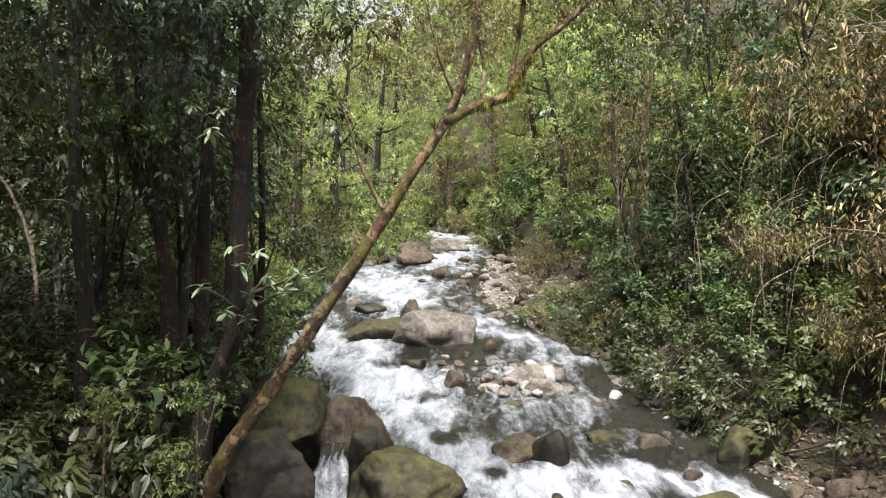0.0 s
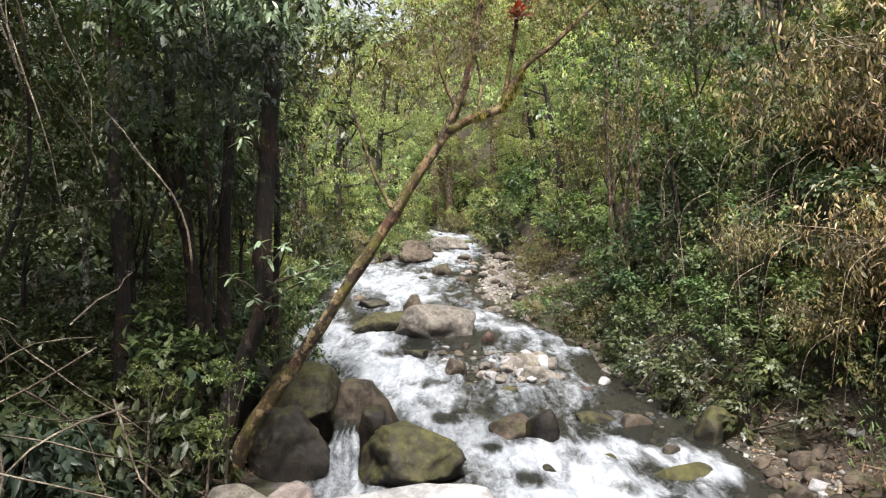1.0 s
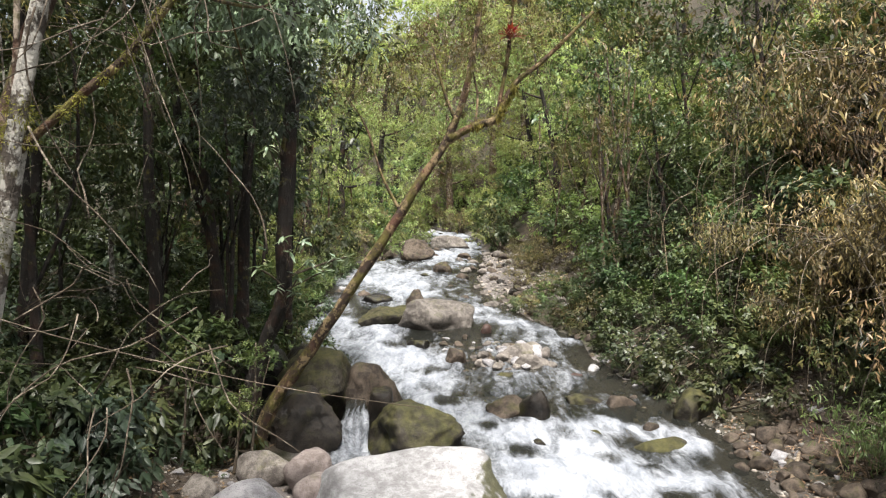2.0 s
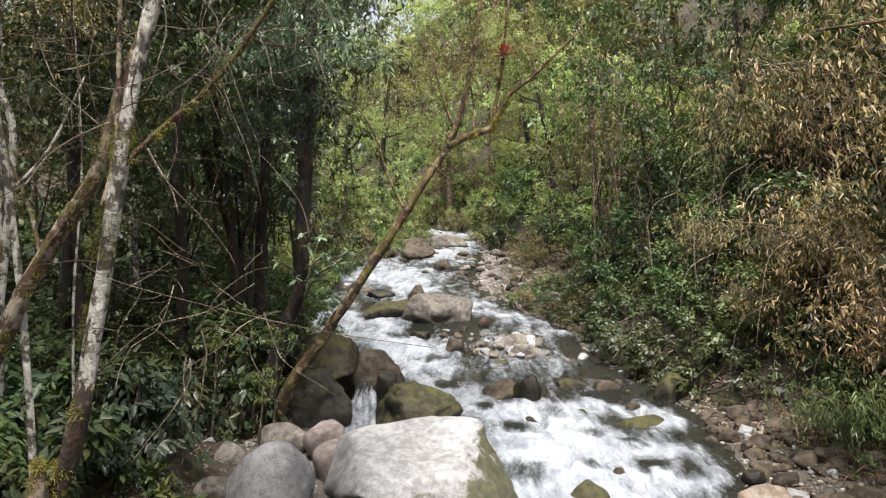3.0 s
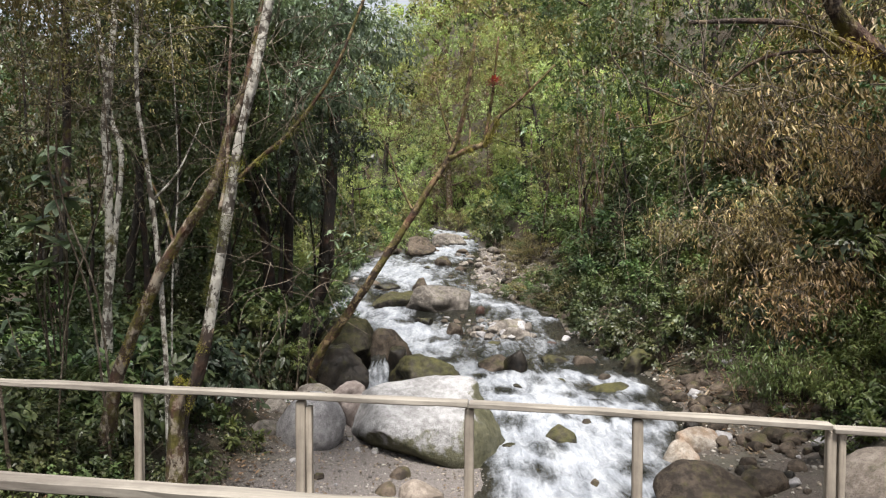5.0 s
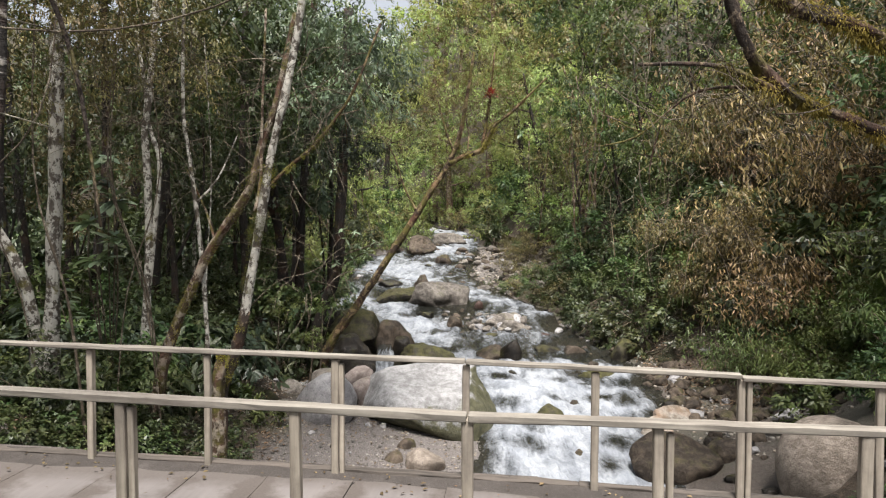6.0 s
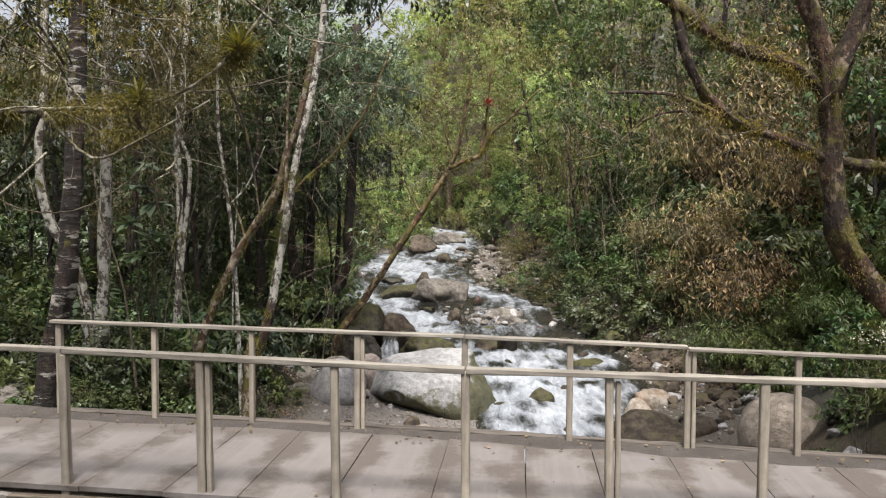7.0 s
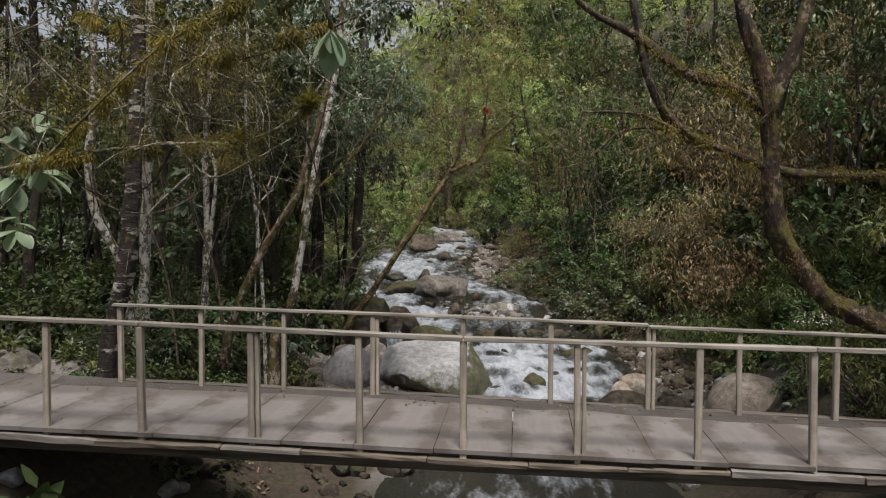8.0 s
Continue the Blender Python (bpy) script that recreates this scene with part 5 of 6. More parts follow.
tree([([(-4.7, 1.75, gz(-4.7, 1.75)), (-4.63, 1.7, .68), (-4.59, 1.7, 1.38), (-4.53, 1.7, 2.64), (-4.48, 1.7, 4.01), (-4.4, 1.7, 6.5)], .085, .065)],
     BARK_PALE, "straight pale-barked tree near the path", [(CROWN_DARK[0], -4.4, 1.9, 7.4, .6), (CROWN_WISP, -4.0, 1.6, 4.3, .9), (CROWN_WISP, -3.3, .9, 4.5, .8), (CROWN_WISP, -4.9, .4, 3.6, .9), (CROWN_WISP, -3.6, .4, 3.9, .8)], tangle=((-4.2, 1.5, 3.6, 1.1, 50), (-3.5, 1.3, 3.9, .9, 40)))
tree([([(-4.17, -.6, gz(-4.17, -.6)), (-4.09, -.64, .3), (-3.95, -.74, .9), (-3.73, -.9, 1.65), (-3.59, -1.0, 2.68), (-3.52, -1.0, 4.0), (-3.5, -1.0, 6.5)], .115, .07)],
     # crown above the view, sized to shade the bank
     BARK_RING, "tall dark tree with pale rings of lichen beside the bridge", [(CROWN_DARK[1], -3.8, -.6, 7.2, .9)])
tree([([(-4.75, 1.75, gz(-4.75, 1.75)), (-4.85, 1.7, .9), (-4.95, 1.7, 1.35), (-5.14, 1.7, 1.74), (-5.29, 1.7, 2.0), (-5.4, 1.7, 2.5), (-5.4, 1.7, 3.0), (-5.32, 1.7, 3.6), (-5.3, 1.8, 5.6)], .07, .045)],
     BARK_PALE, "curving pale trunk among the undergrowth", [(CROWN_MID, -5.4, 2.2, 6.6, .6)])
# dark trunks of the forest
dark = "dark straight tree trunk in the shaded forest"
tree([([(-2.8, 7.9, gz(-2.8, 7.9)), (-2.5, 7.8, .2), (-2.16, 7.6, 1.0), (-2.11, 7.45, 1.87), (-2.04, 7.45, 2.84), (-1.98, 7.45, 3.69), (-1.97, 7.45, 4.25), (-1.9, 7.5, 6)], .10, .085)], BARK_DARK, "dark reddish tree trunk on the stream bank", [(CROWN_GREY_LIT, -2.0, 7.0, 4.5, .7), (CROWN_GREY_LIT, -1.6, 7.2, 5.3, .65), (CROWN_GREY_LIT, -2.7, 6.8, 5.6, .7), (CROWN_GREY, -2.3, 7.2, 3.9, .5)])
tree([([(-3.7, 10, gz(-3.7, 10)), (-3.85, 10, 1.56), (-3.98, 10, 2.71), (-4.11, 10, 3.86), (-4.09, 10, 7)], .11, .07),
      ([(-3.9, 10, 1.9), (-4.3, 10, 3.2), (-4.6, 10.2, 5)], .09, .05)], BARK_DARK, dark, [(CROWN_DARK[1], -4.1, 10, 6.3, 1.3)], group="forest trees")
tree([([(-3.5, 10.4, gz(-3.5, 10.4)), (-3.37, 10.3, 2.33), (-3.19, 10.2, 4.24), (-3.0, 10, 7)], .09, .07)], BARK_DARK, dark, [(CROWN_DARK[0], -3.0, 10, 6.2, 1.1)], group="forest trees")
# added tree, never in view: its leaning crown shades the left bank
tree([([(-6.2, -2.3, gz(-6.2, -2.3)), (-6.0, -2.3, 2.0), (-5.6, -2.2, 4.0), (-4.9, -2.0, 6.2)], .12, .06)], BARK_DARK, dark, [(CROWN_DARK[0], -4.7, -1.8, 6.8, 1.0)], group="forest trees")
rt = random.Random(21)
# first six: unseen trees added around the viewpoint for enclosure and shade
for tx, ty in ((-7.5, -4.5), (-5.4, -8.0), (6.6, -4.5), (9.5, -1.5), (-2.5, -15), (2.5, -16), (6.4, -2.6), (-5.05, 11), (-6.2, 8.5), (-5.2, 7.2), (-7.2, 6.0), (-4.6, 13.5), (-6.6, 12.5), (-8.2, 9.5), (-5.6, 16), (-7.8, 15), (-3.0, 11.8), (-7.4, 3.6), (-8.6, 1.5), (-6.8, -.2), (-5.9, 5.4), (-9.8, 12), (-4.3, 8.6), (-6.9, 19), (-10.5, 8)):
    z = gz(tx, ty)
    r0, lx, ly = rt.uniform(.035, .1), rt.uniform(-.5, .5), rt.uniform(-.3, .3)
    lines = [([(tx, ty, z), (tx + lx * .3, ty, z + 1.6), (tx + lx * .5 + rt.uniform(-.15, .15), ty + ly, z + 3.4), (tx + lx, ty + ly, z + 7.5)], r0, r0 * .6)]
    if rt.random() < .5:
        lines.append(([(tx + lx * .3, ty, z + 1.6), (tx + rt.uniform(-.8, .8), ty, z + 3.2), (tx + rt.uniform(-1.4, 1.4), ty, z + 5.5)], r0 * .5, r0 * .25))
    tree(lines, BARK_DARK if rt.random() < .75 else BARK_PALE, dark, [(rt.choice(CROWN_DARK), tx + lx, ty + ly, z + rt.uniform(5.6, 7.5), rt.uniform(1.0, 1.5))] + ([(rt.choice(CROWN_DARK + [CROWN_MID, CROWN_OLIVE]), tx + lx * .6 + rt.uniform(-.8, .8), ty + ly - .5, z + rt.uniform(4.2, 5.2), rt.uniform(.8, 1.1))] if ty > 7 else []), group="forest trees")
for tx, ty, h, s in ((-4.6, 9.4, 3.0, .9), (-4.2, 11.2, 3.4, 1.0), (-6.6, 10.2, 3.2, 1.0), (-3.4, 12.6, 3.0, .9), (-7.6, 8.0, 3.0, 1.0), (-5.8, 12.8, 3.4, 1.1), (-8.6, 12.0, 3.6, 1.2), (-4.6, 15, 3.4, 1.0), (-8.8, 5.6, 3.2, 1.0), (-7.6, 16, 4.0, 1.3), (-5.2, 18.5, 3.6, 1.1), (-9.8, 9.0, 3.4, 1.2), (-7.0, 4.6, 3.4, .8), (-3.6, 9.8, 4.2, .8), (6.4, 3.4, 4.4, .9), (7.4, 4.4, 4.6, 1.1), (6.8, 1.8, 4.6, .9), (6.2, -2.0, 3.4, .8)):
    z = gz(tx, ty)
    tree([([(tx, ty, z), (tx + .15, ty, z + h * .5), (tx, ty + .1, z + h)], .045, .025), ([(tx + .1, ty, z + h * .45), (tx + .6, ty - .2, z + h * .9)], .025, .012)],
         BARK_DARK, "small understorey tree with dark glossy leaves", [(CROWN_GREY if s < .5 else rt.choice(CROWN_DARK + [CROWN_GREY, CROWN_MID, CROWN_OLIVE]) if ty < 14 else CROWN_MID, tx, ty, z + h, s)], group="understorey trees")
for tx, ty, z1, s in ((-3.1, 6.6, .35, .4), (-2.35, 6.9, .35, .35), (-2.5, 6.7, -.2, .4)):
    z = gz(tx, ty)
    tree([([(tx - .1, ty, z), (tx - .03, ty, (z + z1) / 2), (tx, ty, z1 + .15)], .02, .008), ([(tx - .03, ty, (z + z1) / 2), (tx + .2, ty - .1, z1)], .01, .005)], TWIG, "young tree with fresh bright green leaves", [(CROWN_YOUNG, tx, ty, z1, s)], group="young trees")
# the mossy tree beyond the bridge, over the path
nearer = lambda lines: [([(x * .94, y - .5, 2.1 + (z - 2.1) * .94) for x, y, z in pts], *rest) for pts, *rest in lines]
tree(nearer([([(5.6, -.6, .45), (5.03, -.7, .77), (4.45, -.7, 1.03), (3.91, -.7, 1.56), (3.70, -.7, 2.09), (3.65, -.7, 2.74), (3.60, -.7, 3.26), (3.46, -.7, 3.90), (3.25, -.7, 4.54), (3.0, -.6, 6)], .12, .06),
      ([(3.62, -.7, 3.2), (3.85, -.7, 3.90), (4.03, -.7, 4.54), (4.3, -.6, 6)], .075, .05),
      ([(3.6, -.7, 3.2), (3.47, -.7, 3.36), (3.08, -.7, 3.58), (2.55, -.65, 3.78), (2.10, -.6, 4.16), (1.51, -.6, 4.48), (.9, -.5, 5.2)], .065, .025),
      ([(3.7, -.7, 2.6), (4.21, -.7, 2.55), (4.98, -.65, 2.55), (5.6, -.6, 2.7)], .05, .03),
      ([(3.65, -.7, 2.6), (3.16, -.7, 2.81), (2.70, -.65, 3.0), (2.11, -.6, 3.26), (1.5, -.5, 3.3)], .05, .012),
      ([(2.75, -.67, 2.95), (2.46, -.6, 3.25), (2.22, -.6, 3.75), (2.05, -.6, 4.6)], .055, .035),
      ([(2.45, -.63, 3.08), (2.17, -.5, 3.11), (1.88, -.5, 3.02), (1.50, -.5, 2.71), (1.10, -.5, 2.62)], .016, .005),
      ([(1.55, -.5, 2.75), (1.42, -.45, 2.8), (1.2, -.4, 2.95)], .008, .003),
      ([(1.7, -.5, 2.85), (1.62, -.45, 2.45), (1.66, -.4, 2.2)], .008, .003)]),
     BARK_MOSSY, "crooked old tree with shaggy mossy bark at the bridge end", [(CROWN_OLIVE, 3.4, -.2, 6.4, 1.1), (CROWN_DARK[0], 5.4, .2, 6.2, 1.0), (CROWN_DARK[1], 5.6, -1.6, 5.4, 1.0)],
     tangle=((2.07, -1.00, 3.42, .7, 40), (2.82, -1.10, 3.32, .6, 30), (1.60, -1.00, 2.95, .5, 24)),
     moss=along([(4.18, -1.20, 1.09), (3.68, -1.20, 1.59), (3.48, -1.20, 2.09), (3.43, -1.20, 2.70), (3.38, -1.20, 3.19), (3.25, -1.20, 3.79)], 60, .14, 60, .05, .7, 7) + along([(3.26, -1.20, 3.28), (2.90, -1.20, 3.49), (2.40, -1.15, 3.68), (1.97, -1.10, 4.04)], 50, .09, 70, .07, 1.4, 8)
     + along([(3.29, -1.20, 2.63), (2.54, -1.15, 2.95), (1.98, -1.10, 3.19)], 30, .075, 70, .07, 1.4, 9) + along([(3.76, -1.20, 2.54), (4.68, -1.15, 2.52)], 26, .075, 70, .07, 1.4, 10), rough=.9)

# trees on the right-hand slope
for tx, ty, h, s, me in ((7.4, 14.6, 4.4, 1.2, CROWN_DARK[1]), (5.6, 16.2, 3.6, 1.0, CROWN_MID), (6.8, 18.0, 4.4, 1.2, CROWN_MID), (9.4, 13.2, 5.0, 1.3, CROWN_DARK[0]), (5.2, 20.5, 4.0, 1.1, CROWN_OLIVE), (8.6, 4.6, 4.0, 1.1, CROWN_DARK[0])):
    z = gz(tx, ty)
    tree([([(tx, ty, z), (tx - .25, ty, z + h * .5), (tx - .6, ty - .1, z + h * 1.1)], .06, .03), ([(tx - .2, ty, z + h * .4), (tx - .9, ty - .2, z + h * .85)], .03, .012), ([(tx - .3, ty, z + h * .55), (tx + .4, ty - .1, z + h)], .03, .012)],
         BARK_DARK, "small tree with a dense crown leaning from the slope", [(me, tx - .6, ty - .1, z + h, s)], group="slope trees", tangle=((tx - .6, ty - .5, z + h * .6, 1.0, 24),))

# far woods up the valley
rf = random.Random(31)
far_label = ["tall tree with a green crown coloured as brightly lit on the valley side", "leafy tree on the far slope"]


def far_tree(x, y, s, me):
    z = gz(x, y)
    tree([([(x, y, z), (x + .2 * s, y, z + 2.2 * s), (x, y, z + 4.5 * s)], .13 * s, .06 * s), ([(x + .15 * s, y, z + 2.0 * s), (x + 1.0 * s, y, z + 3.4 * s)], .06 * s, .03 * s)],
         BARK_BROWN if rf.random() < .4 else BARK_DARK, rf.choice(far_label), [(me, x, y, z + 3.6 * s, s)], group="far woods")


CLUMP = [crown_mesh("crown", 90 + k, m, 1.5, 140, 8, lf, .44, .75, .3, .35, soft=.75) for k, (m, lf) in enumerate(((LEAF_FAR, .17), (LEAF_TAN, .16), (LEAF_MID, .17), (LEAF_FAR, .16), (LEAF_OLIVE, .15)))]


def valley_tree(x, y, h, kinds, lean=0.0, wide=1.0):
    """A tall tree whose leaves stand in separate clumps at the ends of its limbs, with gaps between."""
    z = gz(x, y)
    top = Vector((x + lean, y, z + h))
    trunk = [(x, y, z), (x + lean * .1 + rf.uniform(-.2, .2), y, z + h * .35), (x + lean * .5 + rf.uniform(-.3, .3), y, z + h * .7), tuple(top)]
    lines, crowns = [(trunk, .02 * h, .006 * h)], [(CLUMP[rf.choice(kinds)], top.x, top.y, top.z, rf.uniform(.9, 1.2))]
    for k in range(int(h * .8)):
        t = .22 + .75 * (k + rf.random()) / (h * .8)
        a, q = k * 2.4 + rf.uniform(-.5, .5), wide * rf.uniform(1.2, 2.6) * (1.15 - .6 * t)
        p = Vector((x + lean * t * t, y, z + h * t))
        e = p + Vector((math.cos(a) * q, math.sin(a) * q, q * rf.uniform(.1, .7)))
        lines.append(([tuple(p), tuple(p.lerp(e, .5) + Vector((0, 0, -.15))), tuple(e)], .007 * h, .002 * h))
        crowns.append((CLUMP[rf.choice(kinds)], e.x, e.y, e.z, rf.uniform(.6, 1.05)))
    tree(lines, BARK_BROWN if rf.random() < .5 else BARK_DARK, rf.choice(far_label), crowns, group="far woods")


for x, y, h, kinds, lean in ((-6.2, 23, 8, (0, 2, 3), .6), (-5.6, 28, 9, (0, 3), .9), (-9.0, 27, 12, (2, 0), .5), (-5.0, 34, 9.5, (0, 3), .8), (-8.0, 36, 13, (0, 3), .6), (-3.9, 41, 10, (0, 3, 1), .9), (-6.5, 46, 9, (0, 3), .4),
                             (-3.4, 50, 11, (0, 3), .4), (.4, 52, 12, (0, 3, 1), -.4), (3.4, 50, 12, (3, 0), -.8), (6.8, 53, 14, (3, 0), -.8), (-.8, 60, 17, (0, 3), .3), (4.4, 62, 18, (0, 1), 0), (-6.5, 60, 15, (0, 1), .2), (9.5, 60, 17, (2, 1), 0),
                             (5.6, 23, 6.5, (2, 0), -.9), (6.8, 27, 7.5, (2, 0), -1.0), (5.0, 31, 7.5, (3, 0), -1.0), (7.2, 34, 9, (2, 0), -1.2), (4.8, 38, 9, (0, 1, 3), -1.0), (7.5, 42, 11, (2, 0), -1.2), (5.2, 45, 11, (1, 3), -1.2), (10.5, 38, 11, (2, 3), -1.0), (10.5, 48, 13, (0, 2), -1.0), (10.0, 29, 8, (2, 3), -.8), (-11.5, 42, 17, (2, 0), 0), (-12.5, 33, 15, (2, 0), 0)):
    valley_tree(x, y, h, kinds, lean)
for k in range(14):
    fx, fy, fs = -8 + 2.2 * k + rf.uniform(-1, 1), rf.uniform(74, 112), rf.uniform(2.2, 2.8)
    if not -.105 < fx / (fy + 5) < -.035:
        far_tree(fx, fy, fs, CROWN_FAR[(0, 2, 0, 1)[k % 4]])
for k in range(9):
    far_tree(-24 + 6 * k + rf.uniform(-1.5, 1.5), rf.uniform(78, 100), rf.uniform(2.2, 3.0), CROWN_FAR[k % 3])
for k in range(8):
    far_tree(rf.uniform(-24, -11), rf.uniform(6, 34), rf.uniform(1.0, 1.4), CROWN_FAR[2])
for x, y in ((-7, 22), (-9.5, 24), (-12, 21), (-13, 29), (-16, 24)):
    far_tree(x, y, 1.5, CROWN_FAR[2])
for k in range(12):
    far_tree(rf.uniform(9, 20), rf.uniform(16, 50), rf.uniform(1.0, 1.5), rf.choice(CROWN_FAR))
for k in range(26):
    x = rf.choice((-1, 1))
    y = rf.uniform(17, 36)
    x = float(np.interp(y, EDGE_Y, EDGE_R)) + rf.uniform(2.5, 6) if x > 0 else float(np.interp(y, EDGE_Y, EDGE_L)) - rf.uniform(.6, 4)
    z, w = gz(x, y), rf.uniform(-.8, .8)
    tree([([(x, y, z), (x + w * .4, y, z + 2.0), (x + w, y, z + 4.2), (x + w * 1.3, y, z + 6)], .05, .02), ([(x + w * .4, y, z + 2.0), (x - w * .6, y, z + 3.6)], .025, .01)], BARK_BROWN, "slim brown tree stem on the far bank", group="far stems")

# plants on the banks
rp = random.Random(41)
edge_r = lambda y: float(np.interp(y, EDGE_Y, EDGE_R))
edge_l = lambda y: float(np.interp(y, EDGE_Y, EDGE_L))


def bed(kinds, d0, d1, step, y0, y1, s0, s1, side=1, keep=lambda x, y: True):
    """Plants set out unevenly over a strip of bank, d metres from the water's edge."""
    y = y0
    while y < y1:
        d = d0 + rp.uniform(0, step)
        while d < d1:
            yy = y + rp.uniform(-.5, .5) * step
            x = edge_r(yy) + d if side > 0 else edge_l(yy) - d
            if keep(x, yy):
                k = rp.choice(kinds)
                plant(k, x, yy, rp.uniform(s0, s1), rp.uniform(-35, 60) if k.startswith("arch") else rp.uniform(0, 360), (rp.uniform(-12, 12), rp.uniform(-18, 0) if side > 0 else rp.uniform(-4, 14)))
            d += step * rp.uniform(.7, 1.2)
        y += step


def scatter(n, kinds, x0, x1, y0, y1, s0, s1):
    for _ in range(n):
        x, y = rp.uniform(x0, x1), rp.uniform(y0, y1)
        plant(rp.choice(kinds), x, y, rp.uniform(s0, s1), rp.uniform(0, 360), (rp.uniform(-12, 12), rp.uniform(-12, 6)))


bed(["mid_b", "dark_b", "mid_b", "dark_b", "mid_a"], .3, 2.4, .75, 9.9, 17.0, .7, 1.0)
bed(["mid_b", "mid_a", "mid_a", "light_a", "dark_b"], 2.0, 5.0, 1.05, 9.6, 18, .9, 1.3)
bed(["mid_a", "light_a", "mid_b", "light_a", "dry_a"], 4.6, 9.5, 1.6, 8.4, 22, 1.2, 1.7)
# dark shrubs among the dry bamboo paint its shaded cores
bed(["arch_dry", "dark_a", "arch_olive", "arch_dry2", "dark_b", "mid_a"], 2.6, 4.2, .85, 6.4, 10.8, .85, 1.15, keep=lambda x, y: x > 6.05)
bed(["arch_dry", "arch_olive", "dark_a", "mid_a", "dark_b"], 3.6, 7.5, 1.2, 5.5, 12.5, 1.2, 1.7, keep=lambda x, y: x > 6.4)
bed(["arch_dry", "dark_a", "mid_a", "arch_olive", "dark_b"], 4.4, 7.0, 1.3, 7.5, 14, 1.4, 1.8)
bed(["arch_olive", "big_a", "mid_a", "arch_dry"], 1.7, 2.7, 1.0, 9.2, 12.5, .6, .9)
bed(["arch_dry", "arch_dry2"], 2.6, 5.0, 1.3, 6.0, 9.6, .8, 1.2, keep=lambda x, y: x > 6.3)
bed(["mid_b", "dark_b", "olive_a", "dry_b"], 1.4, 2.6, .8, 8.9, 10.6, .4, .65)
scatter(14, ["olive_a", "light_s", "mid_b"], 2.2, 5.0, 30, 47, .9, 1.3)
scatter(18, ["olive_a", "light_s", "light_s"], .5, 6, 46, 54, 1.0, 1.6)
bed(["bamboo_g", "arch_green", "mid_b"], 2.3, 4.4, .85, 2.6, 6.0, .55, .9)
bed(["bamboo_g", "mid_a", "dark_b", "dark_a"], 3.2, 7.5, 1.3, -1.5, 5.0, .9, 1.4)
bed(["light_s", "mid_b", "light_s", "light_a"], 2.9, 8.0, 1.6, 18, 34, 1.2, 1.8)
bed(["olive_a", "low_a", "mid_b", "olive_a"], 1.1, 3.4, .9, 19, 31, .35, .6)
bed(["olive_a", "mid_b", "dark_b", "low_a"], .1, 2.6, .8, 15.8, 19.6, .45, .75)
bed(["light_s", "mid_b", "light_s"], .6, 7.0, 2.0, 33, 50, 1.4, 2.2)
bed(["mid_b", "light_a", "mid_a", "light_a", "blue_a"], .05, 2.4, .85, 11, 22, .55, .95, -1)
bed(["light_s", "light_s", "mid_b", "olive_a"], .5, 5, 1.5, 20, 36, 1.0, 1.5, -1)
bed(["mid_b", "light_a", "mid_a", "blue_a"], -.35, .9, .8, 13.5, 27, .5, .8, -1)
bed(["light_s", "mid_b", "light_a"], -.3, 1.4, 1.2, 27, 40, .8, 1.1, -1)
bed(["light_s", "mid_b"], .4, 6, 2.0, 36, 48, 1.4, 2.0, -1)
scatter(14, ["light_s", "light_s", "olive_a"], -4, 8, 50, 58, 1.8, 2.8)
scatter(26, ["light_s", "light_s", "mid_b"], -14, 14, 58, 80, 2.6, 3.8)
scatter(10, ["light_s", "mid_b"], -8, -4.5, 34, 50, 1.4, 2.2)
bed(["dark_a", "dark_b", "blue_a", "dark_b"], 2.3, 6, 1.15, 8.6, 14, .7, 1.1, -1)
scatter(28, ["dark_a", "dark_b", "blue_a"], -9, -4.2, 4.2, 9.5, .6, 1.05)
scatter(20, ["dark_a", "dark_b", "mid_b"], -11, -5.8, 1.5, 6, .8, 1.2)
scatter(14, ["dark_a", "mid_a", "dark_b"], -15, -6, 12, 22, 1.3, 1.9)
scatter(22, ["low_d", "low_d", "low_a"], -6.5, -3.8, 2.4, 8.0, .5, 1.0)
scatter(22, ["low_d", "low_d", "low_d"], -4.6, -2.7, .2, 2.6, .4, .8)
scatter(30, ["low_a", "bamboo_g", "low_d", "mid_b"], 4.95, 7.0, -.9, 3.0, .4, .75)
scatter(14, ["low_a", "low_d", "bamboo_g"], 4.3, 5.6, -1.2, .9, .35, .55)
scatter(14, ["low_a", "light_b"], 5.2, 7.0, 2.6, 6.0, .5, .9)
bed(["arch_green", "mid_b", "dark_b", "low_a", "low_a"], 1.5, 2.7, .75, 5.6, 9.4, .3, .5)
scatter(18, ["dark_b", "mid_b"], 6.8, 9.5, -1.5, 3.0, .9, 1.3)
scatter(20, ["light_a", "arch_green", "bamboo_g", "low_a"], 5.4, 7.2, 3.8, 6.6, .5, .85)
# dark plants by the bridge: their colour supplies the shade missing on this ground
scatter(30, ["low_d", "low_a", "dark_b"], -4.8, -1.2, -5.6, -3.6, .5, .85)
scatter(14, ["low_d", "low_d", "dark_b"], -2.4, -.8, -4.9, -3.3, .35, .55)
scatter(3, ["mid_a", "light_b"], -2.75, -2.35, -4.9, -4.3, .55, .7)
scatter(12, ["low_d", "dark_b"], 3.0, 5.0, -5.6, -3.6, .5, .8)
scatter(6, ["dark_a", "mid_a", "low_d"], -9, -5.8, -8, -3.6, .7, 1.1)
scatter(16, ["low_d", "low_d", "low_a"], -4.4, -3.0, 3.0, 5.4, .4, .75)
scatter(8, ["dark_a", "dark_b"], -15, -10, 7, 20, 1.5, 2.2)
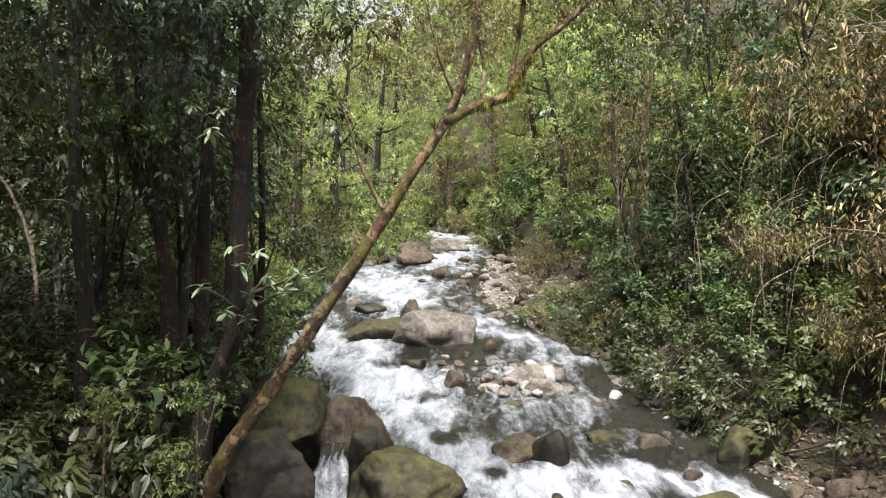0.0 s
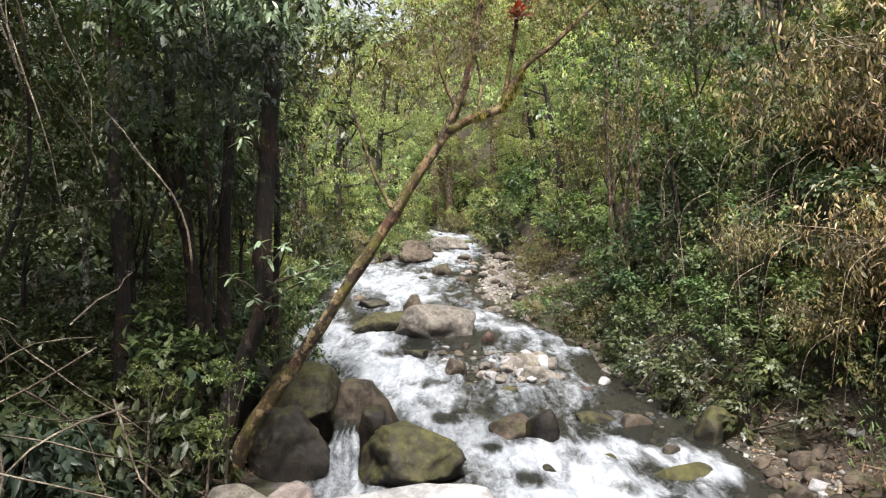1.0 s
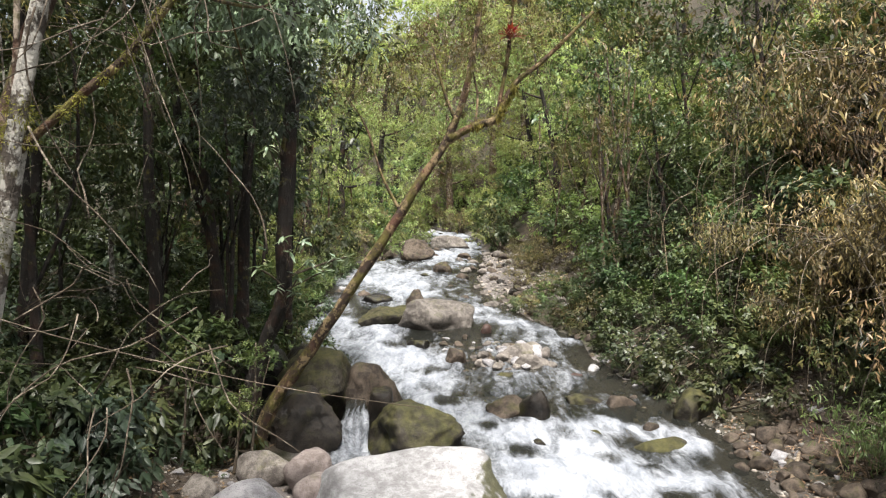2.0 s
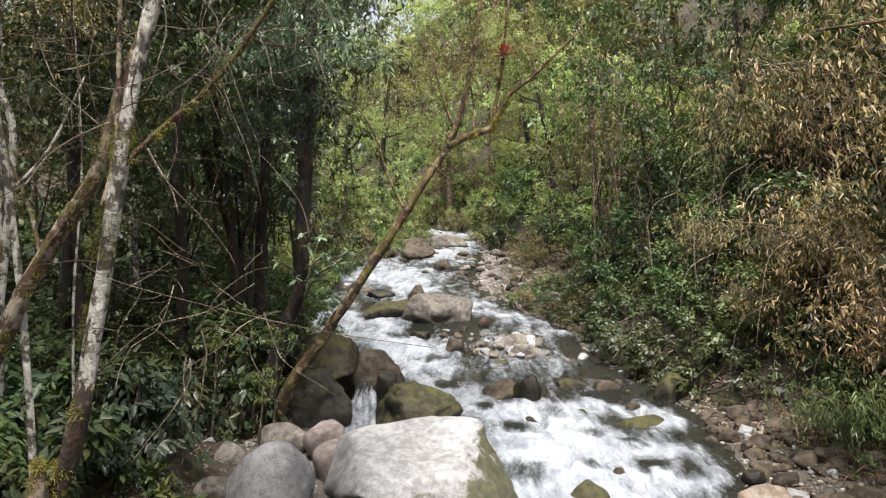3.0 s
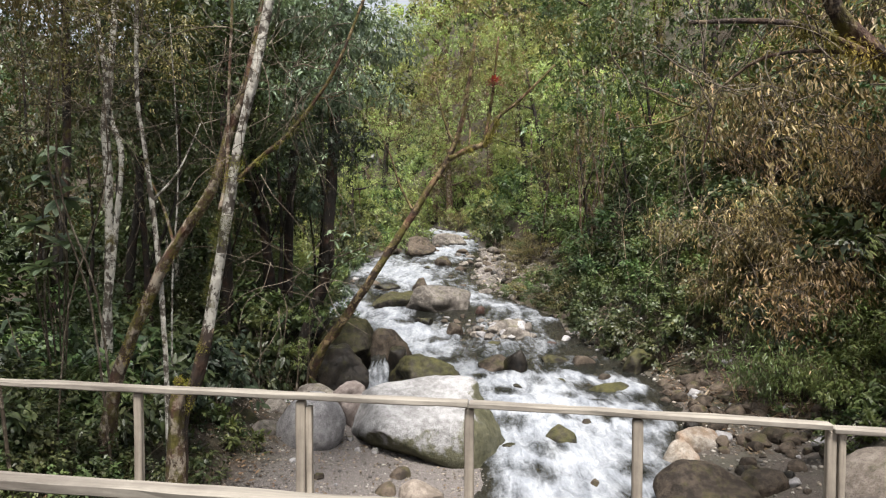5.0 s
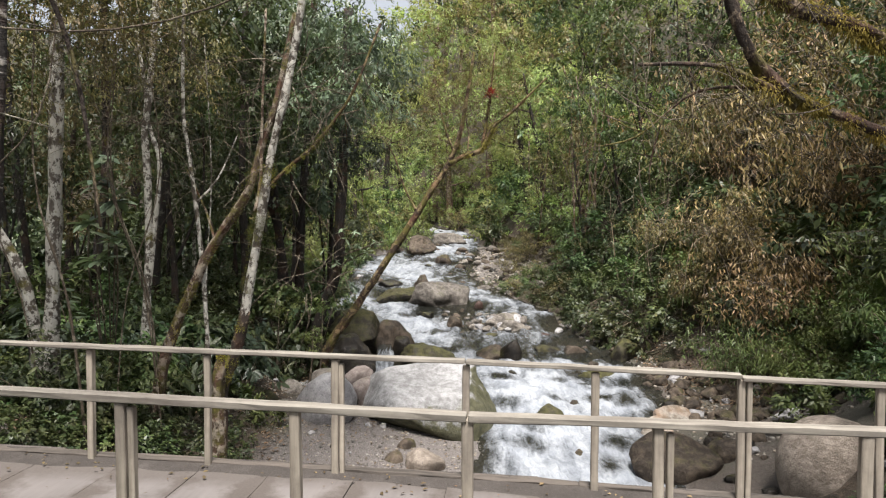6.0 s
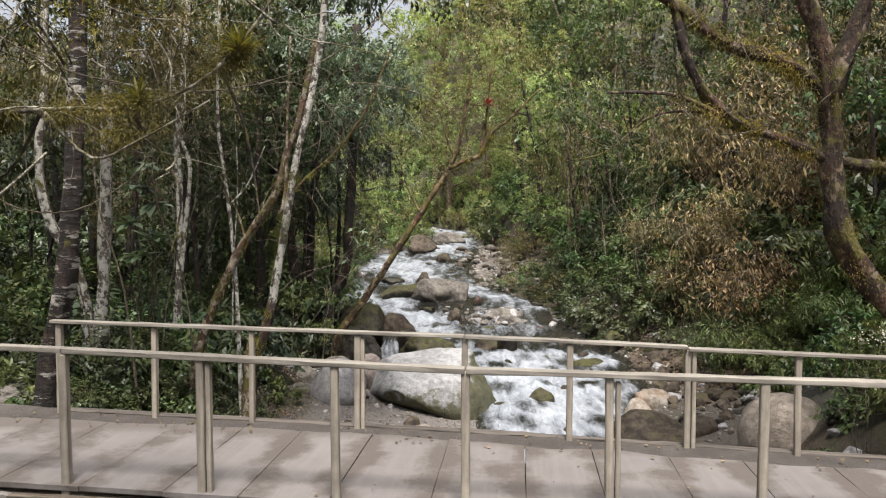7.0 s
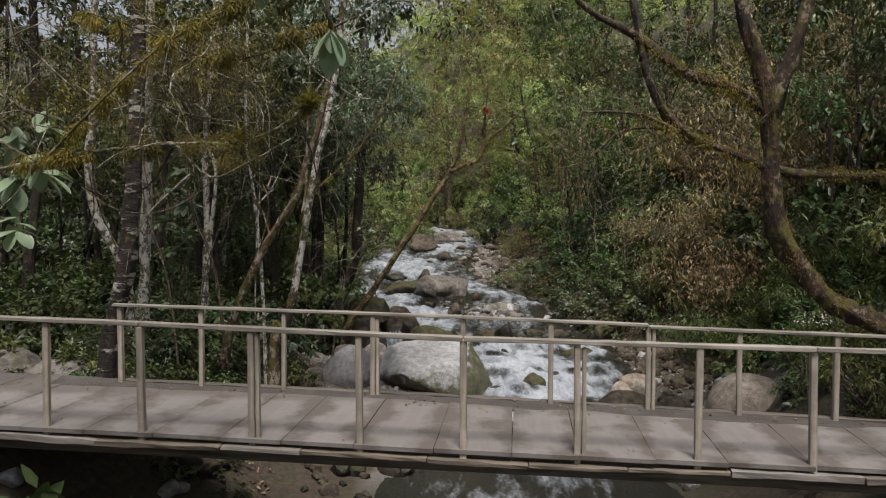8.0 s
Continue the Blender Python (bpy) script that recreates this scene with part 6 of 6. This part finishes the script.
for k in range(14):
    plant(("low_a", "low_d")[k % 2], -4.3 + (k * 5 % 14) * .12, -.35 + (k * 3 % 7) * .24, .42 + .06 * (k % 4), k * 53)
for k in range(12):
    plant("low_d", -4.6 + (k * 5 % 12) * .1, 4.4 + (k * 7 % 12) * .15, .34 + .05 * (k % 3), k * 53)
for k in range(15):
    y = 9.7 + .32 * k
    plant(("low_d", "dark_b", "low_d", "low_a")[k % 4], edge_r(y) + .12 + .1 * (k * 7 % 3), y, .32 + .05 * (k % 3), k * 40)
for k in range(16):
    y = 15.4 + .3 * k
    plant(("olive_a", "low_d", "low_a", "dark_b")[k % 4], edge_r(y) + .15 + .12 * (k * 7 % 5), y, .3 + .05 * (k % 3), k * 40)
for k in range(9):
    plant(("dark_a", "dark_b")[k % 2], -15.5 + .9 * k, 17.5 + (k * 37 % 5) * .5, 1.9, k * 50)
for k, (x, y) in enumerate(((4.95, .9), (5.2, 1.4), (5.5, .9), (5.0, .3), (5.4, .2), (5.8, 1.3), (5.7, .4), (5.3, 2.0), (6.0, 1.9), (5.1, -.4), (6.3, 1.0))):
    plant(("low_a", "bamboo_g", "low_a", "light_b")[k % 4], x, y, .5 + .06 * (k % 5), k * 77)
scatter(46, ["low_d", "low_d", "low_d", "dark_b"], -5.6, -2.75, -.5, 2.2, .4, .7)
scatter(26, ["big_a", "blue_a", "light_b", "big_a"], -7.4, -2.7, 2.2, 5.2, .5, .9)
scatter(10, ["low_a", "low_a", "light_b"], -7.5, -4.4, -.6, .8, .45, .7)
scatter(56, ["low_d", "low_d", "low_a", "dark_b"], -4.8, -2.75, .4, 3.6, .45, .75)
plant("big_a", -3.8, -4.3, 1.6, 40)
# dark shrubs fill the shaded hollow below the bamboo overhang
scatter(16, ["dark_a", "dark_b", "dark_a", "bamboo_g"], 5.8, 7.0, 5.2, 9.4, .5, .8)
for k, (x, y) in enumerate(((-3.6, -.2), (-4.0, .2), (-4.4, -.3), (-4.9, .3), (-3.4, .5), (-4.7, .9), (-5.3, -.1), (-3.9, .9), (-3.1, .3))):
    plant(("low_d", "low_d", "low_d", "low_a")[k % 4], x, y, .4 + .07 * (k % 4), k * 61)
for x, y, s, k in ((-6.2, 2.2, .8, "mid_a"), (-6.8, 2.8, .8, "big_a"), (-5.6, 1.4, .6, "big_a"), (-6.4, 1.3, .8, "mid_a"), (-4.0, 3.4, .7, "big_d"), (-3.6, 3.9, .5, "blue_a"), (-5.3, 4.4, .9, "mid_a"), (-7.4, 2.0, 1.0, "mid_a"), (-2.55, -4.7, .8, "dark_a"), (-2.75, -4.4, .9, "dark_b"), (-2.3, -5.0, .6, "dark_b"), (-3.7, 6.9, 1.0, "big_d"), (-4.3, 1.2, .7, "big_d"), (-3.7, 2.5, .6, "big_d"), (-5.0, 2.3, .9, "big_l"), (-5.6, 2.4, .9, "big_l"), (-4.4, 6.0, 1.0, "big_d"), (-3.1, 6.9, .7, "dark_b"), (-3.9, 7.1, .9, "big_d"), (-2.95, 7.4, .8, "big_d"), (-2.9, 6.5, .5, "low_a"), (-4.3, 6.6, .9, "big_d"), (-2.0, 10.6, .8, "blue_a"), (4.75, 10.1, .45, "blue_a"), (-4.7, 3.0, 1.1, "blue_a"), (-5.0, 3.4, 1.3, "blue_a"), (-3.4, 5.8, .6, "light_b"), (-5.2, 6.4, 1.0, "big_d"), (-3.3, 8.6, .9, "mid_a"), (-3.6, 8.4, 1.2, "dark_a")):
    plant(k, x, y, s, x * 90)


# ---------------------------------------------------------------- small things
# small cascade between two boulders
cv, cf = [], []
for i in range(15):
    t = i / 14
    y, z = 8.95 - .75 * t ** .7, -.72 - .62 * t ** 2.2
    for k in range(9):
        u = k / 8 - .5
        cv.append((-1.33 + u * (.26 + .2 * t) + .02 * math.sin(9 * t + 5 * u), y - .05 * math.cos(u * 6) * t, z + .035 * math.sin(26 * u + 3 * t)))
for i in range(14):
    for k in range(8):
        a = i * 9 + k
        cf.append((a, a + 1, a + 10, a + 9))
cas = mesh_of("cascade", cv, cf, WATER, True)
cas.attributes.new("foam", "FLOAT", "POINT").data.foreach_set("value", (np.repeat(np.linspace(-.02, .5, 15), 9) + np.tile([-.12, .1, -.06, .14, -.04, .1, -.08, .12, -.12], 15)).astype(np.float32))
solo("cascade", cas, "thin cascade of white water between two boulders", "water", kind="structure")


# red bromeliad on a branch, and other large-leaved plants whose leaves can be told apart
def blade_data(length, width, curve, n=6, trough=.18, blunt=False):
    """One leaf: a pointed blade along +x that curves down, with a sunken midrib."""
    v, f = [], []
    for i in range(n + 1):
        t = i / n
        w = width * .5 * math.sin(math.pi * min(1, t * .93 + .07)) ** .8 * (1 if i < n else 0.02)
        if blunt:
            w = width * .5 * math.sin(math.pi * (.03 + .94 * t ** 1.25)) ** .65
        x, z = length * t * (1 - .25 * curve * t), -length * curve * t * t * .6
        v += [(x, -w, z + trough * w), (x, 0, z - trough * w * .6), (x, w, z + trough * w)]
    for i in range(n):
        a = 3 * i
        f += [(a, a + 1, a + 4, a + 3), (a + 1, a + 2, a + 5, a + 4)]
    return v, f


def rosette(name, at, leaves, length, width, mat, label, category, rise=(10, 60), curve=(.2, .6), stem=None, seed=1, group="", flat=0.12, blunt=False):
    r = random.Random(seed)
    ob = root(name, label, category, group, at=at)
    shapes = []
    for k in range(3):
        v, f = blade_data(length * (1 - .15 * k), width * (1 - .1 * k), r.uniform(*curve), blunt=blunt)
        shapes.append(mesh_of("leaf", v, f, mat, True))
    for k in range(leaves):
        o = part("leaf", r.choice(shapes), ob)
        o.matrix_basis = pose(0, 0, r.uniform(-flat, flat), r.uniform(-15, 15), -r.uniform(*rise), k * 137.5 + r.uniform(-15, 15)) @ Matrix.Diagonal((*[r.uniform(.75, 1.1)] * 3, 1))
    if stem:
        part("stem", tube("stem", [Vector(p) - Vector(at) for p in stem], [.012] * (len(stem) - 1) + [.007], TWIG, 5), ob)
    return ob


rosette("bromeliad", (.82, 7.45, 4.33), 26, .25, .05, LEAF_RED, "red bromeliad growing on a mossy branch", "bromeliad", (5, 75), (.1, .5), seed=2, flat=.01)
rosette("large_leaf_plant", (-.69, -5.6, 2.98), 7, .2, .1, LEAF_BLUE_LIT, "drooping spray of large glossy green leaves", "plant", (-80, -35), (.15, .45), stem=[(-.69, -5.6, 3.0), (-.8, -5.6, 3.5), (-1.2, -5.5, 4.4)], seed=3, flat=.02, blunt=True)
rosette("large_leaf_plant", (-1.02, -5.5, 3.3), 6, .18, .09, LEAF_BLUE_LIT, "spray of large green leaves hanging into the path", "plant", (-80, -35), (.15, .45), stem=[(-1.02, -5.5, 3.32), (-1.1, -5.5, 3.7), (-1.2, -5.5, 4.4)], seed=8, flat=.02, blunt=True)
for k, (x, z) in enumerate(((-2.68, 2.42), (-2.88, 2.02), (-2.7, 2.7), (-2.92, 2.3), (-2.95, 2.62))):
    rosette("large_leaf_plant", (x, -4.56 + .05 * k, z), 9, .23, .115, LEAF_BLUE_LIT, "spray of large grey-green leaves beside the path", "plant", (-70, 5), (.15, .45), stem=[(x, -4.56 + .05 * k, z), (-3.3, -4.5, z - .2), (-3.5, -4.5, gz(-3.5, -4.5))], seed=4 + k, flat=.06, group="path side leaves", blunt=True)
for k, (x, y, z, s) in enumerate(((-4.42, 2.75, 2.8, .34), (-4.6, 2.8, 2.5, .36), (-4.35, 2.75, 2.25, .36), (-4.7, 2.8, 1.95, .36), (-4.3, 2.7, 1.75, .36), (-4.55, 2.7, 1.5, .36))):
    rosette("large_leaf_plant", (x, y, z), 12, s, s * .4, LEAF_BLUE_LIT, "tall understorey plant with large blue-green leaves", "plant", (-25, 35), (.2, .5), stem=[(x, y, z), (x - .05, y + .1, z - .8), (-4.55, 3.0, gz(-4.55, 3.0))], seed=10 + k, group="tall leafy plants", flat=.06)
for k, (x, y, z) in enumerate(((.75, 7.5, 3.95), (.2, 7.45, 3.3), (-.1, 7.42, 2.95))):
    rosette("bromeliad", (x, y, z), 14, .16, .022, LEAF_OLIVE, "small olive bromeliad clinging to a branch", "bromeliad", (10, 80), (.1, .5), seed=30 + k, group="branch bromeliads", flat=.01)

for k, (x, y, z) in enumerate(((-1.96, 6.7, 1.79), (-1.91, 6.82, 1.63), (-1.84, 6.94, 1.3), (-1.71, 7.06, 1.51), (-1.34, 6.7, 1.54), (-1.2, 6.82, 1.57), (-1.52, 6.94, 1.38), (-2.28, 7.06, 3.03), (-2.3, 6.7, 3.11), (-2.08, 6.82, 3.06), (-1.89, 6.94, 1.09), (-2.12, 7.06, 1.15), (-2.13, 6.7, 2.86), (-1.73, 6.82, 1.74), (-2.32, 6.94, 1.41))):
    rosette("leaf_spray", (x, y, z), 8, .17, .05, LEAF_BLUE_LIT, "spray of grey-green leaves coloured as sky-lit at a branch tip", "leaves", (-40, 35), (.15, .5), stem=[(x, y, z), (x * .6 - .84, y + .3, z - .12), (-2.11, 7.5, z - .3)], seed=60 + k, group="leaf sprays", flat=.03)
# mossy boughs over the path
tree([([(-3.4, -5.2, gz(-3.4, -5.2)), (-3.3, -5.2, 1.2), (-3.1, -5.2, 2.3), (-2.7, -5.2, 3.0), (-2.2, -5.2, 3.9), (-1.8, -5.1, 5.2)], .07, .04),
      ([(-3.1, -5.2, 2.2), (-2.3, -5.2, 2.4), (-1.6, -5.2, 2.48), (-1.2, -5.2, 2.5), (-.88, -5.2, 2.7), (-.6, -5.1, 3.2)], .012, .005, LICHEN_TWIG),
      ([(-1.6, -5.2, 2.48), (-1.4, -5.25, 2.3), (-1.2, -5.3, 2.36), (-.95, -5.3, 2.5)], .007, .003, LICHEN_TWIG),
      ([(-2.3, -5.2, 2.4), (-2.0, -5.3, 2.65), (-1.6, -5.3, 3.0), (-1.1, -5.2, 3.3)], .009, .004, LICHEN_TWIG),
      ([(-.95, -5.2, 2.65), (-.85, -5.2, 2.4), (-.8, -5.2, 2.05)], .006, .003),
      ([(-1.7, -5.3, 2.9), (-1.75, -5.3, 2.5), (-1.65, -5.3, 1.95)], .005, .002),
      ([(-1.6, -5.2, 2.48), (-1.8, -5.1, 2.25), (-2.05, -5.1, 2.2), (-2.3, -5.1, 2.35)], .007, .003),
      ([(-1.3, -5.2, 2.5), (-1.1, -5.2, 2.2), (-1.15, -5.2, 1.9)], .006, .003),
      ([(-.6, -5.1, 3.2), (-.95, -5.1, 3.05), (-1.4, -5.1, 2.95), (-1.9, -5.1, 3.15), (-2.5, -5.1, 3.3)], .006, .003)],
     BARK_MOSSY, "crooked small tree with moss-bearded boughs by the path", [(CROWN_WISP, -1.9, -4.4, 4.6, .7), (CROWN_MOSS, -2.2, -5.0, 2.95, .42), (CROWN_MOSS, -1.55, -5.1, 3.1, .36), (CROWN_MOSS, -2.75, -4.9, 2.65, .4), (CROWN_MOSS, -1.95, -5.0, 2.55, .25)],
     tangle=((-1.5, -5.2, 2.8, .5, 30), (-2.2, -5.2, 2.9, .6, 34), (-.9, -5.2, 2.9, .35, 16)), tangle_mat=LICHEN_TWIG,
     moss=along([(-1.02, -5.2, 2.6), (-.8, -5.17, 2.75)], 16, .05, 60, .035, .7, 11) + along([(-1.55, -5.22, 2.46), (-1.05, -5.26, 2.52)], 24, .06, 60, .035, .6, 12) + along([(-1.38, -5.24, 2.36), (-1.12, -5.26, 2.42)], 14, .055, 60, .035, 1.2, 15) + along([(-2.3, -5.2, 2.4), (-1.6, -5.3, 3.0), (-1.1, -5.2, 3.3)], 26, .05, 80, .06, 1.2, 13) + along([(-.6, -5.1, 3.2), (-1.4, -5.1, 2.95), (-2.5, -5.1, 3.3)], 26, .05, 60, .07, 1.6, 16) + along([(-3.1, -5.2, 2.2), (-2.3, -5.2, 2.4), (-1.6, -5.2, 2.48)], 22, .05, 70, .06, 1.4, 17) + along([(-2.9, -5.2, 2.6), (-2.4, -5.2, 3.5)], 10, .07, 80, .05, .7, 14))


# lianas and bare stems
def liana(points, r0, r1, label, mat=TWIG, name="liana", group="lianas"):
    return solo(name, tube("liana", points, [r0 + (r1 - r0) * i / (len(points) - 1) for i in range(len(points))], mat, 5, .2), label, "vine", group)


liana([(-2.9, -4.0, 3.3), (-2.1, -4.0, 2.85), (-1.3, -4.0, 2.75), (-.6, -4.0, 3.0), (-.1, -4.0, 3.6)], .005, .003, "thin liana slung between boughs")
liana([(-2.9, -3.6, 2.3), (-2.6, -3.6, 2.12), (-2.2, -3.6, 2.15), (-1.8, -3.6, 2.5), (-1.7, -3.6, 3.2), (-1.7, -3.6, 4.2)], .005, .003, "looping brown liana stem", TWIG)
liana([(-2.3, 1.4, 1.75), (-1.7, .7, 1.68), (-.75, .6, 1.47), (-.1, .6, 1.37)], .0026, .0015, "thin bare twig stretched over the bank")
rl = random.Random(77)
for k in range(6):
    x, y = rl.uniform(-5.6, -3.3), rl.uniform(.4, 3.4)
    z1, w = rl.uniform(4.2, 5.4), rl.uniform(-.8, .8)
    liana([(x, y, gz(x, y)), (x + w * .3, y, 1.2), (x + w, y + .1, 2.6), (x + w * .6, y, z1)], rl.uniform(.008, .02), .006, "thin upright stem in the forest edge", rl.choice((BARK_PALE, TWIG, TWIG)), "sapling", "thin saplings")
for k in range(26):
    y = rl.uniform(6.5, 17)
    x = edge_r(y) + rl.uniform(1.2, 3.6)
    z = gz(x, y)
    liana([(x, y, z), (x - .2, y, z + 1.0), (x - .3 + rl.uniform(-.4, .4), y + rl.uniform(-.3, .3), z + 2.2), (x - .8 + rl.uniform(-.6, .4), y - .2, z + rl.uniform(2.4, 3.4))], .012, .004, "bare brown stem arching from the slope", rl.choice((DEADWOOD, TWIG)), "sapling", "slope saplings")
for k in range(30):
    y = rl.uniform(7, 15)
    x = edge_r(y) + rl.uniform(.4, 3.0)
    z = gz(x, y) + rl.uniform(1.6, 3.6)
    liana([(x + .5, y, z + .3), (x, y - .1, z), (x - .15, y - .15, z - .7), (x - .1 + rl.uniform(-.2, .2), y - .1, z - rl.uniform(1.2, 2.0))], .006, .003, "dry vine hanging down the slope", rl.choice((DEADWOOD, TWIG)), "hanging_vine", "hanging vines")
for k in range(16):
    y = rl.uniform(10.2, 13.5)
    x = edge_r(y) + rl.uniform(.3, .9)
    z = gz(x, y) + .35
    liana([(x + .4, y, z + .2), (x, y - .1, z), (x - .35, y - .25 + rl.uniform(-.2, .2), z - .35)], .01, .004, "bare root twig over the water", DEADWOOD, "dead_root", "bank roots")
boulder(-4.95, .05, -.1, .24, 1.25, .8, ROCK_PALE, "flat earth-stained rock at the end of the bridge", 8, 77, .4, block=.9)
boulder(-5.9, .3, -.1, .3, 1.0, .8, ROCK_PALE, "low grey rock at the end of the bridge", 30, 78, .4)
solo("fallen_branch", tube("branch", [(5.2, 5.35, gz(5.2, 5.35) + .12), (5.6, 5.6, gz(5.6, 5.6) + .16), (6.1, 6.0, gz(6.1, 6.0) + .14), (6.5, 6.2, gz(6.5, 6.2) + .1)], [.03, .035, .04, .045], DEADWOOD, 8), "bare fallen branch on the stony bank", "branch")
solo("driftwood", tube("branch", [(4.2, 6.8, gz(4.2, 6.8) + .12), (4.45, 7.2, gz(4.45, 7.2) + .15), (4.75, 7.7, gz(4.75, 7.7) + .15)], [.03, .035, .02], DEADWOOD, 8), "pale piece of driftwood among stones", "wood")

# dead stalks and fallen leaves, too many to count
rq = np.random.RandomState(9)


def litter(name, label, n, x0, x1, y0, y1, size, mat, ratio=.4, category="leaves", lift=.012, tilt=.35, surface=land):
    px, py = rq.uniform(x0, x1, n), rq.uniform(y0, y1, n)
    ok = surface(px, py) > water_z(py) + .03
    px, py = px[ok], py[ok]
    m = len(px)
    a = rq.uniform(0, 6.28, m)
    ax = np.stack([np.cos(a), np.sin(a), rq.normal(size=m) * tilt], -1)
    ln = size * rq.uniform(.5, 1.2, m)
    me = blades_mesh(name, [leaf_blades(np.stack([px, py, surface(px, py) + lift + np.abs(rq.normal(size=m)) * .02], -1), ax, rq.normal(size=(m, 3)) * .3 + [0, 0, 1], ln, ln * ratio)], mat)
    solo(name, me, label, category, kind="stuff")


litter("dead_stalks", "pile of dead straw stalks on the bank", 1500, 4.9, 6.6, 5.0, 7.6, .38, LITTER, .04, "stalks", .06, .3)
litter("fallen_leaves", "dry bamboo leaves scattered on the stony bank", 3400, 4.1, 6.8, 4.4, 10, .1, LITTER, .24)
litter("forest_litter", "brown leaf litter beside the path", 7000, -12, 12, -15, -3.5, .1, LITTER)
litter("gravel_litter", "small dry leaves lying on the gravel bank", 900, -3.4, .3, 1.4, 5.2, .055, LITTER, .5)
litter("leaf_litter", "brown leaf litter on the forest floor", 6000, -8, -2.4, -1.0, 9, .09, LITTER)
deck_surface = lambda x, y: np.where((y > near_y(x)) & (y < far_y(x)), .077 - .022 * x, -9)
litter("deck_leaves", "small dead leaves lying on the bridge deck", 260, -5, 5, -3.6, -.8, .032, LITTER, .5, "leaves", .004, .1, deck_surface)
litter("deck_edge_litter", "dirt and dead leaves gathered along the deck edge", 500, -5, 5, -2.2, -.7, .045, LITTER, .6, "leaves", .004, .1, lambda x, y: np.where((y > far_y(x) - .35) & (y < far_y(x)), .077 - .022 * x, -9))

# white-flowered herb by the old tree
ob = root("flowering_herb", "herb with clusters of tiny white flowers", "plant", at=(4.35, -.25, gz(4.35, -.25)))
base = gz(4.35, -.25)
part("stem", mesh_of("stem", *stems_data(np.random.RandomState(3), [(.1, 0, .82 - base), (-.05, 0, .78 - base), (.2, .05, .75 - base), (0, .1, .7 - base)], (0, 0, 0), .006), TWIG, True), ob)
r = np.random.RandomState(4)
pp = np.concatenate([np.array(c) + r.normal(size=(26, 3)) * .045 for c in ((.1, 0, .82 - base), (-.05, 0, .78 - base), (.2, .05, .75 - base))])
part("flowers", blades_mesh("flowers", [leaf_blades(pp, r.normal(size=(78, 3)), r.normal(size=(78, 3)) * .4 + [0, 0, 1], np.full(78, .028), np.full(78, .022))], FLOWER), ob, "tiny white flowers")

rosette("bromeliad", (-.86, -5.23, 2.69), 70, .13, .012, MOSS, "yellow-green bromeliad perched on a mossy bough", "bromeliad", (5, 85), (.1, .45), seed=40, flat=.015)
rosette("bromeliad", (-1.24, -5.22, 2.5), 44, .11, .01, MOSS, "small yellow-green bromeliad on a mossy bough", "bromeliad", (0, 80), (.1, .45), seed=41, flat=.015)
